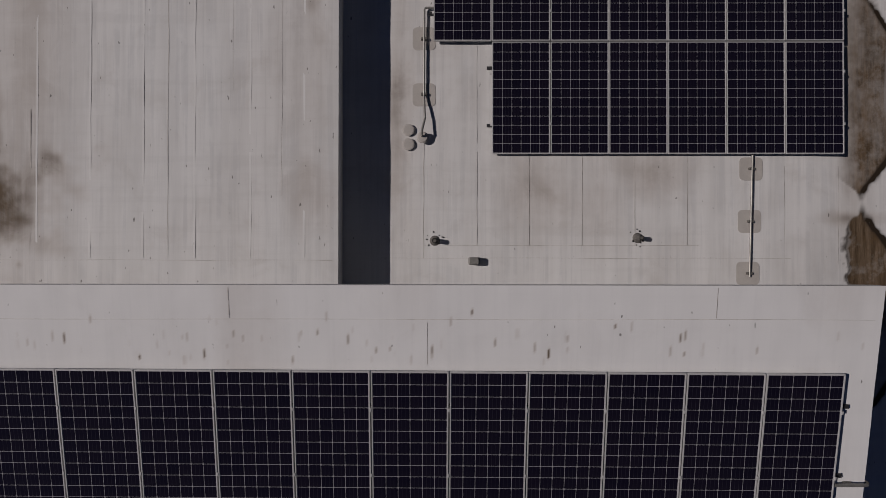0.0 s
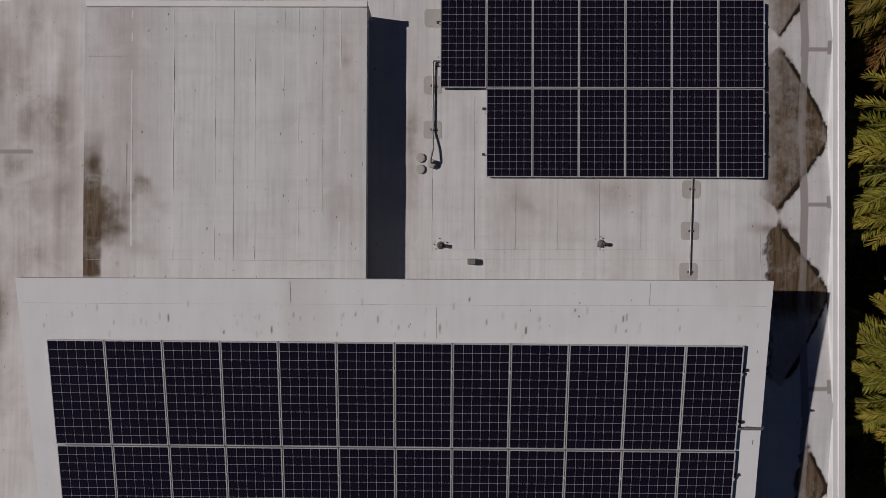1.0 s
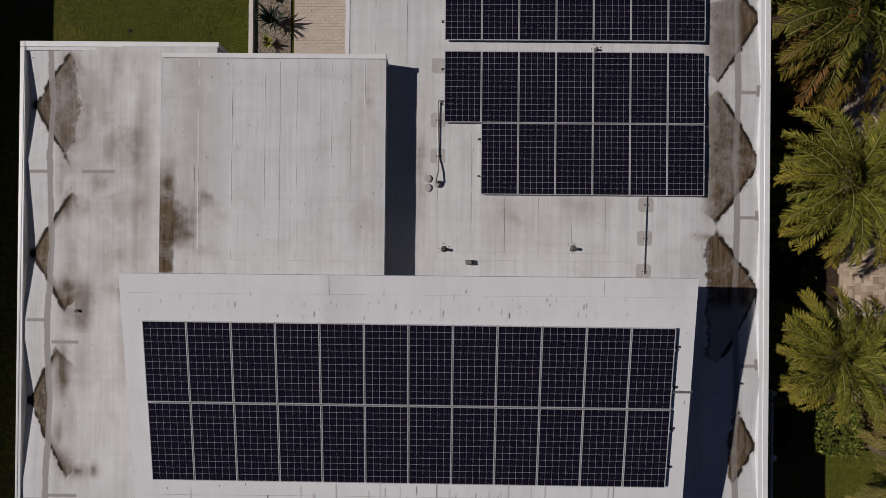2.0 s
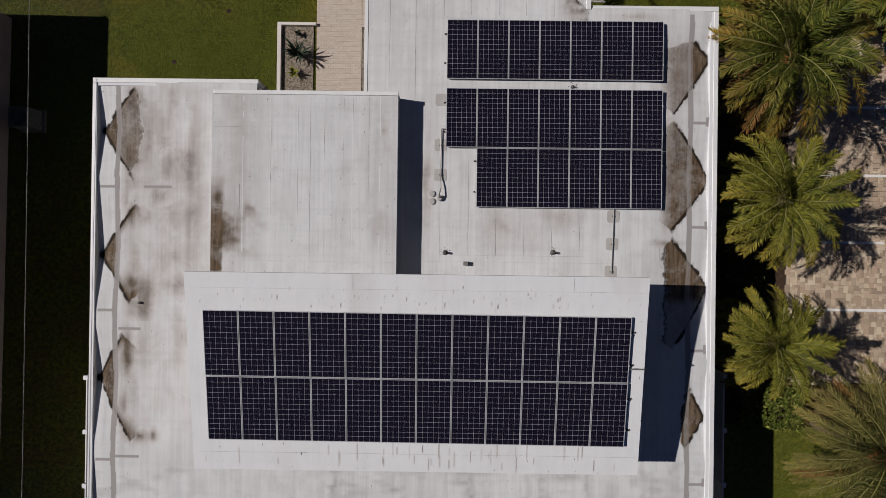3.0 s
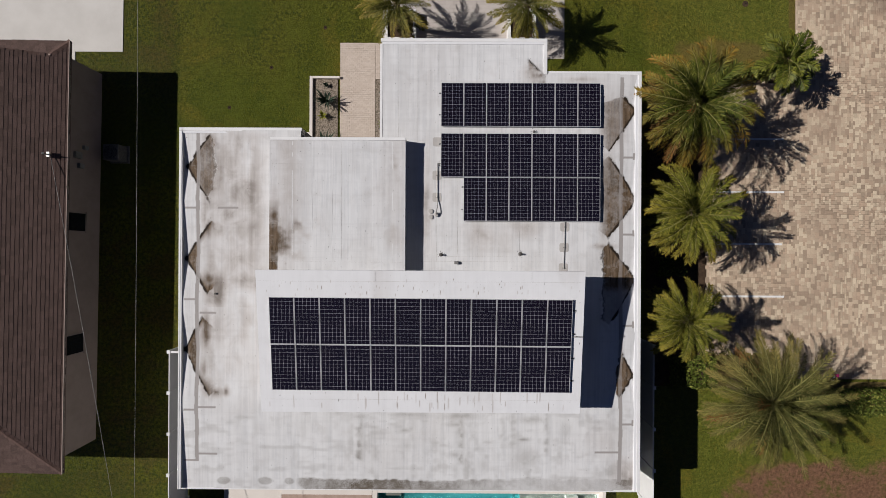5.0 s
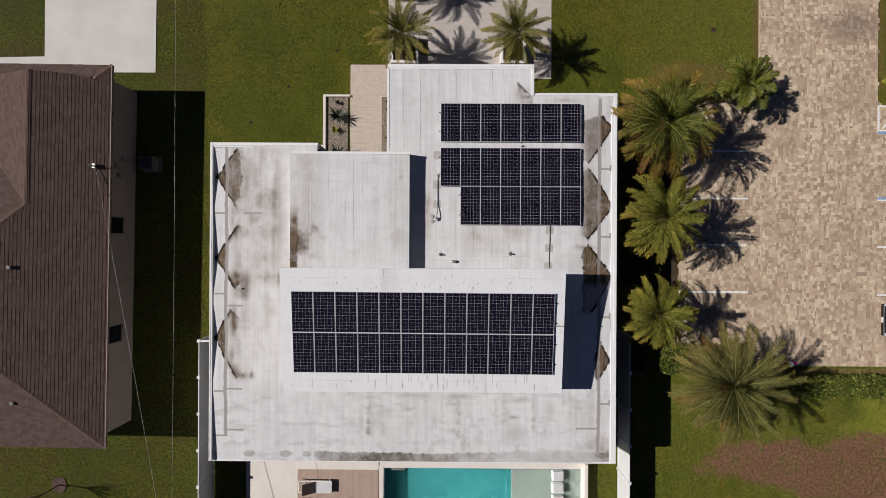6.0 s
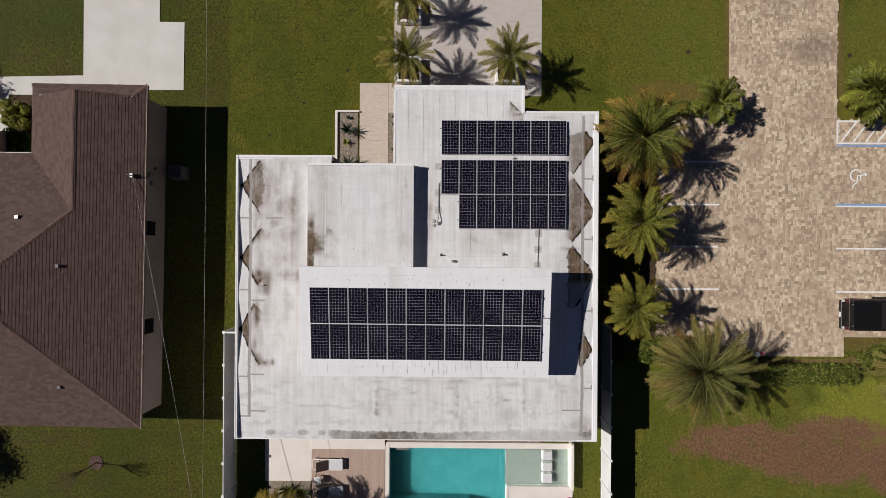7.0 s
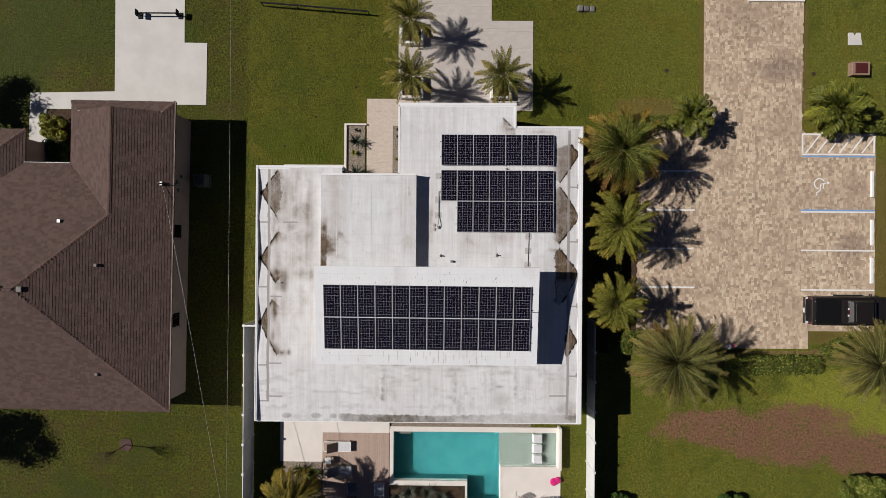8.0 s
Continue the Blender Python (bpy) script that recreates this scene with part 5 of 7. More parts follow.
def shrub(name, label, x, y, r, h, seed, material=BUSH, leaf=0.12, density=420, category="shrub"):
    ob = thing(name, label, category, (x, y, 0))
    lumps = random.Random(seed)
    balls = [(lumps.uniform(-0.75, 0.75) * r, lumps.uniform(-0.75, 0.75) * r, lumps.uniform(0.4, 0.85) * h, lumps.uniform(0.18, 0.36) * r * (1.0 if r < 2 else 0.5)) for k in range(26 if r < 2 else 130)]

    def places(rng):
        for bx, by, bz, br in balls:
            for k in range(int(density * br)):
                u, a = rng.uniform(-0.35, 1), rng.uniform(0, math.tau)
                q = math.sqrt(1 - u * u)
                d = br * rng.uniform(0.78, 1.05)
                yield bx + d * q * math.cos(a), by + d * q * math.sin(a), max(0.05, bz + d * u * 0.75), q * math.cos(a), q * math.sin(a), u + 0.2
    v, f = leafy("leaves", label, "shrub", places, leaf, material, seed)
    mesh_part("foliage", v, f, material, ob)
    bm = bmesh.new()
    for bx, by, bz, br in balls[:9]:
        rod(bm, [(0, 0, -0.02), (bx * 0.5, by * 0.5, bz * 0.5), (bx, by, bz)], [0.05, 0.035, 0.012], 6)
    part("branches", bm, BARK, ob)["kind"] = "stuff"
    return ob


shrub("round_bush", "large dense dark green bush on the lawn", 30.3, -17.6, 3.2, 1.35, 61, material=HEDGE, leaf=0.13, density=900)
shrub("low_bush", "small dark bush beside the white fence", 12.6, -17.0, 0.8, 0.8, 67)
shrub("low_bush", "small dark bush by the south lawn", 20.3, -17.2, 1.0, 0.8, 62)
shrub("porch_shrub", "yellow-green shrub in the neighbour's planting bed", -26.95, 8.9, 0.95, 0.9, 63, LIME, 0.10, 300)
shrub("porch_shrub", "green shrub in the neighbour's planting bed", -26.6, 7.1, 0.95, 0.9, 64, BUSH, 0.10, 300)


def sapling(x, y, h):
    """A bare young tree: forking twigs over a ring of reddish mulch."""
    ob = thing("young_tree", "bare young tree in a ring of reddish mulch", "tree", (x, y, 0), 0, "yard trees")
    ring = [(0.46 * math.cos(a) * q, 0.46 * math.sin(a) * q) for a, q in ((k * math.tau / 22, 1 + 0.06 * math.sin(k * 5.0)) for k in range(22))]
    part("mulch_ring", slab(ring, -0.05, 0.04), RED_MULCH, ob, "ring of reddish mulch")
    part("trunk", rod(bmesh.new(), [(0, 0, -0.05), (0.03, 0.02, h * 0.3), (0.0, 0.05, h * 0.5)], [0.04, 0.032, 0.026], 8), BARK, ob)
    rng = random.Random(66)
    for k in range(13):
        a, r = k * 2.4, rng.uniform(0.35, 0.85)
        top = Vector((r * math.cos(a), r * math.sin(a), h * rng.uniform(0.72, 1.0)))
        limb = part("limb", rod(bmesh.new(), [(0, 0.04, h * rng.uniform(0.35, 0.48)), tuple(top * 0.5 + Vector((0, 0, h * 0.22))), tuple(top)], [0.018, 0.012, 0.004], 5), BARK, ob)
        bm = bmesh.new()
        for j in range(16):
            p = Vector((0, 0.04, h * 0.45)).lerp(top, rng.uniform(0.4, 1.0))
            q = p + Vector((rng.uniform(-0.3, 0.3), rng.uniform(-0.3, 0.3), rng.uniform(0.0, 0.3)))
            rod(bm, [tuple(p), tuple(q)], [0.006, 0.002], 4)
        part("twig_spray", bm, BARK, limb)


sapling(-22.0, -13.4, 3.1)


def broadleaf(label, x, y, h, r, seed):
    """A tree: trunk, limbs, and a broken crown of leaf clumps."""
    ob = thing("tree", label, "tree", (x, y, 0), 0, "yard trees")
    rng = random.Random(seed)
    ends = [(r * 0.75 * math.cos(a) * q, r * 0.75 * math.sin(a) * q, h * rng.uniform(0.62, 0.95)) for a, q in ((k * 2.4, rng.uniform(0.3, 1.0)) for k in range(16))]
    part("trunk", rod(bmesh.new(), [(0, 0, -0.1), (0.05, 0, h * 0.25), (0, 0.06, h * 0.5)], [0.2, 0.15, 0.11], 10), BARK, ob)
    for ex_, ey_, ez_ in ends:
        part("limb", rod(bmesh.new(), [(0, 0.04, h * 0.45), (ex_ * 0.5, ey_ * 0.5, ez_ * 0.8), (ex_, ey_, ez_)], [0.07, 0.045, 0.015], 6), BARK, ob)

    def places(rg):
        for bx, by, bz in ends:
            for k in range(420):
                u, a = rg.uniform(-1, 1), rg.uniform(0, math.tau)
                q, d = math.sqrt(1 - u * u), r * 0.42 * rg.uniform(0.2, 1.0)
                yield bx + d * q * math.cos(a), by + d * q * math.sin(a), bz + d * u * 0.8, q * math.cos(a), q * math.sin(a), u + 0.3
    v, f = leafy("leaves", label, "tree", places, 0.12, BUSH, seed)
    mesh_part("crown", v, f, BUSH, ob)


broadleaf("leafy tree in the neighbour's front yard", -36.3, 11.6, 6.0, 2.3, 91)
broadleaf("leafy tree behind the neighbour's house", -35.3, -12.2, 5.6, 2.4, 92)


def rosette(label, x, y, r, h, n, seed, material=AGAVE, name="agave", width=0.05, z=0.04):
    """Stiff blades round a short heart, each of them a part."""
    ob = thing(name, label, "plant", (x, y, z))
    rng = random.Random(seed)
    verts = []
    k = 7
    for i in range(k + 1):
        t = i / k
        w = width * (0.6 + 0.9 * t) if t < 0.35 else width * 1.15 * (1 - (t - 0.35) / 0.65)
        px, pz = r * (t * 0.9), h * (math.sin(t * 1.9)) * 0.9
        verts += [(px, -w, pz + w * 0.5), (px, 0, pz), (px, w, pz + w * 0.5)]
    faces = []
    for i in range(k):
        b = 3 * i
        faces += [(b, b + 3, b + 4, b + 1), (b + 1, b + 4, b + 5, b + 2)]
    me = bpy.data.meshes.new("blade")
    me.from_pydata(verts, [], faces)
    me.materials.append(material)
    part("heart", rod(bmesh.new(), [(0, 0, -0.03), (0, 0, h * 0.25), (0, 0, h * 0.5)], [r * 0.12, r * 0.10, 0.01], 8), material, ob)
    for i in range(n):
        bl = new("blade", me)
        bl.parent = ob
        s = rng.uniform(0.75, 1.1)
        bl.matrix_basis = pose(0, 0, 0.02, rng.uniform(-10, 10), rng.uniform(-35, 12) * (1 - i / n), i * 137.5) @ Matrix.Diagonal((s, s, s, 1))
    return ob


rosette("spiky dark agave in the gravel bed", -5.75, 8.1, 0.75, 0.55, 26, 71)
rosette("spiky dark agave against the house", -5.75, 5.85, 0.85, 0.6, 28, 72)
rosette("small lime-green bromeliad in the gravel bed", -5.95, 7.35, 0.34, 0.3, 20, 73, LIME, "bromeliad", 0.04)
rosette("small dark succulent in the gravel bed", -5.8, 8.95, 0.2, 0.16, 12, 74)
rosette("small lime-green plant by the porch wall", -2.9, 6.9, 0.28, 0.24, 18, 75, LIME, "bromeliad", 0.03)
rosette("small dark plant by the porch wall", -2.9, 9.0, 0.18, 0.16, 12, 76)
rosette("small dark plant by the porch wall", -2.9, 8.5, 0.18, 0.16, 12, 77)
for i, (x, y) in enumerate(((-2.65, -16.75), (-1.85, -16.45), (-0.55, -16.45), (0.35, -16.75))):
    rosette("arching dark green plant in the poolside bed", x, y, 0.85, 0.42, 40, 80 + i, STRAPPY, "poolside_plant", 0.04)


for i, (x, y, r) in enumerate(((-9.6, -14.95, 0.72), (-8.6, -15.15, 0.8), (-8.75, -16.3, 0.75), (-10.35, -16.2, 0.8))):
    rosette("spiky green and yellow plant in the terrace bed", x, y, r, 0.45, 34, 90 + i, BED_LEAF, "terrace_plant", 0.045)


def planter(x, y, sx, sy):
    ob = thing("planter_box", "square white masonry planter with a palm", "planter", (x, y, 0), 0, "planters")
    t = 0.16
    for name, b in (("side", (-sx, sx, -sy, -sy + t)), ("side", (-sx, sx, sy - t, sy)), ("side", (-sx, -sx + t, -sy + t, sy - t)), ("side", (sx - t, sx, -sy + t, sy - t))):
        part(name, boxed(*b, -0.02, 0.5, bevel=0.01), WHITE_PAINT, ob)
    part("soil", boxed(-sx + t, sx - t, -sy + t, sy - t, 0.0, 0.40), MULCH, ob, "dark planting soil")


for x, y, sx, sy in ((-1.95, 15.75, 0.8, 0.8), (-1.93, 11.95, 0.8, 0.8), (4.3, 11.95, 0.72, 0.8)):
    planter(x, y, sx, sy)


# ---- the neighbour's shingled house ----
home = thing("neighbour_house", "brown stucco house under a hipped brown shingle roof", "house", (-0.1, -0.2, 0), -0.7)
EAVE, SLOPE = 2.85, 0.37
ex, sy, ny = -17.1, -10.1, 5.95
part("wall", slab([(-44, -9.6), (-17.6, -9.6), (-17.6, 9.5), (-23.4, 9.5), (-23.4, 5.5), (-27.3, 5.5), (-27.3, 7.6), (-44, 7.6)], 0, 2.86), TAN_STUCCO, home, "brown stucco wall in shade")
SLOPES = [
    ("east_slope", [(ex, sy), (ex, 10.04), (-17.8, 9.35), (-20.5, 9.35), (-20.5, 2.55), (-25.05, -2.05)], (1, 0), ex),
    ("south_slope", [(ex, sy), (-25.05, -2.05), (-46, -2.05), (-46, sy)], (0, -1), sy),
    ("north_slope", [(-23.9, ny), (-20.5, 2.55), (-25.05, -2.05), (-46, -2.05), (-46, ny)], (0, 1), ny),
    ("west_slope", [(-23.95, 10.04), (-23.9, ny), (-20.5, 2.55), (-20.5, 9.35), (-23.25, 9.35)], (-1, 0), -23.9),
    ("skirt_slope", [(ex, 10.05), (-24.0, 10.05), (-23.3, 9.34), (-17.8, 9.34)], (0, 1), 10.05),
    ("wing_east_slope", [(-26.9, 8.1), (-26.9, 5.95), (-31.0, 1.85), (-31.0, 4.0)], (1, 0), -26.9),
    ("wing_north_slope", [(-26.9, 8.1), (-31.0, 4.0), (-46, 4.0), (-46, 8.1)], (0, 1), 8.1),
]


def roof_slope(name, outline, down, eave_at):
    """One slope: a solid deck with courses of separate tabs laid on it."""
    dx, dy = down

    def z_at(x, y):
        return EAVE + SLOPE * (eave_at - x if dx > 0 else x - eave_at if dx < 0 else eave_at - y if dy > 0 else y - eave_at)
    bm = bmesh.new()
    top = [bm.verts.new((x, y, z_at(x, y))) for x, y in outline]
    low = [bm.verts.new((x, y, z_at(x, y) - 0.10)) for x, y in outline]
    bm.faces.new(top), bm.faces.new(low[::-1])
    for i in range(len(top)):
        j = (i + 1) % len(top)
        bm.faces.new((top[i], low[i], low[j], top[j]))
    deck = part("roof_deck", bm, SHINGLE_CAP, home, "brown roof deck")
    rng = random.Random(len(name) * 7)
    verts, faces = [], []
    xs, ys = [p[0] for p in outline], [p[1] for p in outline]
    run, tab = 0.155, 0.30
    tab_mesh, count = None, 0
    horizontal = dx != 0
    lo, hi = (min(ys), max(ys)) if horizontal else (max(min(xs), -33.0), max(xs))
    depth = (max(xs) - min(xs)) if horizontal else (max(ys) - min(ys))
    for r in range(int(depth / run) + 1):
        s = lo + rng.uniform(-tab, 0)
        while s < hi:
            w = tab * rng.uniform(0.75, 1.25)
            c0 = r * run
            if horizontal:
                cx, cy = eave_at - dx * (c0 + run / 2), s + w / 2
            else:
                cx, cy = s + w / 2, eave_at - dy * (c0 + run / 2)
            if inside(cx, cy, outline):
                at = lambda e: inside(cx, e, outline) if horizontal else inside(e, cy, outline)
                mid, e0, e1 = s + w / 2, s + 0.006, s + w - 0.006
                for k in range(7):
                    e0 = e0 if at(e0) else e0 + (mid - e0) * 0.35
                    e1 = e1 if at(e1) else e1 + (mid - e1) * 0.35
                thick = 0.019 * rng.uniform(0.9, 1.1)
                if name == "east_slope" and c0 < 2.4 and -2.6 < cy < 3.2 and count < 300:
                    if tab_mesh is None:
                        tab_mesh = bpy.data.meshes.new("shingle")
                        tab_mesh.from_pydata([(0.015, -0.5, 0.019), (0.015, 0.5, 0.019), (-run - 0.05, -0.5, 0.004 + SLOPE * (run + 0.065)), (-run - 0.05, 0.5, 0.004 + SLOPE * (run + 0.065)), (0.015, -0.5, -0.01), (0.015, 0.5, -0.01)], [], [(0, 1, 3, 2), (4, 5, 1, 0)])
                        tab_mesh.materials.append(SHINGLE_PIECE)
                    ob = new("shingle", tab_mesh)
                    ob.parent = deck
                    x = eave_at - c0 + rng.choice((0.0, 0.0, 0.012))
                    ob.matrix_basis = Matrix.Translation((x, cy, z_at(x + 0.015, cy))) @ Matrix.Diagonal((1, w - 0.012, 1, 1))
                    count += 1
                    s += w
                    continue
                b = len(verts)
                slip = rng.choice((0.0, 0.0, -0.012))
                for d, h in ((c0 - 0.015 + slip, thick), (c0 + run + 0.05, 0.004)):
                    for e in (e0, e1):
                        x, y = (eave_at - dx * d, e) if horizontal else (e, eave_at - dy * d)
                        verts.append((x, y, z_at(x, y) + h))
                d = c0 - 0.015 + slip
                for e in (e0, e1):
                    x, y = (eave_at - dx * d, e) if horizontal else (e, eave_at - dy * d)
                    verts.append((x, y, z_at(x, y) - 0.01))
                faces += [(b, b + 1, b + 3, b + 2), (b + 4, b + 5, b + 1, b)]
            s += w
    sh = mesh_part("shingles", verts, faces, SHINGLE, deck, "courses of brown asphalt shingles")
    sh["kind"] = "stuff"


for row in SLOPES:
    roof_slope(*row)


def caps(a, b):
    """Cap shingles along a hip or a ridge."""
    a, b = Vector(a), Vector(b)
    n = max(2, int((b - a).length / 0.22))
    way = (b - a).normalized()
    side = way.cross(Vector((0, 0, 1))).normalized()
    for i in range(n):
        bm = bmesh.new()
        p, q = a.lerp(b, i / n), a.lerp(b, (i + 1.15) / n)
        h = 0.04 + 0.003 * (i % 2)
        v = [bm.verts.new(c) for c in (p + side * 0.13 + Vector((0, 0, h - 0.05)), p + Vector((0, 0, h)), p - side * 0.13 + Vector((0, 0, h - 0.05)),
                                       q + side * 0.13 + Vector((0, 0, h - 0.065)), q + Vector((0, 0, h - 0.018)), q - side * 0.13 + Vector((0, 0, h - 0.065)))]
        bm.faces.new((v[0], v[1], v[4], v[3])), bm.faces.new((v[1], v[2], v[5], v[4]))
        part("cap_shingle", bm, SHINGLE_CAP, home)


rz = lambda d: EAVE + SLOPE * d
caps((ex, sy, EAVE), (-25.05, -2.05, rz(7.95)))
caps((-20.5, 2.55, rz(3.4)), (-25.05, -2.05, rz(7.95)))
caps((-20.5, 9.3, rz(3.4)), (-20.5, 2.55, rz(3.4)))
caps((-25.05, -2.05, rz(7.95)), (-34, -2.05, rz(7.95)))
caps((-26.9, 8.1, EAVE), (-31.0, 4.0, rz(4.1)))
caps((ex, 10.05, EAVE), (-17.8, 9.35, rz(0.7)))
part("gable", slab([(-23.3, 9.28), (-17.8, 9.28), (-17.8, 9.33), (-23.3, 9.33)], 2.9, 3.15), TAN_STUCCO, home)
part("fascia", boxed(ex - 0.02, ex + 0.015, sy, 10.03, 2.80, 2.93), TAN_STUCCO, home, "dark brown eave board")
part("fascia", boxed(-26.9, -23.9, ny - 0.01, ny + 0.02, 2.78, 2.92), WHITE_PAINT, home, "white eave board over the porch")


def home_window(y, w=0.85):
    ob = part("window", boxed(-17.62, -17.56, y - w / 2, y + w / 2, 1.05, 2.3), TAN_STUCCO, home, "small dark window")
    part("pane", boxed(-17.565, -17.55, y - w / 2 + 0.04, y + w / 2 - 0.04, 1.09, 2.26), WINDOW_GLASS, ob)
    part("sill", boxed(-17.60, -17.52, y - w / 2 - 0.05, y + w / 2 + 0.05, 0.99, 1.05), TAN_STUCCO, ob)


home_window(1.68, 0.95)
home_window(-4.32, 1.0)
for y, z, s in ((4.95, 1.7, 0.16), (4.45, 1.5, 0.12), (5.4, 1.2, 0.1)):
    part("meter_box", boxed(-17.6, -17.45, y - s, y + s, z - s * 1.3, z + s * 1.3, bevel=0.01), STEEL, home, "grey electric meter box")
for x, y, z, s in ((-25.8, -2.0, 5.75, 0.13), (-24.65, -2.05, 5.6, 0.13), (-23.4, 2.1, 4.27, 0.09), (-21.05, -0.6, 4.30, 0.08), (-21.2, -7.5, 3.80, 0.08)):
    vent = part("roof_vent", boxed(x - s, x + s, y - s, y + s, z - 0.12, z + 0.10, bevel=0.03), LEAD, home, "small dark roof vent")
    part("cap", boxed(x - s * 1.2, x + s * 1.2, y - s * 1.2, y + s * 1.2, z + 0.102, z + 0.14, bevel=0.01), STEEL if x == -23.4 else LEAD, vent, "metal vent cap")


def air_conditioner(x, y):
    ob = thing("air_conditioner", "grey outdoor air conditioning unit on a concrete pad", "air conditioner", (x, y, 0))
    part("pad", boxed(-0.5, 0.5, -0.45, 0.45, -0.03, 0.08, bevel=0.01), LEAD, ob)
    part("cabinet", boxed(-0.4, 0.4, -0.4, 0.4, 0.08, 0.78, bevel=0.03), LEAD, ob)
    bm = bmesh.new()
    for k in range(7):
        r = 0.06 + 0.045 * k
        rod(bm, [(r * math.cos(a), r * math.sin(a), 0.795) for a in np.linspace(0, math.tau, 25)], 0.006, 4, cap=False)
    part("fan_grille", bm, BLACK, ob)


air_conditioner(-16.6, 5.3)


# ---- wires ----
CABLE = plain("bright_twisted_cable", (0.42, 0.41, 0.39), (0.14, 0.137, 0.135), 2.2, 0.5, 0.3, 6.0)


def wire(name, label, a, b, sag, r=0.012):
    pts = []
    for i in range(41):
        t = i / 40
        p = Vector(a).lerp(Vector(b), t)
        pts.append((p.x, p.y, p.z - sag * 4 * t * (1 - t)))
    tagged(part(name, rod(bmesh.new(), pts, r, 5), CABLE), label, "cable")


mast = thing("service_mast", "grey metal service mast on the neighbour's eave", "mast", (-17.85, 4.7, 3.2))
part("pipe", rod(bmesh.new(), [(0, 0, -0.4), (0, 0, 0.3), (0.05, 0, 0.36), (0.12, 0, 0.33)], 0.035, 8), STEEL, mast)
part("bracket", boxed(-0.03, 0.12, -0.12, 0.12, 0.0, 0.04), STEEL, mast)
wire("service_cable", "twisted service cable to the neighbour's roof", (-17.75, 4.65, 3.15), (-8.2, -40, 6.0), 0.5, 0.011)
wire("overhead_cable", "overhead cable between distant poles", (-12.5, 45, 5.55), (-12.75, -45, 5.35), 0.5, 0.008)
for x, y in ((-12.5, 45.0), (-12.75, -45.0), (-8.2, -40.0)):
    pole = thing("utility_pole", "wooden utility pole beyond the yards", "utility pole", (x, y, 0), 0, "utility poles")
    part("pole", rod(bmesh.new(), [(0, 0, -0.1), (0, 0, 8.0)], [0.14, 0.1], 10), BARK, pole)
    part("crossarm", boxed(-0.8, 0.8, -0.06, 0.06, 5.35 if y != -40 else 5.9, 5.47 if y != -40 else 6.02), BARK, pole)


# ---- fences ----
def vinyl_fence(name, label, x, y0, y1, h=1.85, step=2.0):
    ob = thing(name, label, "fence", (0, 0, 0), 0, "boundary fences")
    n = max(1, round((y1 - y0) / step))
    for i in range(n + 1):
        y = y0 + (y1 - y0) * i / n
        p = part("post", boxed(x - 0.065, x + 0.065, y - 0.065, y + 0.065, -0.1, h + 0.04), VINYL, ob)
        bm = bmesh.new()
        box(bm, x - 0.08, x + 0.08, y - 0.08, y + 0.08, h + 0.04, h + 0.07)
        part("cap", bm, VINYL, p)
    for i in range(n):
        a, b = y0 + (y1 - y0) * i / n + 0.066, y0 + (y1 - y0) * (i + 1) / n - 0.066
        part("rail", boxed(x - 0.025, x + 0.025, a, b, h - 0.13, h, bevel=0.006), VINYL, ob)
        part("rail", boxed(x - 0.025, x + 0.025, a, b, 0.05, 0.18), VINYL, ob)
        m = max(1, round((b - a) / 0.3))
        for k in range(m):
            part("board", boxed(x - 0.012, x + 0.012, a + (b - a) * k / m + 0.0004, a + (b - a) * (k + 1) / m - 0.0004, 0.18, h - 0.13), VINYL, ob)
    return ob


vinyl_fence("vinyl_fence", "white vinyl privacy fence on the neighbour's side", -12.95, -30.5, -4.6)
vinyl_fence("vinyl_fence", "white vinyl privacy fence beside the palms", 10.55, -30.2, -4.2)
back = thing("fence_return", "short white fence panel between fence and house", "fence", (0, 0, 0), 0, "boundary fences")
part("panel", boxed(-12.88, -11.44, -4.64, -4.58, 0.05, 1.85), VINYL, back)
part("rail", boxed(-12.88, -11.44, -4.66, -4.56, 1.85, 1.9), VINYL, back)


# ---- the pool terrace ----
def water_material():
    m = Nodes("pool_water", 0.06)
    big = m.noise(1.2, 3.0)
    fine = m.noise(7.0, 3.0, 0.6, m.scaled((1.0, 1.6, 1.0)))
    m.colour((0.9, 1.0, 1.0))
    m.bsdf.inputs["Transmission Weight"].default_value = 1.0
    m.bsdf.inputs["IOR"].default_value = 1.33
    m.bump(m.math("ADD", fine, m.math("MULTIPLY", big, 0.6)), 0.06, 0.02)
    return m.mat


WATER = water_material()
TEAL = plain("teal_pool_plaster", (0.022, 0.145, 0.150), (0.032, 0.172, 0.176), 1.0, 0.8, 0.0, 40.0)
PALE_TILE = plain("pale_green_plaster", (0.175, 0.188, 0.165), (0.150, 0.168, 0.148), 1.4, 0.8)
DECKING = varied("brown_composite_decking", (0.405, 0.300, 0.245), (0.44, 0.330, 0.272), 0.8, 8.0, False, 0.9)
GREY_FABRIC = plain("grey_outdoor_fabric", (0.13, 0.13, 0.15), (0.19, 0.19, 0.21), 6.0, 0.9, 0.0, 120.0, 0.3)
PALE_FABRIC = plain("pale_outdoor_fabric", (0.62, 0.62, 0.63), (0.54, 0.54, 0.56), 6.0, 0.9, 0.0, 120.0, 0.3)
TAN_WOOD = plain("brown_wicker", (0.16, 0.11, 0.085), (0.24, 0.17, 0.13), 10.0, 0.8)
PINK = plain("pink_plastic", (0.55, 0.02, 0.16), (0.65, 0.03, 0.2), 5.0, 0.35)
plate("patio", rect(-11.05, -8.05, -14.45, -10.2), 0.05, CREAM, "cream concrete patio behind the house", "patio")
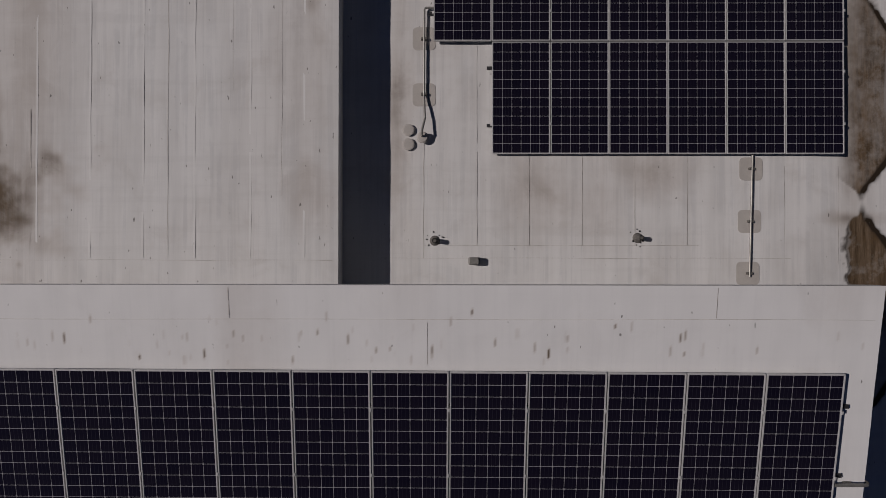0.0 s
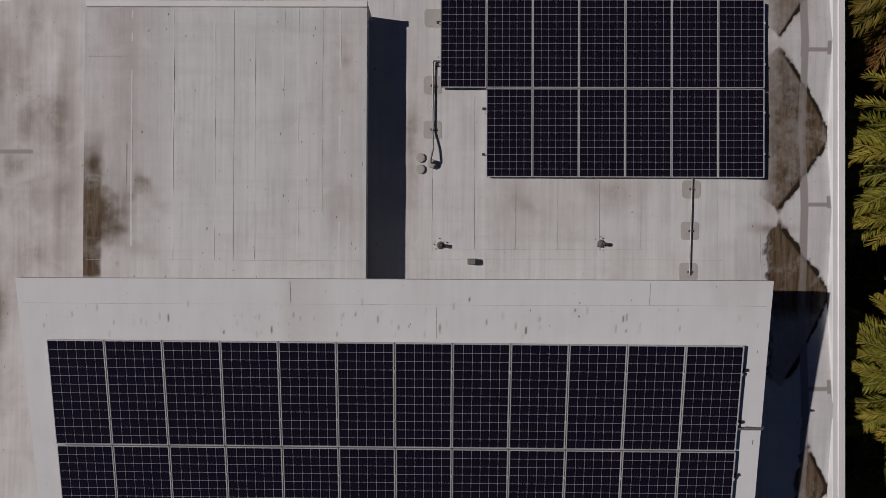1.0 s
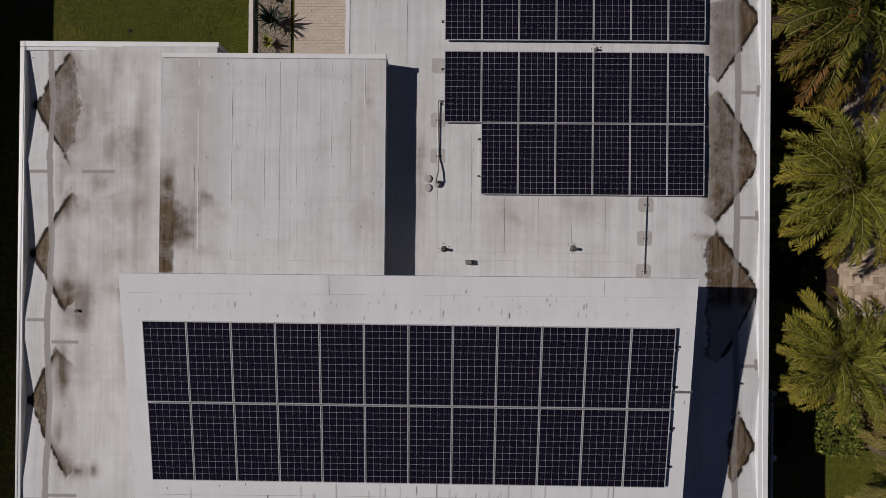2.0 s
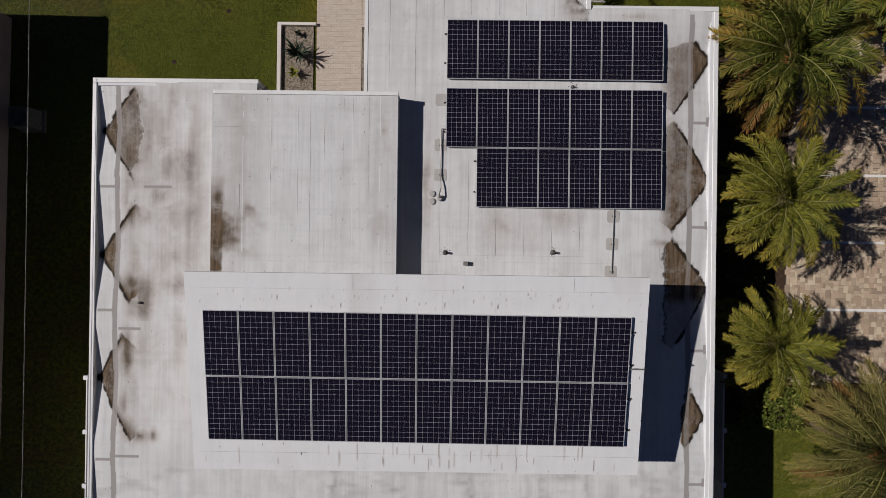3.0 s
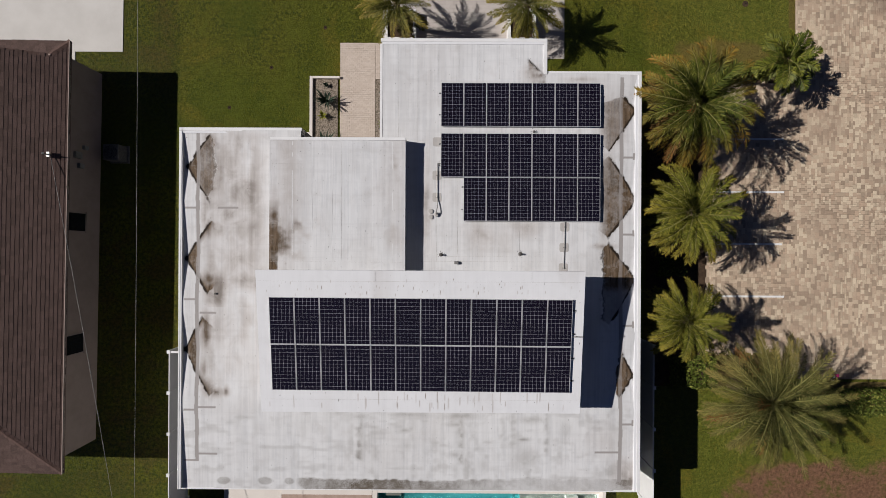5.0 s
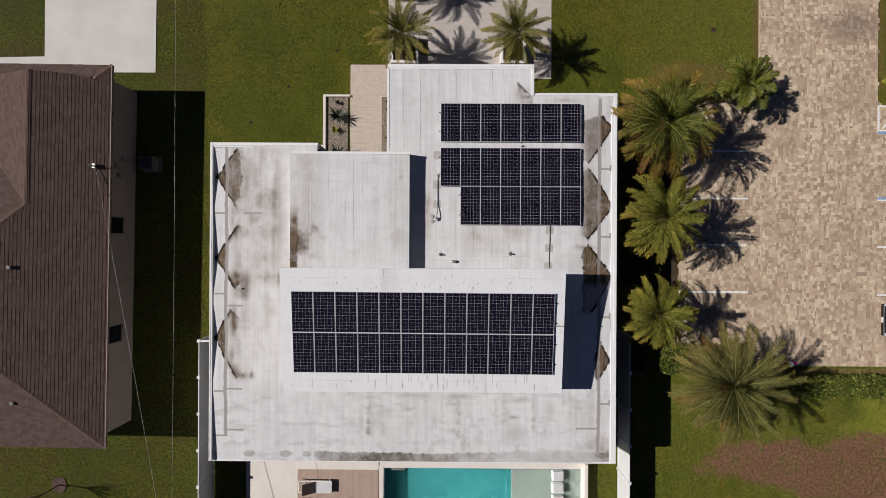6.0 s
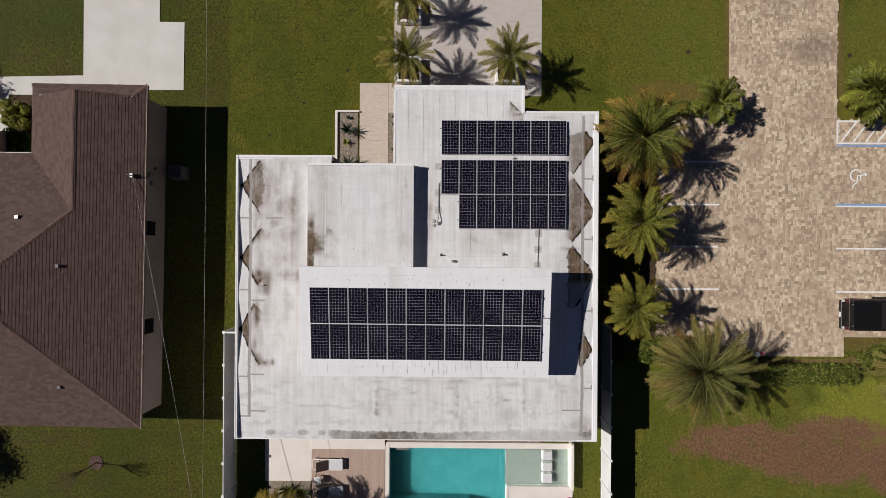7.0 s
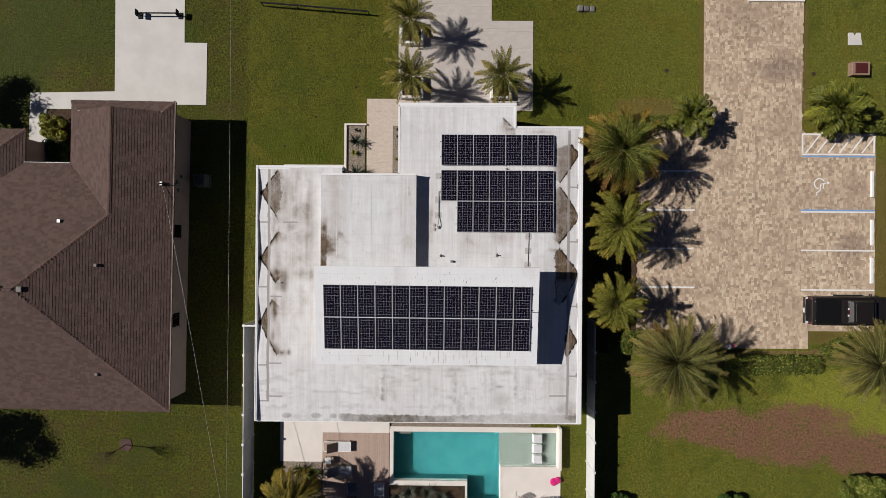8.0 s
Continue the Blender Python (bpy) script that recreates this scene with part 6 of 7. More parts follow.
for i, (a, b, z) in enumerate(((-12.36, -12.08, 0.09), (-12.076, -11.80, 0.13), (-11.796, -11.55, 0.17))):
    plate(f"patio_step_{i + 1}", rect(-8.045, -3.33, a, b), z, CREAM, "cream strip at the head of the deck", "patio")
plate("patio_strip", rect(-8.045, 9.0, -11.545, -10.3), 0.04, CREAM, "cream paving along the house", "patio")
plate("gravel_strip", rect(-3.2, 6.65, -11.88, -11.55), 0.055, GRAVEL, "gravel drain strip beside the pool", "gravel")
plate("pool_deck", rect(4.62, 8.72, -17.6, -14.82), 0.06, CREAM, "cream pool deck with toys on it", "patio")
plate("pool_bed", rect(-3.3, 2.0, -17.6, -16.05), 0.05, MULCH, "dark planted bed at the pool", "planting bed")
plate("terrace_bed", rect(-10.9, -8.1, -17.6, -14.47), 0.04, GRAVEL, "gravel bed at the patio edge", "planting bed")
for i, (x0, x1, y0, y1) in enumerate([(-3.3, -3.04, -16.04, -11.89), (-3.035, 8.49, -12.25, -11.89), (4.45, 8.72, -14.815, -14.665), (-3.035, 2.17, -16.04, -15.7), (2.02, 2.17, -17.6, -16.045), (4.45, 4.615, -17.6, -14.82)]):
    setting(f"pool_coping_{i + 1}", boxed(x0, x1, y0, y1, -0.3, 0.08, bevel=0.008), CREAM, "cream stone pool coping", "coping")
setting("pool_basin", slab([(-3.2, -17.6), (9.0, -17.6), (9.0, -12.0), (-3.2, -12.0)], -1.25, -1.05), TEAL, "teal plastered pool floor", "pool")
for i, (x0, x1, y0, y1) in enumerate([(-3.3, -3.02, -17.6, -12.0), (-3.02, 9.0, -12.26, -12.0), (-3.02, 2.2, -17.6, -15.7), (4.43, 9.0, -17.6, -14.66), (2.2, 4.43, -17.6, -17.2)]):
    setting(f"pool_wall_{i + 1}", boxed(x0, x1, y0, y1, -1.06, -0.31), TEAL, "teal plastered pool wall", "pool")
setting("sun_shelf", boxed(4.46, 8.5, -14.655, -12.265, -1.04, -0.30), PALE_TILE, "pale shallow sun shelf in the pool", "pool")
setting("pool_step", boxed(4.2, 4.455, -14.65, -12.27, -1.04, -0.62), TEAL, "submerged pool step", "pool")
setting("terrace_wall", boxed(8.495, 8.67, -14.66, -11.75, -0.3, 0.62, bevel=0.01), CREAM, "low cream wall at the end of the pool", "wall")
water = setting("water", slab([(-3.03, -15.69), (2.19, -15.69), (2.19, -17.19), (4.44, -17.19), (4.44, -14.65), (8.49, -14.65), (8.49, -12.265), (-3.03, -12.265)], -0.06, -0.02), WATER, "clear turquoise pool water", "water")
water.visible_shadow = False
for y in (-12.70, -13.42, -14.15):
    ob = thing("shelf_seat", "low white square seat standing in the shallow water", "seat", (7.1, y, -0.3), 0, "shelf seats")
    part("block", boxed(-0.32, 0.32, -0.27, 0.27, 0, 0.36, bevel=0.02), WHITE_PAINT, ob)
    part("pad", boxed(-0.29, 0.29, -0.24, 0.24, 0.36, 0.39, bevel=0.01), PALE_FABRIC, ob)
setting("pool_spout", boxed(-2.6, -1.8, -12.42, -12.27, -0.25, 0.02, bevel=0.01), PALE_TILE, "pale stone spout at the pool edge", "spout")
deck = thing("deck", "brown composite deck of narrow boards", "deck", kind="structure")
part("base", boxed(-8.03, -3.34, -18.4, -12.37, -0.1, 0.03), JOINT_SAND, deck)
n = 34
for i in range(n):
    x = -8.03 + 4.69 * i / n
    part("board", boxed(x + 0.0015, x + 4.69 / n - 0.0015, -18.4, -12.37, 0.032, 0.07), DECKING, deck)


TAUPE_SLING = plain("dark_taupe_sling", (0.115, 0.082, 0.072), (0.145, 0.105, 0.092), 8.0, 0.85, 0.0, 140.0, 0.3)
SILVER_SLING = plain("silver_grey_sling", (0.24, 0.25, 0.29), (0.34, 0.35, 0.40), 3.0, 0.45, 0.0, 90.0, 0.2)


def lounger(x, y, turn, sling, back, label, frame_paint):
    """A sling lounger: a tube frame, the stretched seat, and a back that is folded up."""
    ob = thing("sun_lounger", label, "sun lounger", (x, y, 0.07), turn, "deck furniture")
    for py in (-0.33, 0.33):
        part("side_rail", boxed(-0.95, 0.95, py - 0.03, py + 0.03, 0.26, 0.31, bevel=0.012), frame_paint, ob)
    for px in (-0.935, 0.05, 0.935):
        part("crossbar", boxed(px - 0.025, px + 0.025, -0.30, 0.30, 0.262, 0.305, bevel=0.01), frame_paint, ob)
    for px in (-0.8, 0.8):
        for py in (-0.33, 0.33):
            part("leg", boxed(px - 0.025, px + 0.025, py - 0.025, py + 0.025, 0, 0.262, bevel=0.008), frame_paint, ob)
    part("seat", boxed(0.075, 0.905, -0.298, 0.298, 0.285, 0.303, bevel=0.006), sling, ob)
    b = part("backrest", boxed(-0.78, 0.0, -0.32, 0.32, 0, 0.035, bevel=0.012), back, ob)
    b.matrix_basis = pose(0.02, 0, 0.31, 0, 33, 0)
    for py in (-0.24, 0.24):
        part("prop", rod(bmesh.new(), [(-0.62, py, 0.28), (-0.42, py, 0.57)], 0.014, 6), frame_paint, ob)


lounger(-6.95, -13.25, 0, PALE_FABRIC, TAUPE_SLING, "white-framed sun lounger with a dark raised back", WHITE_PAINT)
lounger(-6.9, -14.95, 0, SILVER_SLING, GREY_FABRIC, "silver-grey sun lounger in the palm shade", STEEL)
lounger(-5.9, -16.7, 90, GREY_FABRIC, TAUPE_SLING, "dark sun lounger standing crosswise on the deck", STEEL)
lounger(-4.0, -16.7, 90, SILVER_SLING, GREY_FABRIC, "pale sun lounger at the edge of the deck", WHITE_PAINT)
side = thing("side_table", "small square pale side table", "table", (-7.55, -14.2, 0.07))
part("top", boxed(-0.22, 0.22, -0.22, 0.22, 0.4, 0.44, bevel=0.01), PALE_FABRIC, side)
for px in (-0.18, 0.18):
    for py in (-0.18, 0.18):
        part("leg", boxed(px - 0.02, px + 0.02, py - 0.02, py + 0.02, 0, 0.4), TAN_WOOD, side)


def float_toy(x, y):
    ob = thing("pool_float", "bright pink inflatable float lying on the pool deck", "pool toy", (x, y, 0.06), 25)
    for name, dx, r in (("lobe", -0.13, 0.26), ("lobe", 0.17, 0.22)):
        part(name, rod(bmesh.new(), [(dx, 0, 0), (dx, 0, 0.05), (dx, 0, 0.13), (dx, 0, 0.20), (dx, 0, 0.23)], [r * 0.8, r, r * 1.02, r * 0.8, r * 0.3], 18), PINK, ob)
    part("valve", rod(bmesh.new(), [(-0.13, 0, 0.22), (-0.13, 0, 0.25)], 0.02, 8), PALE_FABRIC, ob)


float_toy(8.35, -15.6)


STRIPE = plain("faded_tan_stripe", (0.42, 0.31, 0.26), (0.48, 0.36, 0.31), 6.0, 0.9, 0.0, 120.0, 0.3)


def folding_chair(x, y, turn):
    ob = thing("folding_chair", "striped folding deck chair on the pool deck", "chair", (x, y, 0.06), turn)
    for s in (-0.27, 0.27):
        part("side_rail", rod(bmesh.new(), [(-0.5, s, 0.02), (0.1, s, 0.35), (0.55, s, 0.75)], 0.018, 6), ALU, ob)
        part("leg", rod(bmesh.new(), [(0.5, s, 0.02), (-0.35, s, 0.36)], 0.016, 6), ALU, ob)
    for k in range(7):
        t = k / 6
        b = part("strap", boxed(-0.065, 0.065, -0.26, 0.26, -0.006, 0.006), PALE_FABRIC if k % 2 else STRIPE, ob)
        px = -0.35 + 0.9 * t
        b.matrix_basis = pose(px, 0, 0.36 + max(0, px - 0.05) * 0.8, 0, -38 if px > 0.1 else -6, 0)


folding_chair(5.6, -16.95, 60)
folding_chair(7.3, -17.0, 20)


# ---- the pickup truck ----
def truck():
    ob = thing("pickup_truck", "black crew-cab pickup truck parked on the pavers", "pickup truck", (28.25, -3.4, 0.075))

    def loft(sections, material, name, label=""):
        """Rounded cross-sections along x: (x, half width, bottom, top)."""
        bm = bmesh.new()
        rings = []
        for x, w, b, t in sections:
            r = min(0.10, (t - b) * 0.4)
            prof = [(-w, b), (-w * 1.0, t - r * 1.4), (-w + r * 0.5, t - r * 0.35), (-w + r * 1.6, t), (w - r * 1.6, t), (w - r * 0.5, t - r * 0.35), (w, t - r * 1.4), (w, b)]
            rings.append([bm.verts.new((x, y, z)) for y, z in prof])
        for p, q in zip(rings, rings[1:]):
            for i in range(len(p)):
                j = (i + 1) % len(p)
                bm.faces.new((p[i], p[j], q[j], q[i]))
        bm.faces.new(rings[0]), bm.faces.new(rings[-1][::-1])
        return part(name, bm, material, ob, label)
    body = loft([(-2.75, 0.93, 0.45, 1.08), (-2.6, 0.97, 0.40, 1.12), (-0.8, 0.98, 0.40, 1.12), (1.1, 0.98, 0.40, 1.12), (2.5, 0.95, 0.45, 1.08), (2.85, 0.84, 0.50, 0.98)], BLACK_PAINT, "body", "glossy black bodywork")
    loft([(-0.75, 0.80, 1.05, 1.55), (-0.55, 0.76, 1.05, 1.80), (0.2, 0.76, 1.05, 1.86), (0.75, 0.75, 1.05, 1.82), (1.45, 0.80, 1.05, 1.14)], BLACK_PAINT, "cab", "black cab")
    cover = part("bed_cover", boxed(-2.58, -0.86, -0.80, 0.80, 1.10, 1.145, bevel=0.012), VINYL_BLACK, ob, "matt black tonneau cover")
    for y in (-0.88, 0.88):
        part("bed_rail", boxed(-2.62, -0.8, y - 0.05, y + 0.05, 1.10, 1.15, bevel=0.015), BLACK_PAINT, ob)
    glass = bmesh.new()
    glass.faces.new([glass.verts.new(c) for c in ((0.82, -0.66, 1.80), (0.82, 0.66, 1.80), (1.40, 0.72, 1.20), (1.40, -0.72, 1.20))])
    r = bmesh.ops.extrude_face_region(glass, geom=glass.faces[:])
    for v in [g for g in r["geom"] if isinstance(g, bmesh.types.BMVert)]:
        v.co += Vector((0.02, 0, 0.02))
    part("windscreen", glass, WINDOW_GLASS, ob, "dark windscreen")
    part("rear_window", boxed(-0.74, -0.70, -0.6, 0.6, 1.22, 1.6), WINDOW_GLASS, ob)
    part("sunroof", boxed(-0.46, 0.70, -0.60, 0.60, 1.855, 1.885, bevel=0.008), BLACK_PAINT, ob, "dark panoramic glass roof")
    part("rear_bumper", boxed(-2.98, -2.74, -0.9, 0.9, 0.45, 0.68, bevel=0.04), BLACK_PAINT, ob, "black rear bumper")
    part("tailgate", boxed(-2.78, -2.73, -0.78, 0.78, 0.6, 1.06, bevel=0.01), BLACK_PAINT, ob)
    part("stop_lamp", boxed(-0.80, -0.74, -0.14, 0.14, 1.60, 1.66), RED_PLASTIC, ob)
    part("number_plate", boxed(-3.0, -2.98, -0.16, 0.16, 0.50, 0.64, bevel=0.004), PALE_FABRIC, ob, "pale plate")
    part("bumper_step", boxed(-2.97, -2.78, -0.40, 0.40, 0.682, 0.70, bevel=0.005), BLACK, ob, "black bumper step")
    part("roof_rail", boxed(-0.5, 0.72, -0.70, -0.66, 1.80, 1.90, bevel=0.01), BLACK, ob)
    part("roof_rail", boxed(-0.5, 0.72, 0.66, 0.70, 1.80, 1.90, bevel=0.01), BLACK, ob)
    part("bonnet", boxed(1.55, 2.62, -0.72, 0.72, 1.09, 1.135, bevel=0.02), BLACK_PAINT, ob, "black bonnet")
    part("wiper_cowl", boxed(1.44, 1.54, -0.70, 0.70, 1.10, 1.135, bevel=0.01), STEEL, ob)
    for y in (-0.22, 0.22):
        part("cargo_lamp", boxed(-0.81, -0.74, y - 0.06, y + 0.06, 1.60, 1.66, bevel=0.005), PALE_FABRIC, ob)
        part("tie_down", boxed(-2.66, -2.60, y * 3 - 0.03, y * 3 + 0.03, 1.13, 1.16, bevel=0.005), STEEL, ob)
    for y in (-0.84, 0.84):
        part("bumper_corner", boxed(-2.96, -2.80, y - 0.06, y + 0.10, 0.682, 0.71, bevel=0.01), PALE_FABRIC, ob)
        part("tail_lamp", boxed(-2.80, -2.70, y - 0.08, y + 0.08, 0.72, 1.05, bevel=0.015), RED_PLASTIC, ob, "red tail lamp")
        part("mirror", boxed(0.95, 1.1, y * 1.30 - 0.10, y * 1.30 + 0.10, 1.12, 1.30, bevel=0.03), BLACK_PAINT, ob)
        part("headlamp", boxed(2.70, 2.84, y * 0.88 - 0.1, y * 0.88 + 0.1, 0.72, 0.88, bevel=0.02), PALE_FABRIC, ob)
        part("side_step", boxed(-0.8, 1.2, y * 1.2 - 0.06, y * 1.2 + 0.06, 0.30, 0.36, bevel=0.01), BLACK, ob)
        for x in (-1.75, 1.85):
            w = part("wheel", rod(bmesh.new(), [(x, y - 0.13, 0.38), (x, y - 0.1, 0.38), (x, y + 0.1, 0.38), (x, y + 0.13, 0.38)], [0.34, 0.385, 0.385, 0.34], 20), BLACK, ob, "black tyre")
            part("rim", rod(bmesh.new(), [(x, y - 0.135, 0.38), (x, y + 0.135, 0.38)], 0.24, 16), STEEL, w)


truck()


# ---- small things on the lawns ----
sign = thing("sign_base", "low brick plinth with a dark red top on the lawn", "plinth", (29.3, 13.4, 0))
part("plinth", boxed(-0.62, 0.62, -0.47, 0.47, -0.02, 0.4, bevel=0.02), plain("pinkish_brick", (0.22, 0.145, 0.10), (0.28, 0.19, 0.14), 6.0, 0.9), sign)
part("top", boxed(-0.42, 0.42, -0.34, 0.34, 0.40, 0.45, bevel=0.01), plain("dark_red_metal", (0.06, 0.012, 0.012), (0.08, 0.018, 0.016), 4.0, 0.5), sign, "dark red recessed top")
slab_thing = thing("concrete_pad", "cracked pale concrete pad set in the lawn", "concrete pad", (29.1, 15.6, 0))
part("pad", slab([(-0.42, -0.45), (0.55, -0.45), (0.42, 0.42), (0.15, 0.42), (0.02, 0.2), (-0.1, 0.42), (-0.42, 0.42)], -0.05, 0.05), CONCRETE, slab_thing)
for i, x in enumerate((9.85, 10.3, 10.72)):
    ob = thing("utility_box", "small utility box set in the lawn" if i != 1 else "dark utility box set in the lawn", "utility box", (x, 17.6, 0), 0, "utility boxes")
    part("body", boxed(-0.17, 0.17, -0.2, 0.2, -0.05, 0.22 - 0.06 * i, bevel=0.02), LEAD if i == 1 else STEEL, ob)
    part("lid", boxed(-0.14, 0.14, -0.17, 0.17, 0.221 - 0.06 * i, 0.24 - 0.06 * i, bevel=0.006), LEAD if i == 1 else STEEL, ob)
for x, y in ((16.0, 13.3), (26.3, 13.1), (-8.7, 9.9), (-10.9, 7.8), (-5.9, 12.0)):
    ob = thing("sprinkler_hole", "dark bare spot round a sprinkler head in the lawn", "sprinkler", (x, y, 0), 0, "sprinklers")
    part("soil", rod(bmesh.new(), [(0, 0, -0.02), (0, 0, 0.012)], 0.16 if x > 0 else 0.1, 11), MULCH, ob)
    part("head", rod(bmesh.new(), [(0, 0, 0), (0, 0, 0.05)], 0.03, 8), BLACK, ob)


def play_hoop():
    """A ball hoop on a stand, lying along the driveway."""
    ob = thing("ball_hoop", "two-headed dark stand lying across the driveway", "stand", (-19.8, 16.95, 0.03))
    part("pole", rod(bmesh.new(), [(-1.5, 0.05, 0.4), (1.35, 0.05, 0.4)], 0.05, 8), BLACK, ob)
    for x, s in ((-1.4, 1), (1.45, -1)):
        part("post", rod(bmesh.new(), [(x, 0.05, 0), (x, 0.05, 0.6)], 0.035, 8), BLACK, ob)
        part("board", boxed(x - 0.04, x + 0.04, -0.18, 0.26, 0.3, 0.62, bevel=0.02), BLACK, ob)
        part("foot", boxed(x - 0.14, x + 0.14, -0.2, 0.25, 0, 0.06, bevel=0.01), BLACK, ob)


play_hoop()


def sand_toy(x, y, z):
    """A child's bucket with a scoop lying beside it."""
    ob = thing("sand_toy", "small white bucket with a pink scoop on the paving edge", "toy", (x, y, z))
    part("bucket", rod(bmesh.new(), [(0, 0, 0), (0, 0, 0.12), (0, 0, 0.24)], [0.11, 0.14, 0.17], 14), PALE_FABRIC, ob)
    part("scoop", boxed(0.18, 0.5, -0.05, 0.12, 0.0, 0.07, bevel=0.02), PINK, ob, "pink plastic scoop")


sand_toy(20.35, -6.05, 0.066)


def shadow_rail():
    # black rail and posts added in place of a dark shadow band on the grass
    ob = thing("lawn_barrier", "low black rail on posts standing in for a shadow band on the lawn", "barrier", (0, 0, 0))
    part("rail", rod(bmesh.new(), [(-12.5, 17.75, 0.5), (-5.0, 17.15, 0.5)], 0.06, 8), BLACK, ob)
    for x, y in ((-12.5, 17.75), (-10.0, 17.55), (-7.5, 17.35), (-5.0, 17.15)):
        part("post", rod(bmesh.new(), [(x, y, -0.05), (x, y, 0.5)], 0.04, 8), BLACK, ob)


shadow_rail()
lid = thing("flagpole_base", "white slab lying across the top of the driveway", "slab", (23.6, 18.3, 0.075))
part("slab", boxed(-1.95, 1.95, -0.15, 0.4, 0, 0.1, bevel=0.01), WHITE_PAINT, lid)


# ---- paving pieces ----
def lay_bricks(x0, x1, y0, y1, parent_name, z, w=0.2, h=0.1, material=BRICK, label="sand-coloured bricks in running bond", piece="", piece_material=None):
    """Running bond: the first 300 whole pieces are objects, the rest one mesh."""
    verts, faces = [], []
    parent, whole, count = bpy.data.objects[parent_name], None, 0
    if piece:
        whole = bpy.data.meshes.new(piece)
        bm = boxed(-w / 2 + 0.002, w / 2 - 0.002, -h / 2 + 0.002, h / 2 - 0.002, -0.013, 0, bevel=0.002)
        bm.to_mesh(whole)
        bm.free()
        whole.materials.append(piece_material)
    row = 0
    y = y0
    while y < y1 - 0.02:
        x = x0 - (w / 2 if row % 2 else 0)
        while x < x1 - 0.02:
            a, b, c, d = max(x, x0) + 0.002, min(x + w, x1) - 0.002, y + 0.002, min(y + h, y1) - 0.002
            if b - a > 0.02:
                q = z + random.uniform(-0.002, 0.002)
                if whole and count < 300 and x >= x0 and x + w <= x1 and y + h <= y1:
                    ob = new(piece, whole)
                    ob.parent = parent
                    ob.location = (x + w / 2, y + h / 2, q)
                    count += 1
                    x += w
                    continue
                n = len(verts)
                verts += [(a, c, q), (b, c, q), (b, d, q), (a, d, q), (a, c, q - 0.005), (b, c, q - 0.005), (b, d, q - 0.005), (a, d, q - 0.005)]
                faces += [(n, n + 1, n + 2, n + 3), (n + 4, n + 5, n + 1, n), (n + 5, n + 6, n + 2, n + 1), (n + 6, n + 7, n + 3, n + 2), (n + 7, n + 4, n, n + 3)]
            x += w
        y += h
        row += 1
    ob = mesh_part("bricks", verts, faces, material, parent, label)
    ob["kind"] = "stuff"


ENTRY_STONE = varied("grey_entry_stone", (0.475, 0.43, 0.395), (0.51, 0.465, 0.43), 0.9, 14.0, True, 0.93)
ENTRY_PIECE = varied("grey_entry_stone_piece", (0.475, 0.43, 0.395), (0.51, 0.465, 0.43), 0.9, 14.0, False, 0.93)
BRICK_PIECE = varied("sand_brick_piece", (0.535, 0.45, 0.38), (0.585, 0.50, 0.43), 0.9, 20.0, False, 0.94)


lay_bricks(-5.1, -3.26, 5.3, 11.2, "side_walk", 0.034, piece="brick", piece_material=BRICK_PIECE)
lay_bricks(-3.255, -2.0, 9.3, 11.2, "side_walk_landing", 0.034)
for x0, x1, y0, y1 in ((-2.0, 6.58, 10.4, 16.75), (-2.9, -2.0, 11.2, 16.75), (-1.55, 3.65, 16.75, 26.0)):
    lay_bricks(x0, x1, y0, y1, "entry_path", 0.03, 0.4, 0.2, ENTRY_STONE, "pale grey stone pavers in rows", "paving_stone" if x1 > 6 else "", ENTRY_PIECE)

SIZES = [(2, 2)] * 5 + [(2, 1)] * 2 + [(1, 2)] * 4 + [(2, 3)] * 3 + [(3, 2), (1, 1)]


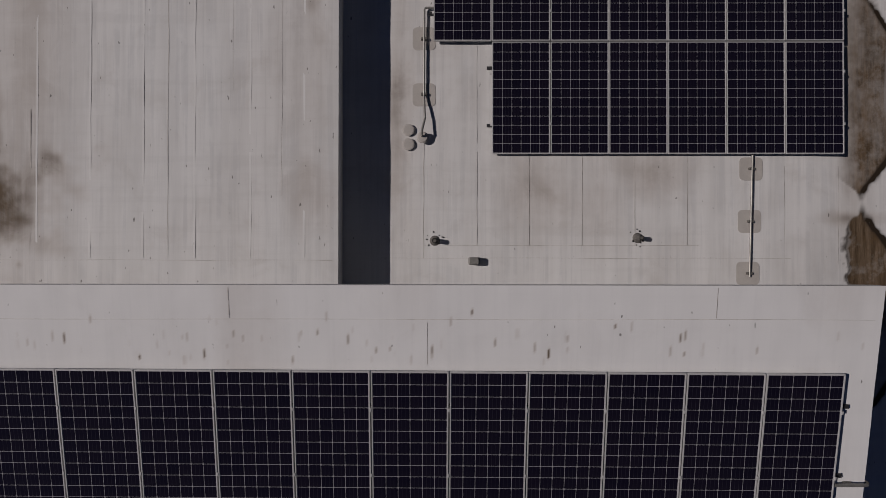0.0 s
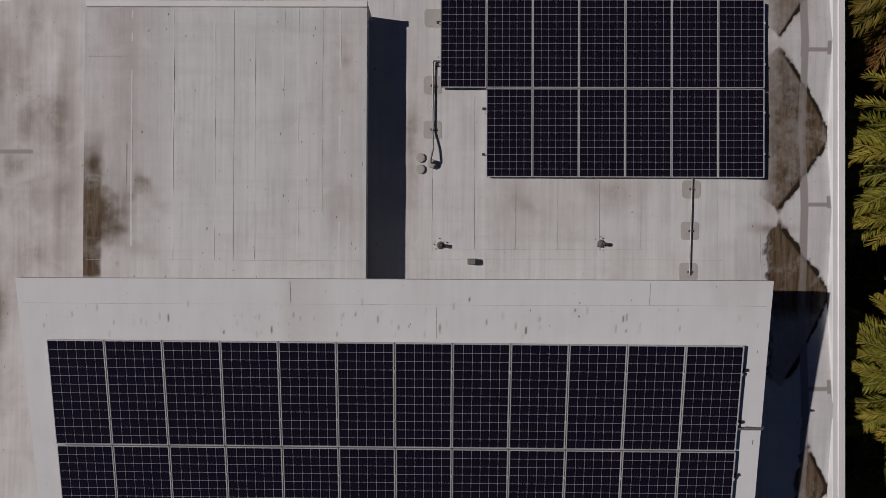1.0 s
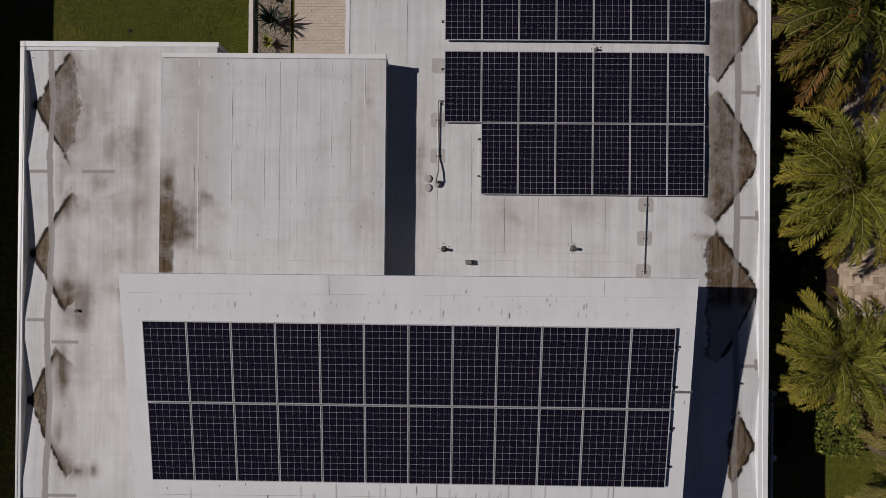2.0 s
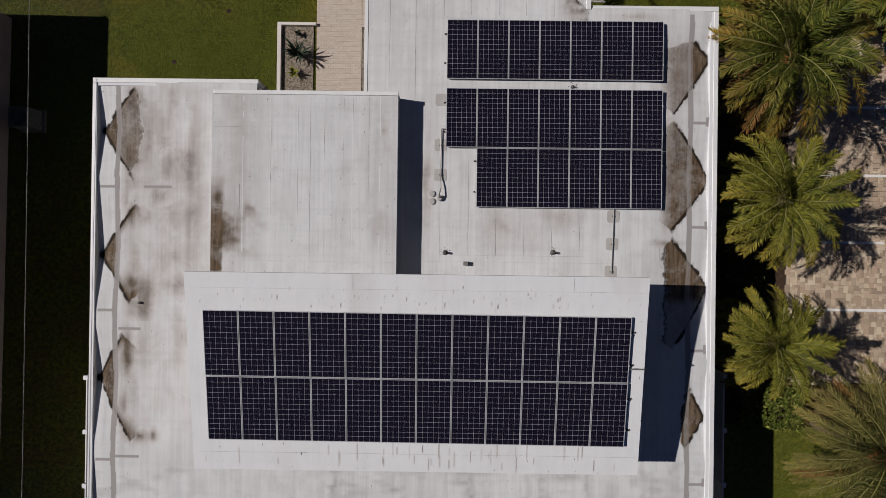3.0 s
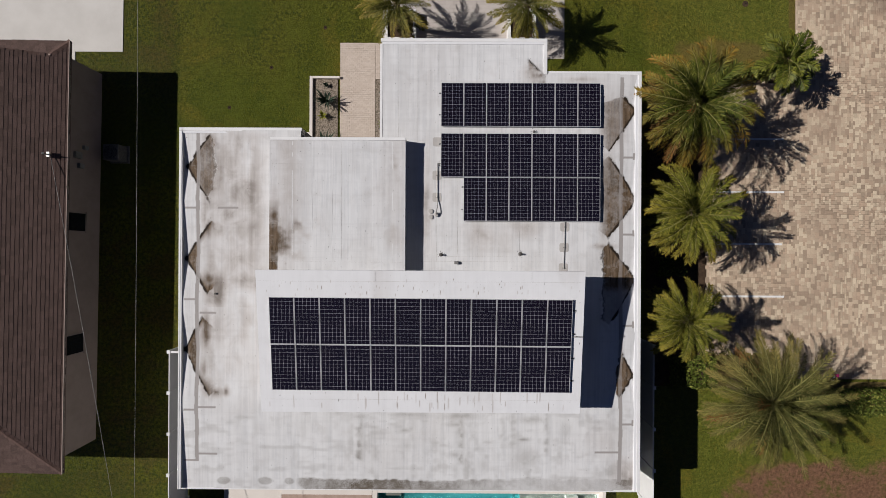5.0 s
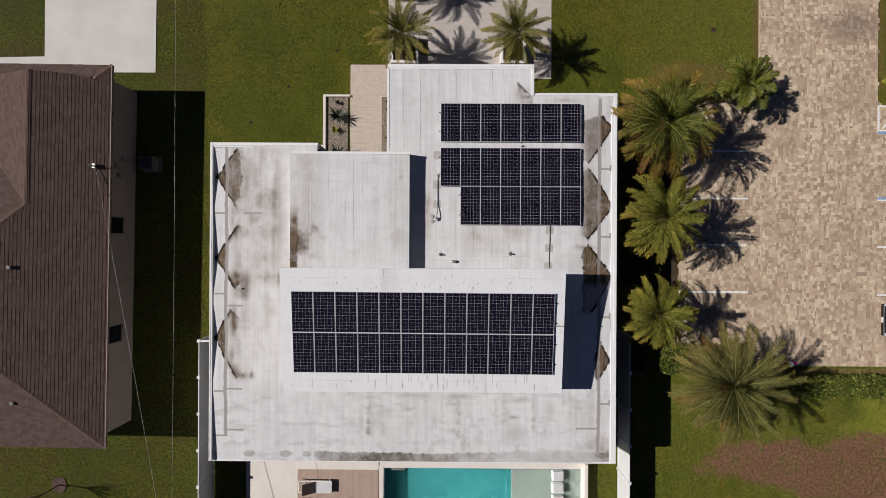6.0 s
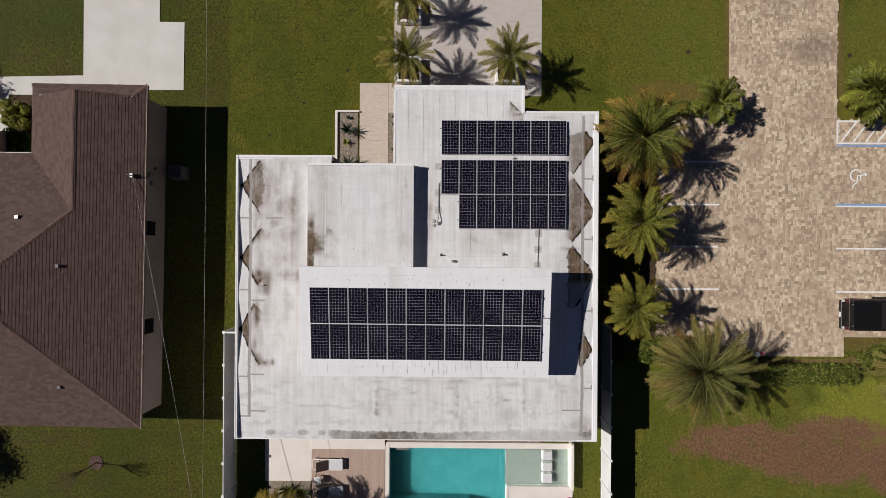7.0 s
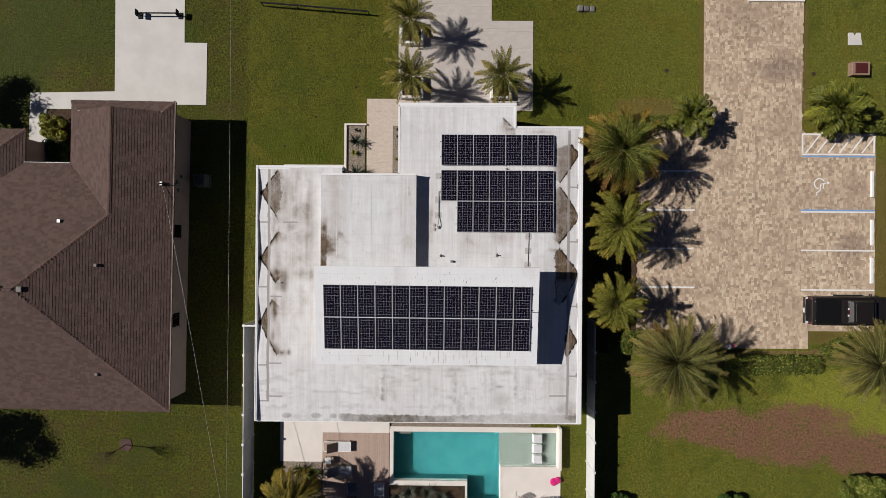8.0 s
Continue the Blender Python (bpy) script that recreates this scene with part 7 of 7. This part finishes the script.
def paver_cells(rng, nx, ny):
    """Fills a grid with squares and oblongs laid at random, so that no joint runs through."""
    taken = np.zeros((nx, ny), bool)
    for j in range(ny):
        for i in range(nx):
            if taken[i, j]:
                continue
            w, h = rng.choice(SIZES)
            h = rng.choice((1, 2, 3)) if j == 0 else h
            while i + w > nx or j + h > ny or taken[i:i + w, j:j + h].any():
                w, h = (w - 1, h) if w >= h else (w, h - 1)
            taken[i:i + w, j:j + h] = True
            yield i, j, w, h


def lay_pavers():
    rng = random.Random(9)
    unit = 0.103
    verts, faces = [], []
    shared = {}
    parent = bpy.data.objects["paving_bed"]
    count = 0
    ox, oy = 13.95, -6.2
    for i, j, w, h in paver_cells(rng, 163, 295):
        x, y, sx, sy_ = ox + i * unit, oy + j * unit, w * unit, h * unit
        lo, hi = (18.6, 25.56) if y > 9.1 else (13.9, 26.0) if y < -4.95 else (13.9, 30.62)
        x, sx = max(x, lo), min(x + sx, hi) - max(x, lo)
        if sx < 0.05:
            continue
        cx, cy = x + sx / 2, y + sy_ / 2
        if not inside(cx, cy, LOT):
            continue
        z = 0.066 + rng.uniform(-0.003, 0.003)
        if 15.2 < cx < 18.4 and 0.9 < cy < 5.8 and count < 300:
            key = (w, h)
            if key not in shared:
                bm = boxed(-sx / 2 + 0.005, sx / 2 - 0.005, -sy_ / 2 + 0.005, sy_ / 2 - 0.005, -0.05, 0, bevel=0.004)
                me = bpy.data.meshes.new("paver")
                bm.to_mesh(me)
                bm.free()
                me.materials.append(PAVER_PIECE)
                shared[key] = me
            ob = new("paver", shared[key])
            ob.parent = parent
            ob.location = (cx, cy, z)
            count += 1
            continue
        g, e, low = 0.003, 0.007, z - 0.004
        n = len(verts)
        verts += [(x + e, y + e, z), (x + sx - e, y + e, z), (x + sx - e, y + sy_ - e, z), (x + e, y + sy_ - e, z),
                  (x + g, y + g, low), (x + sx - g, y + g, low), (x + sx - g, y + sy_ - g, low), (x + g, y + sy_ - g, low)]
        faces += [(n, n + 1, n + 2, n + 3), (n + 4, n + 5, n + 1, n), (n + 5, n + 6, n + 2, n + 1), (n + 6, n + 7, n + 3, n + 2), (n + 7, n + 4, n, n + 3)]
    ob = mesh_part("pavers", verts, faces, PAVER, parent, "tumbled tan and brown pavers of mixed sizes")
    ob["kind"] = "stuff"


lay_pavers()
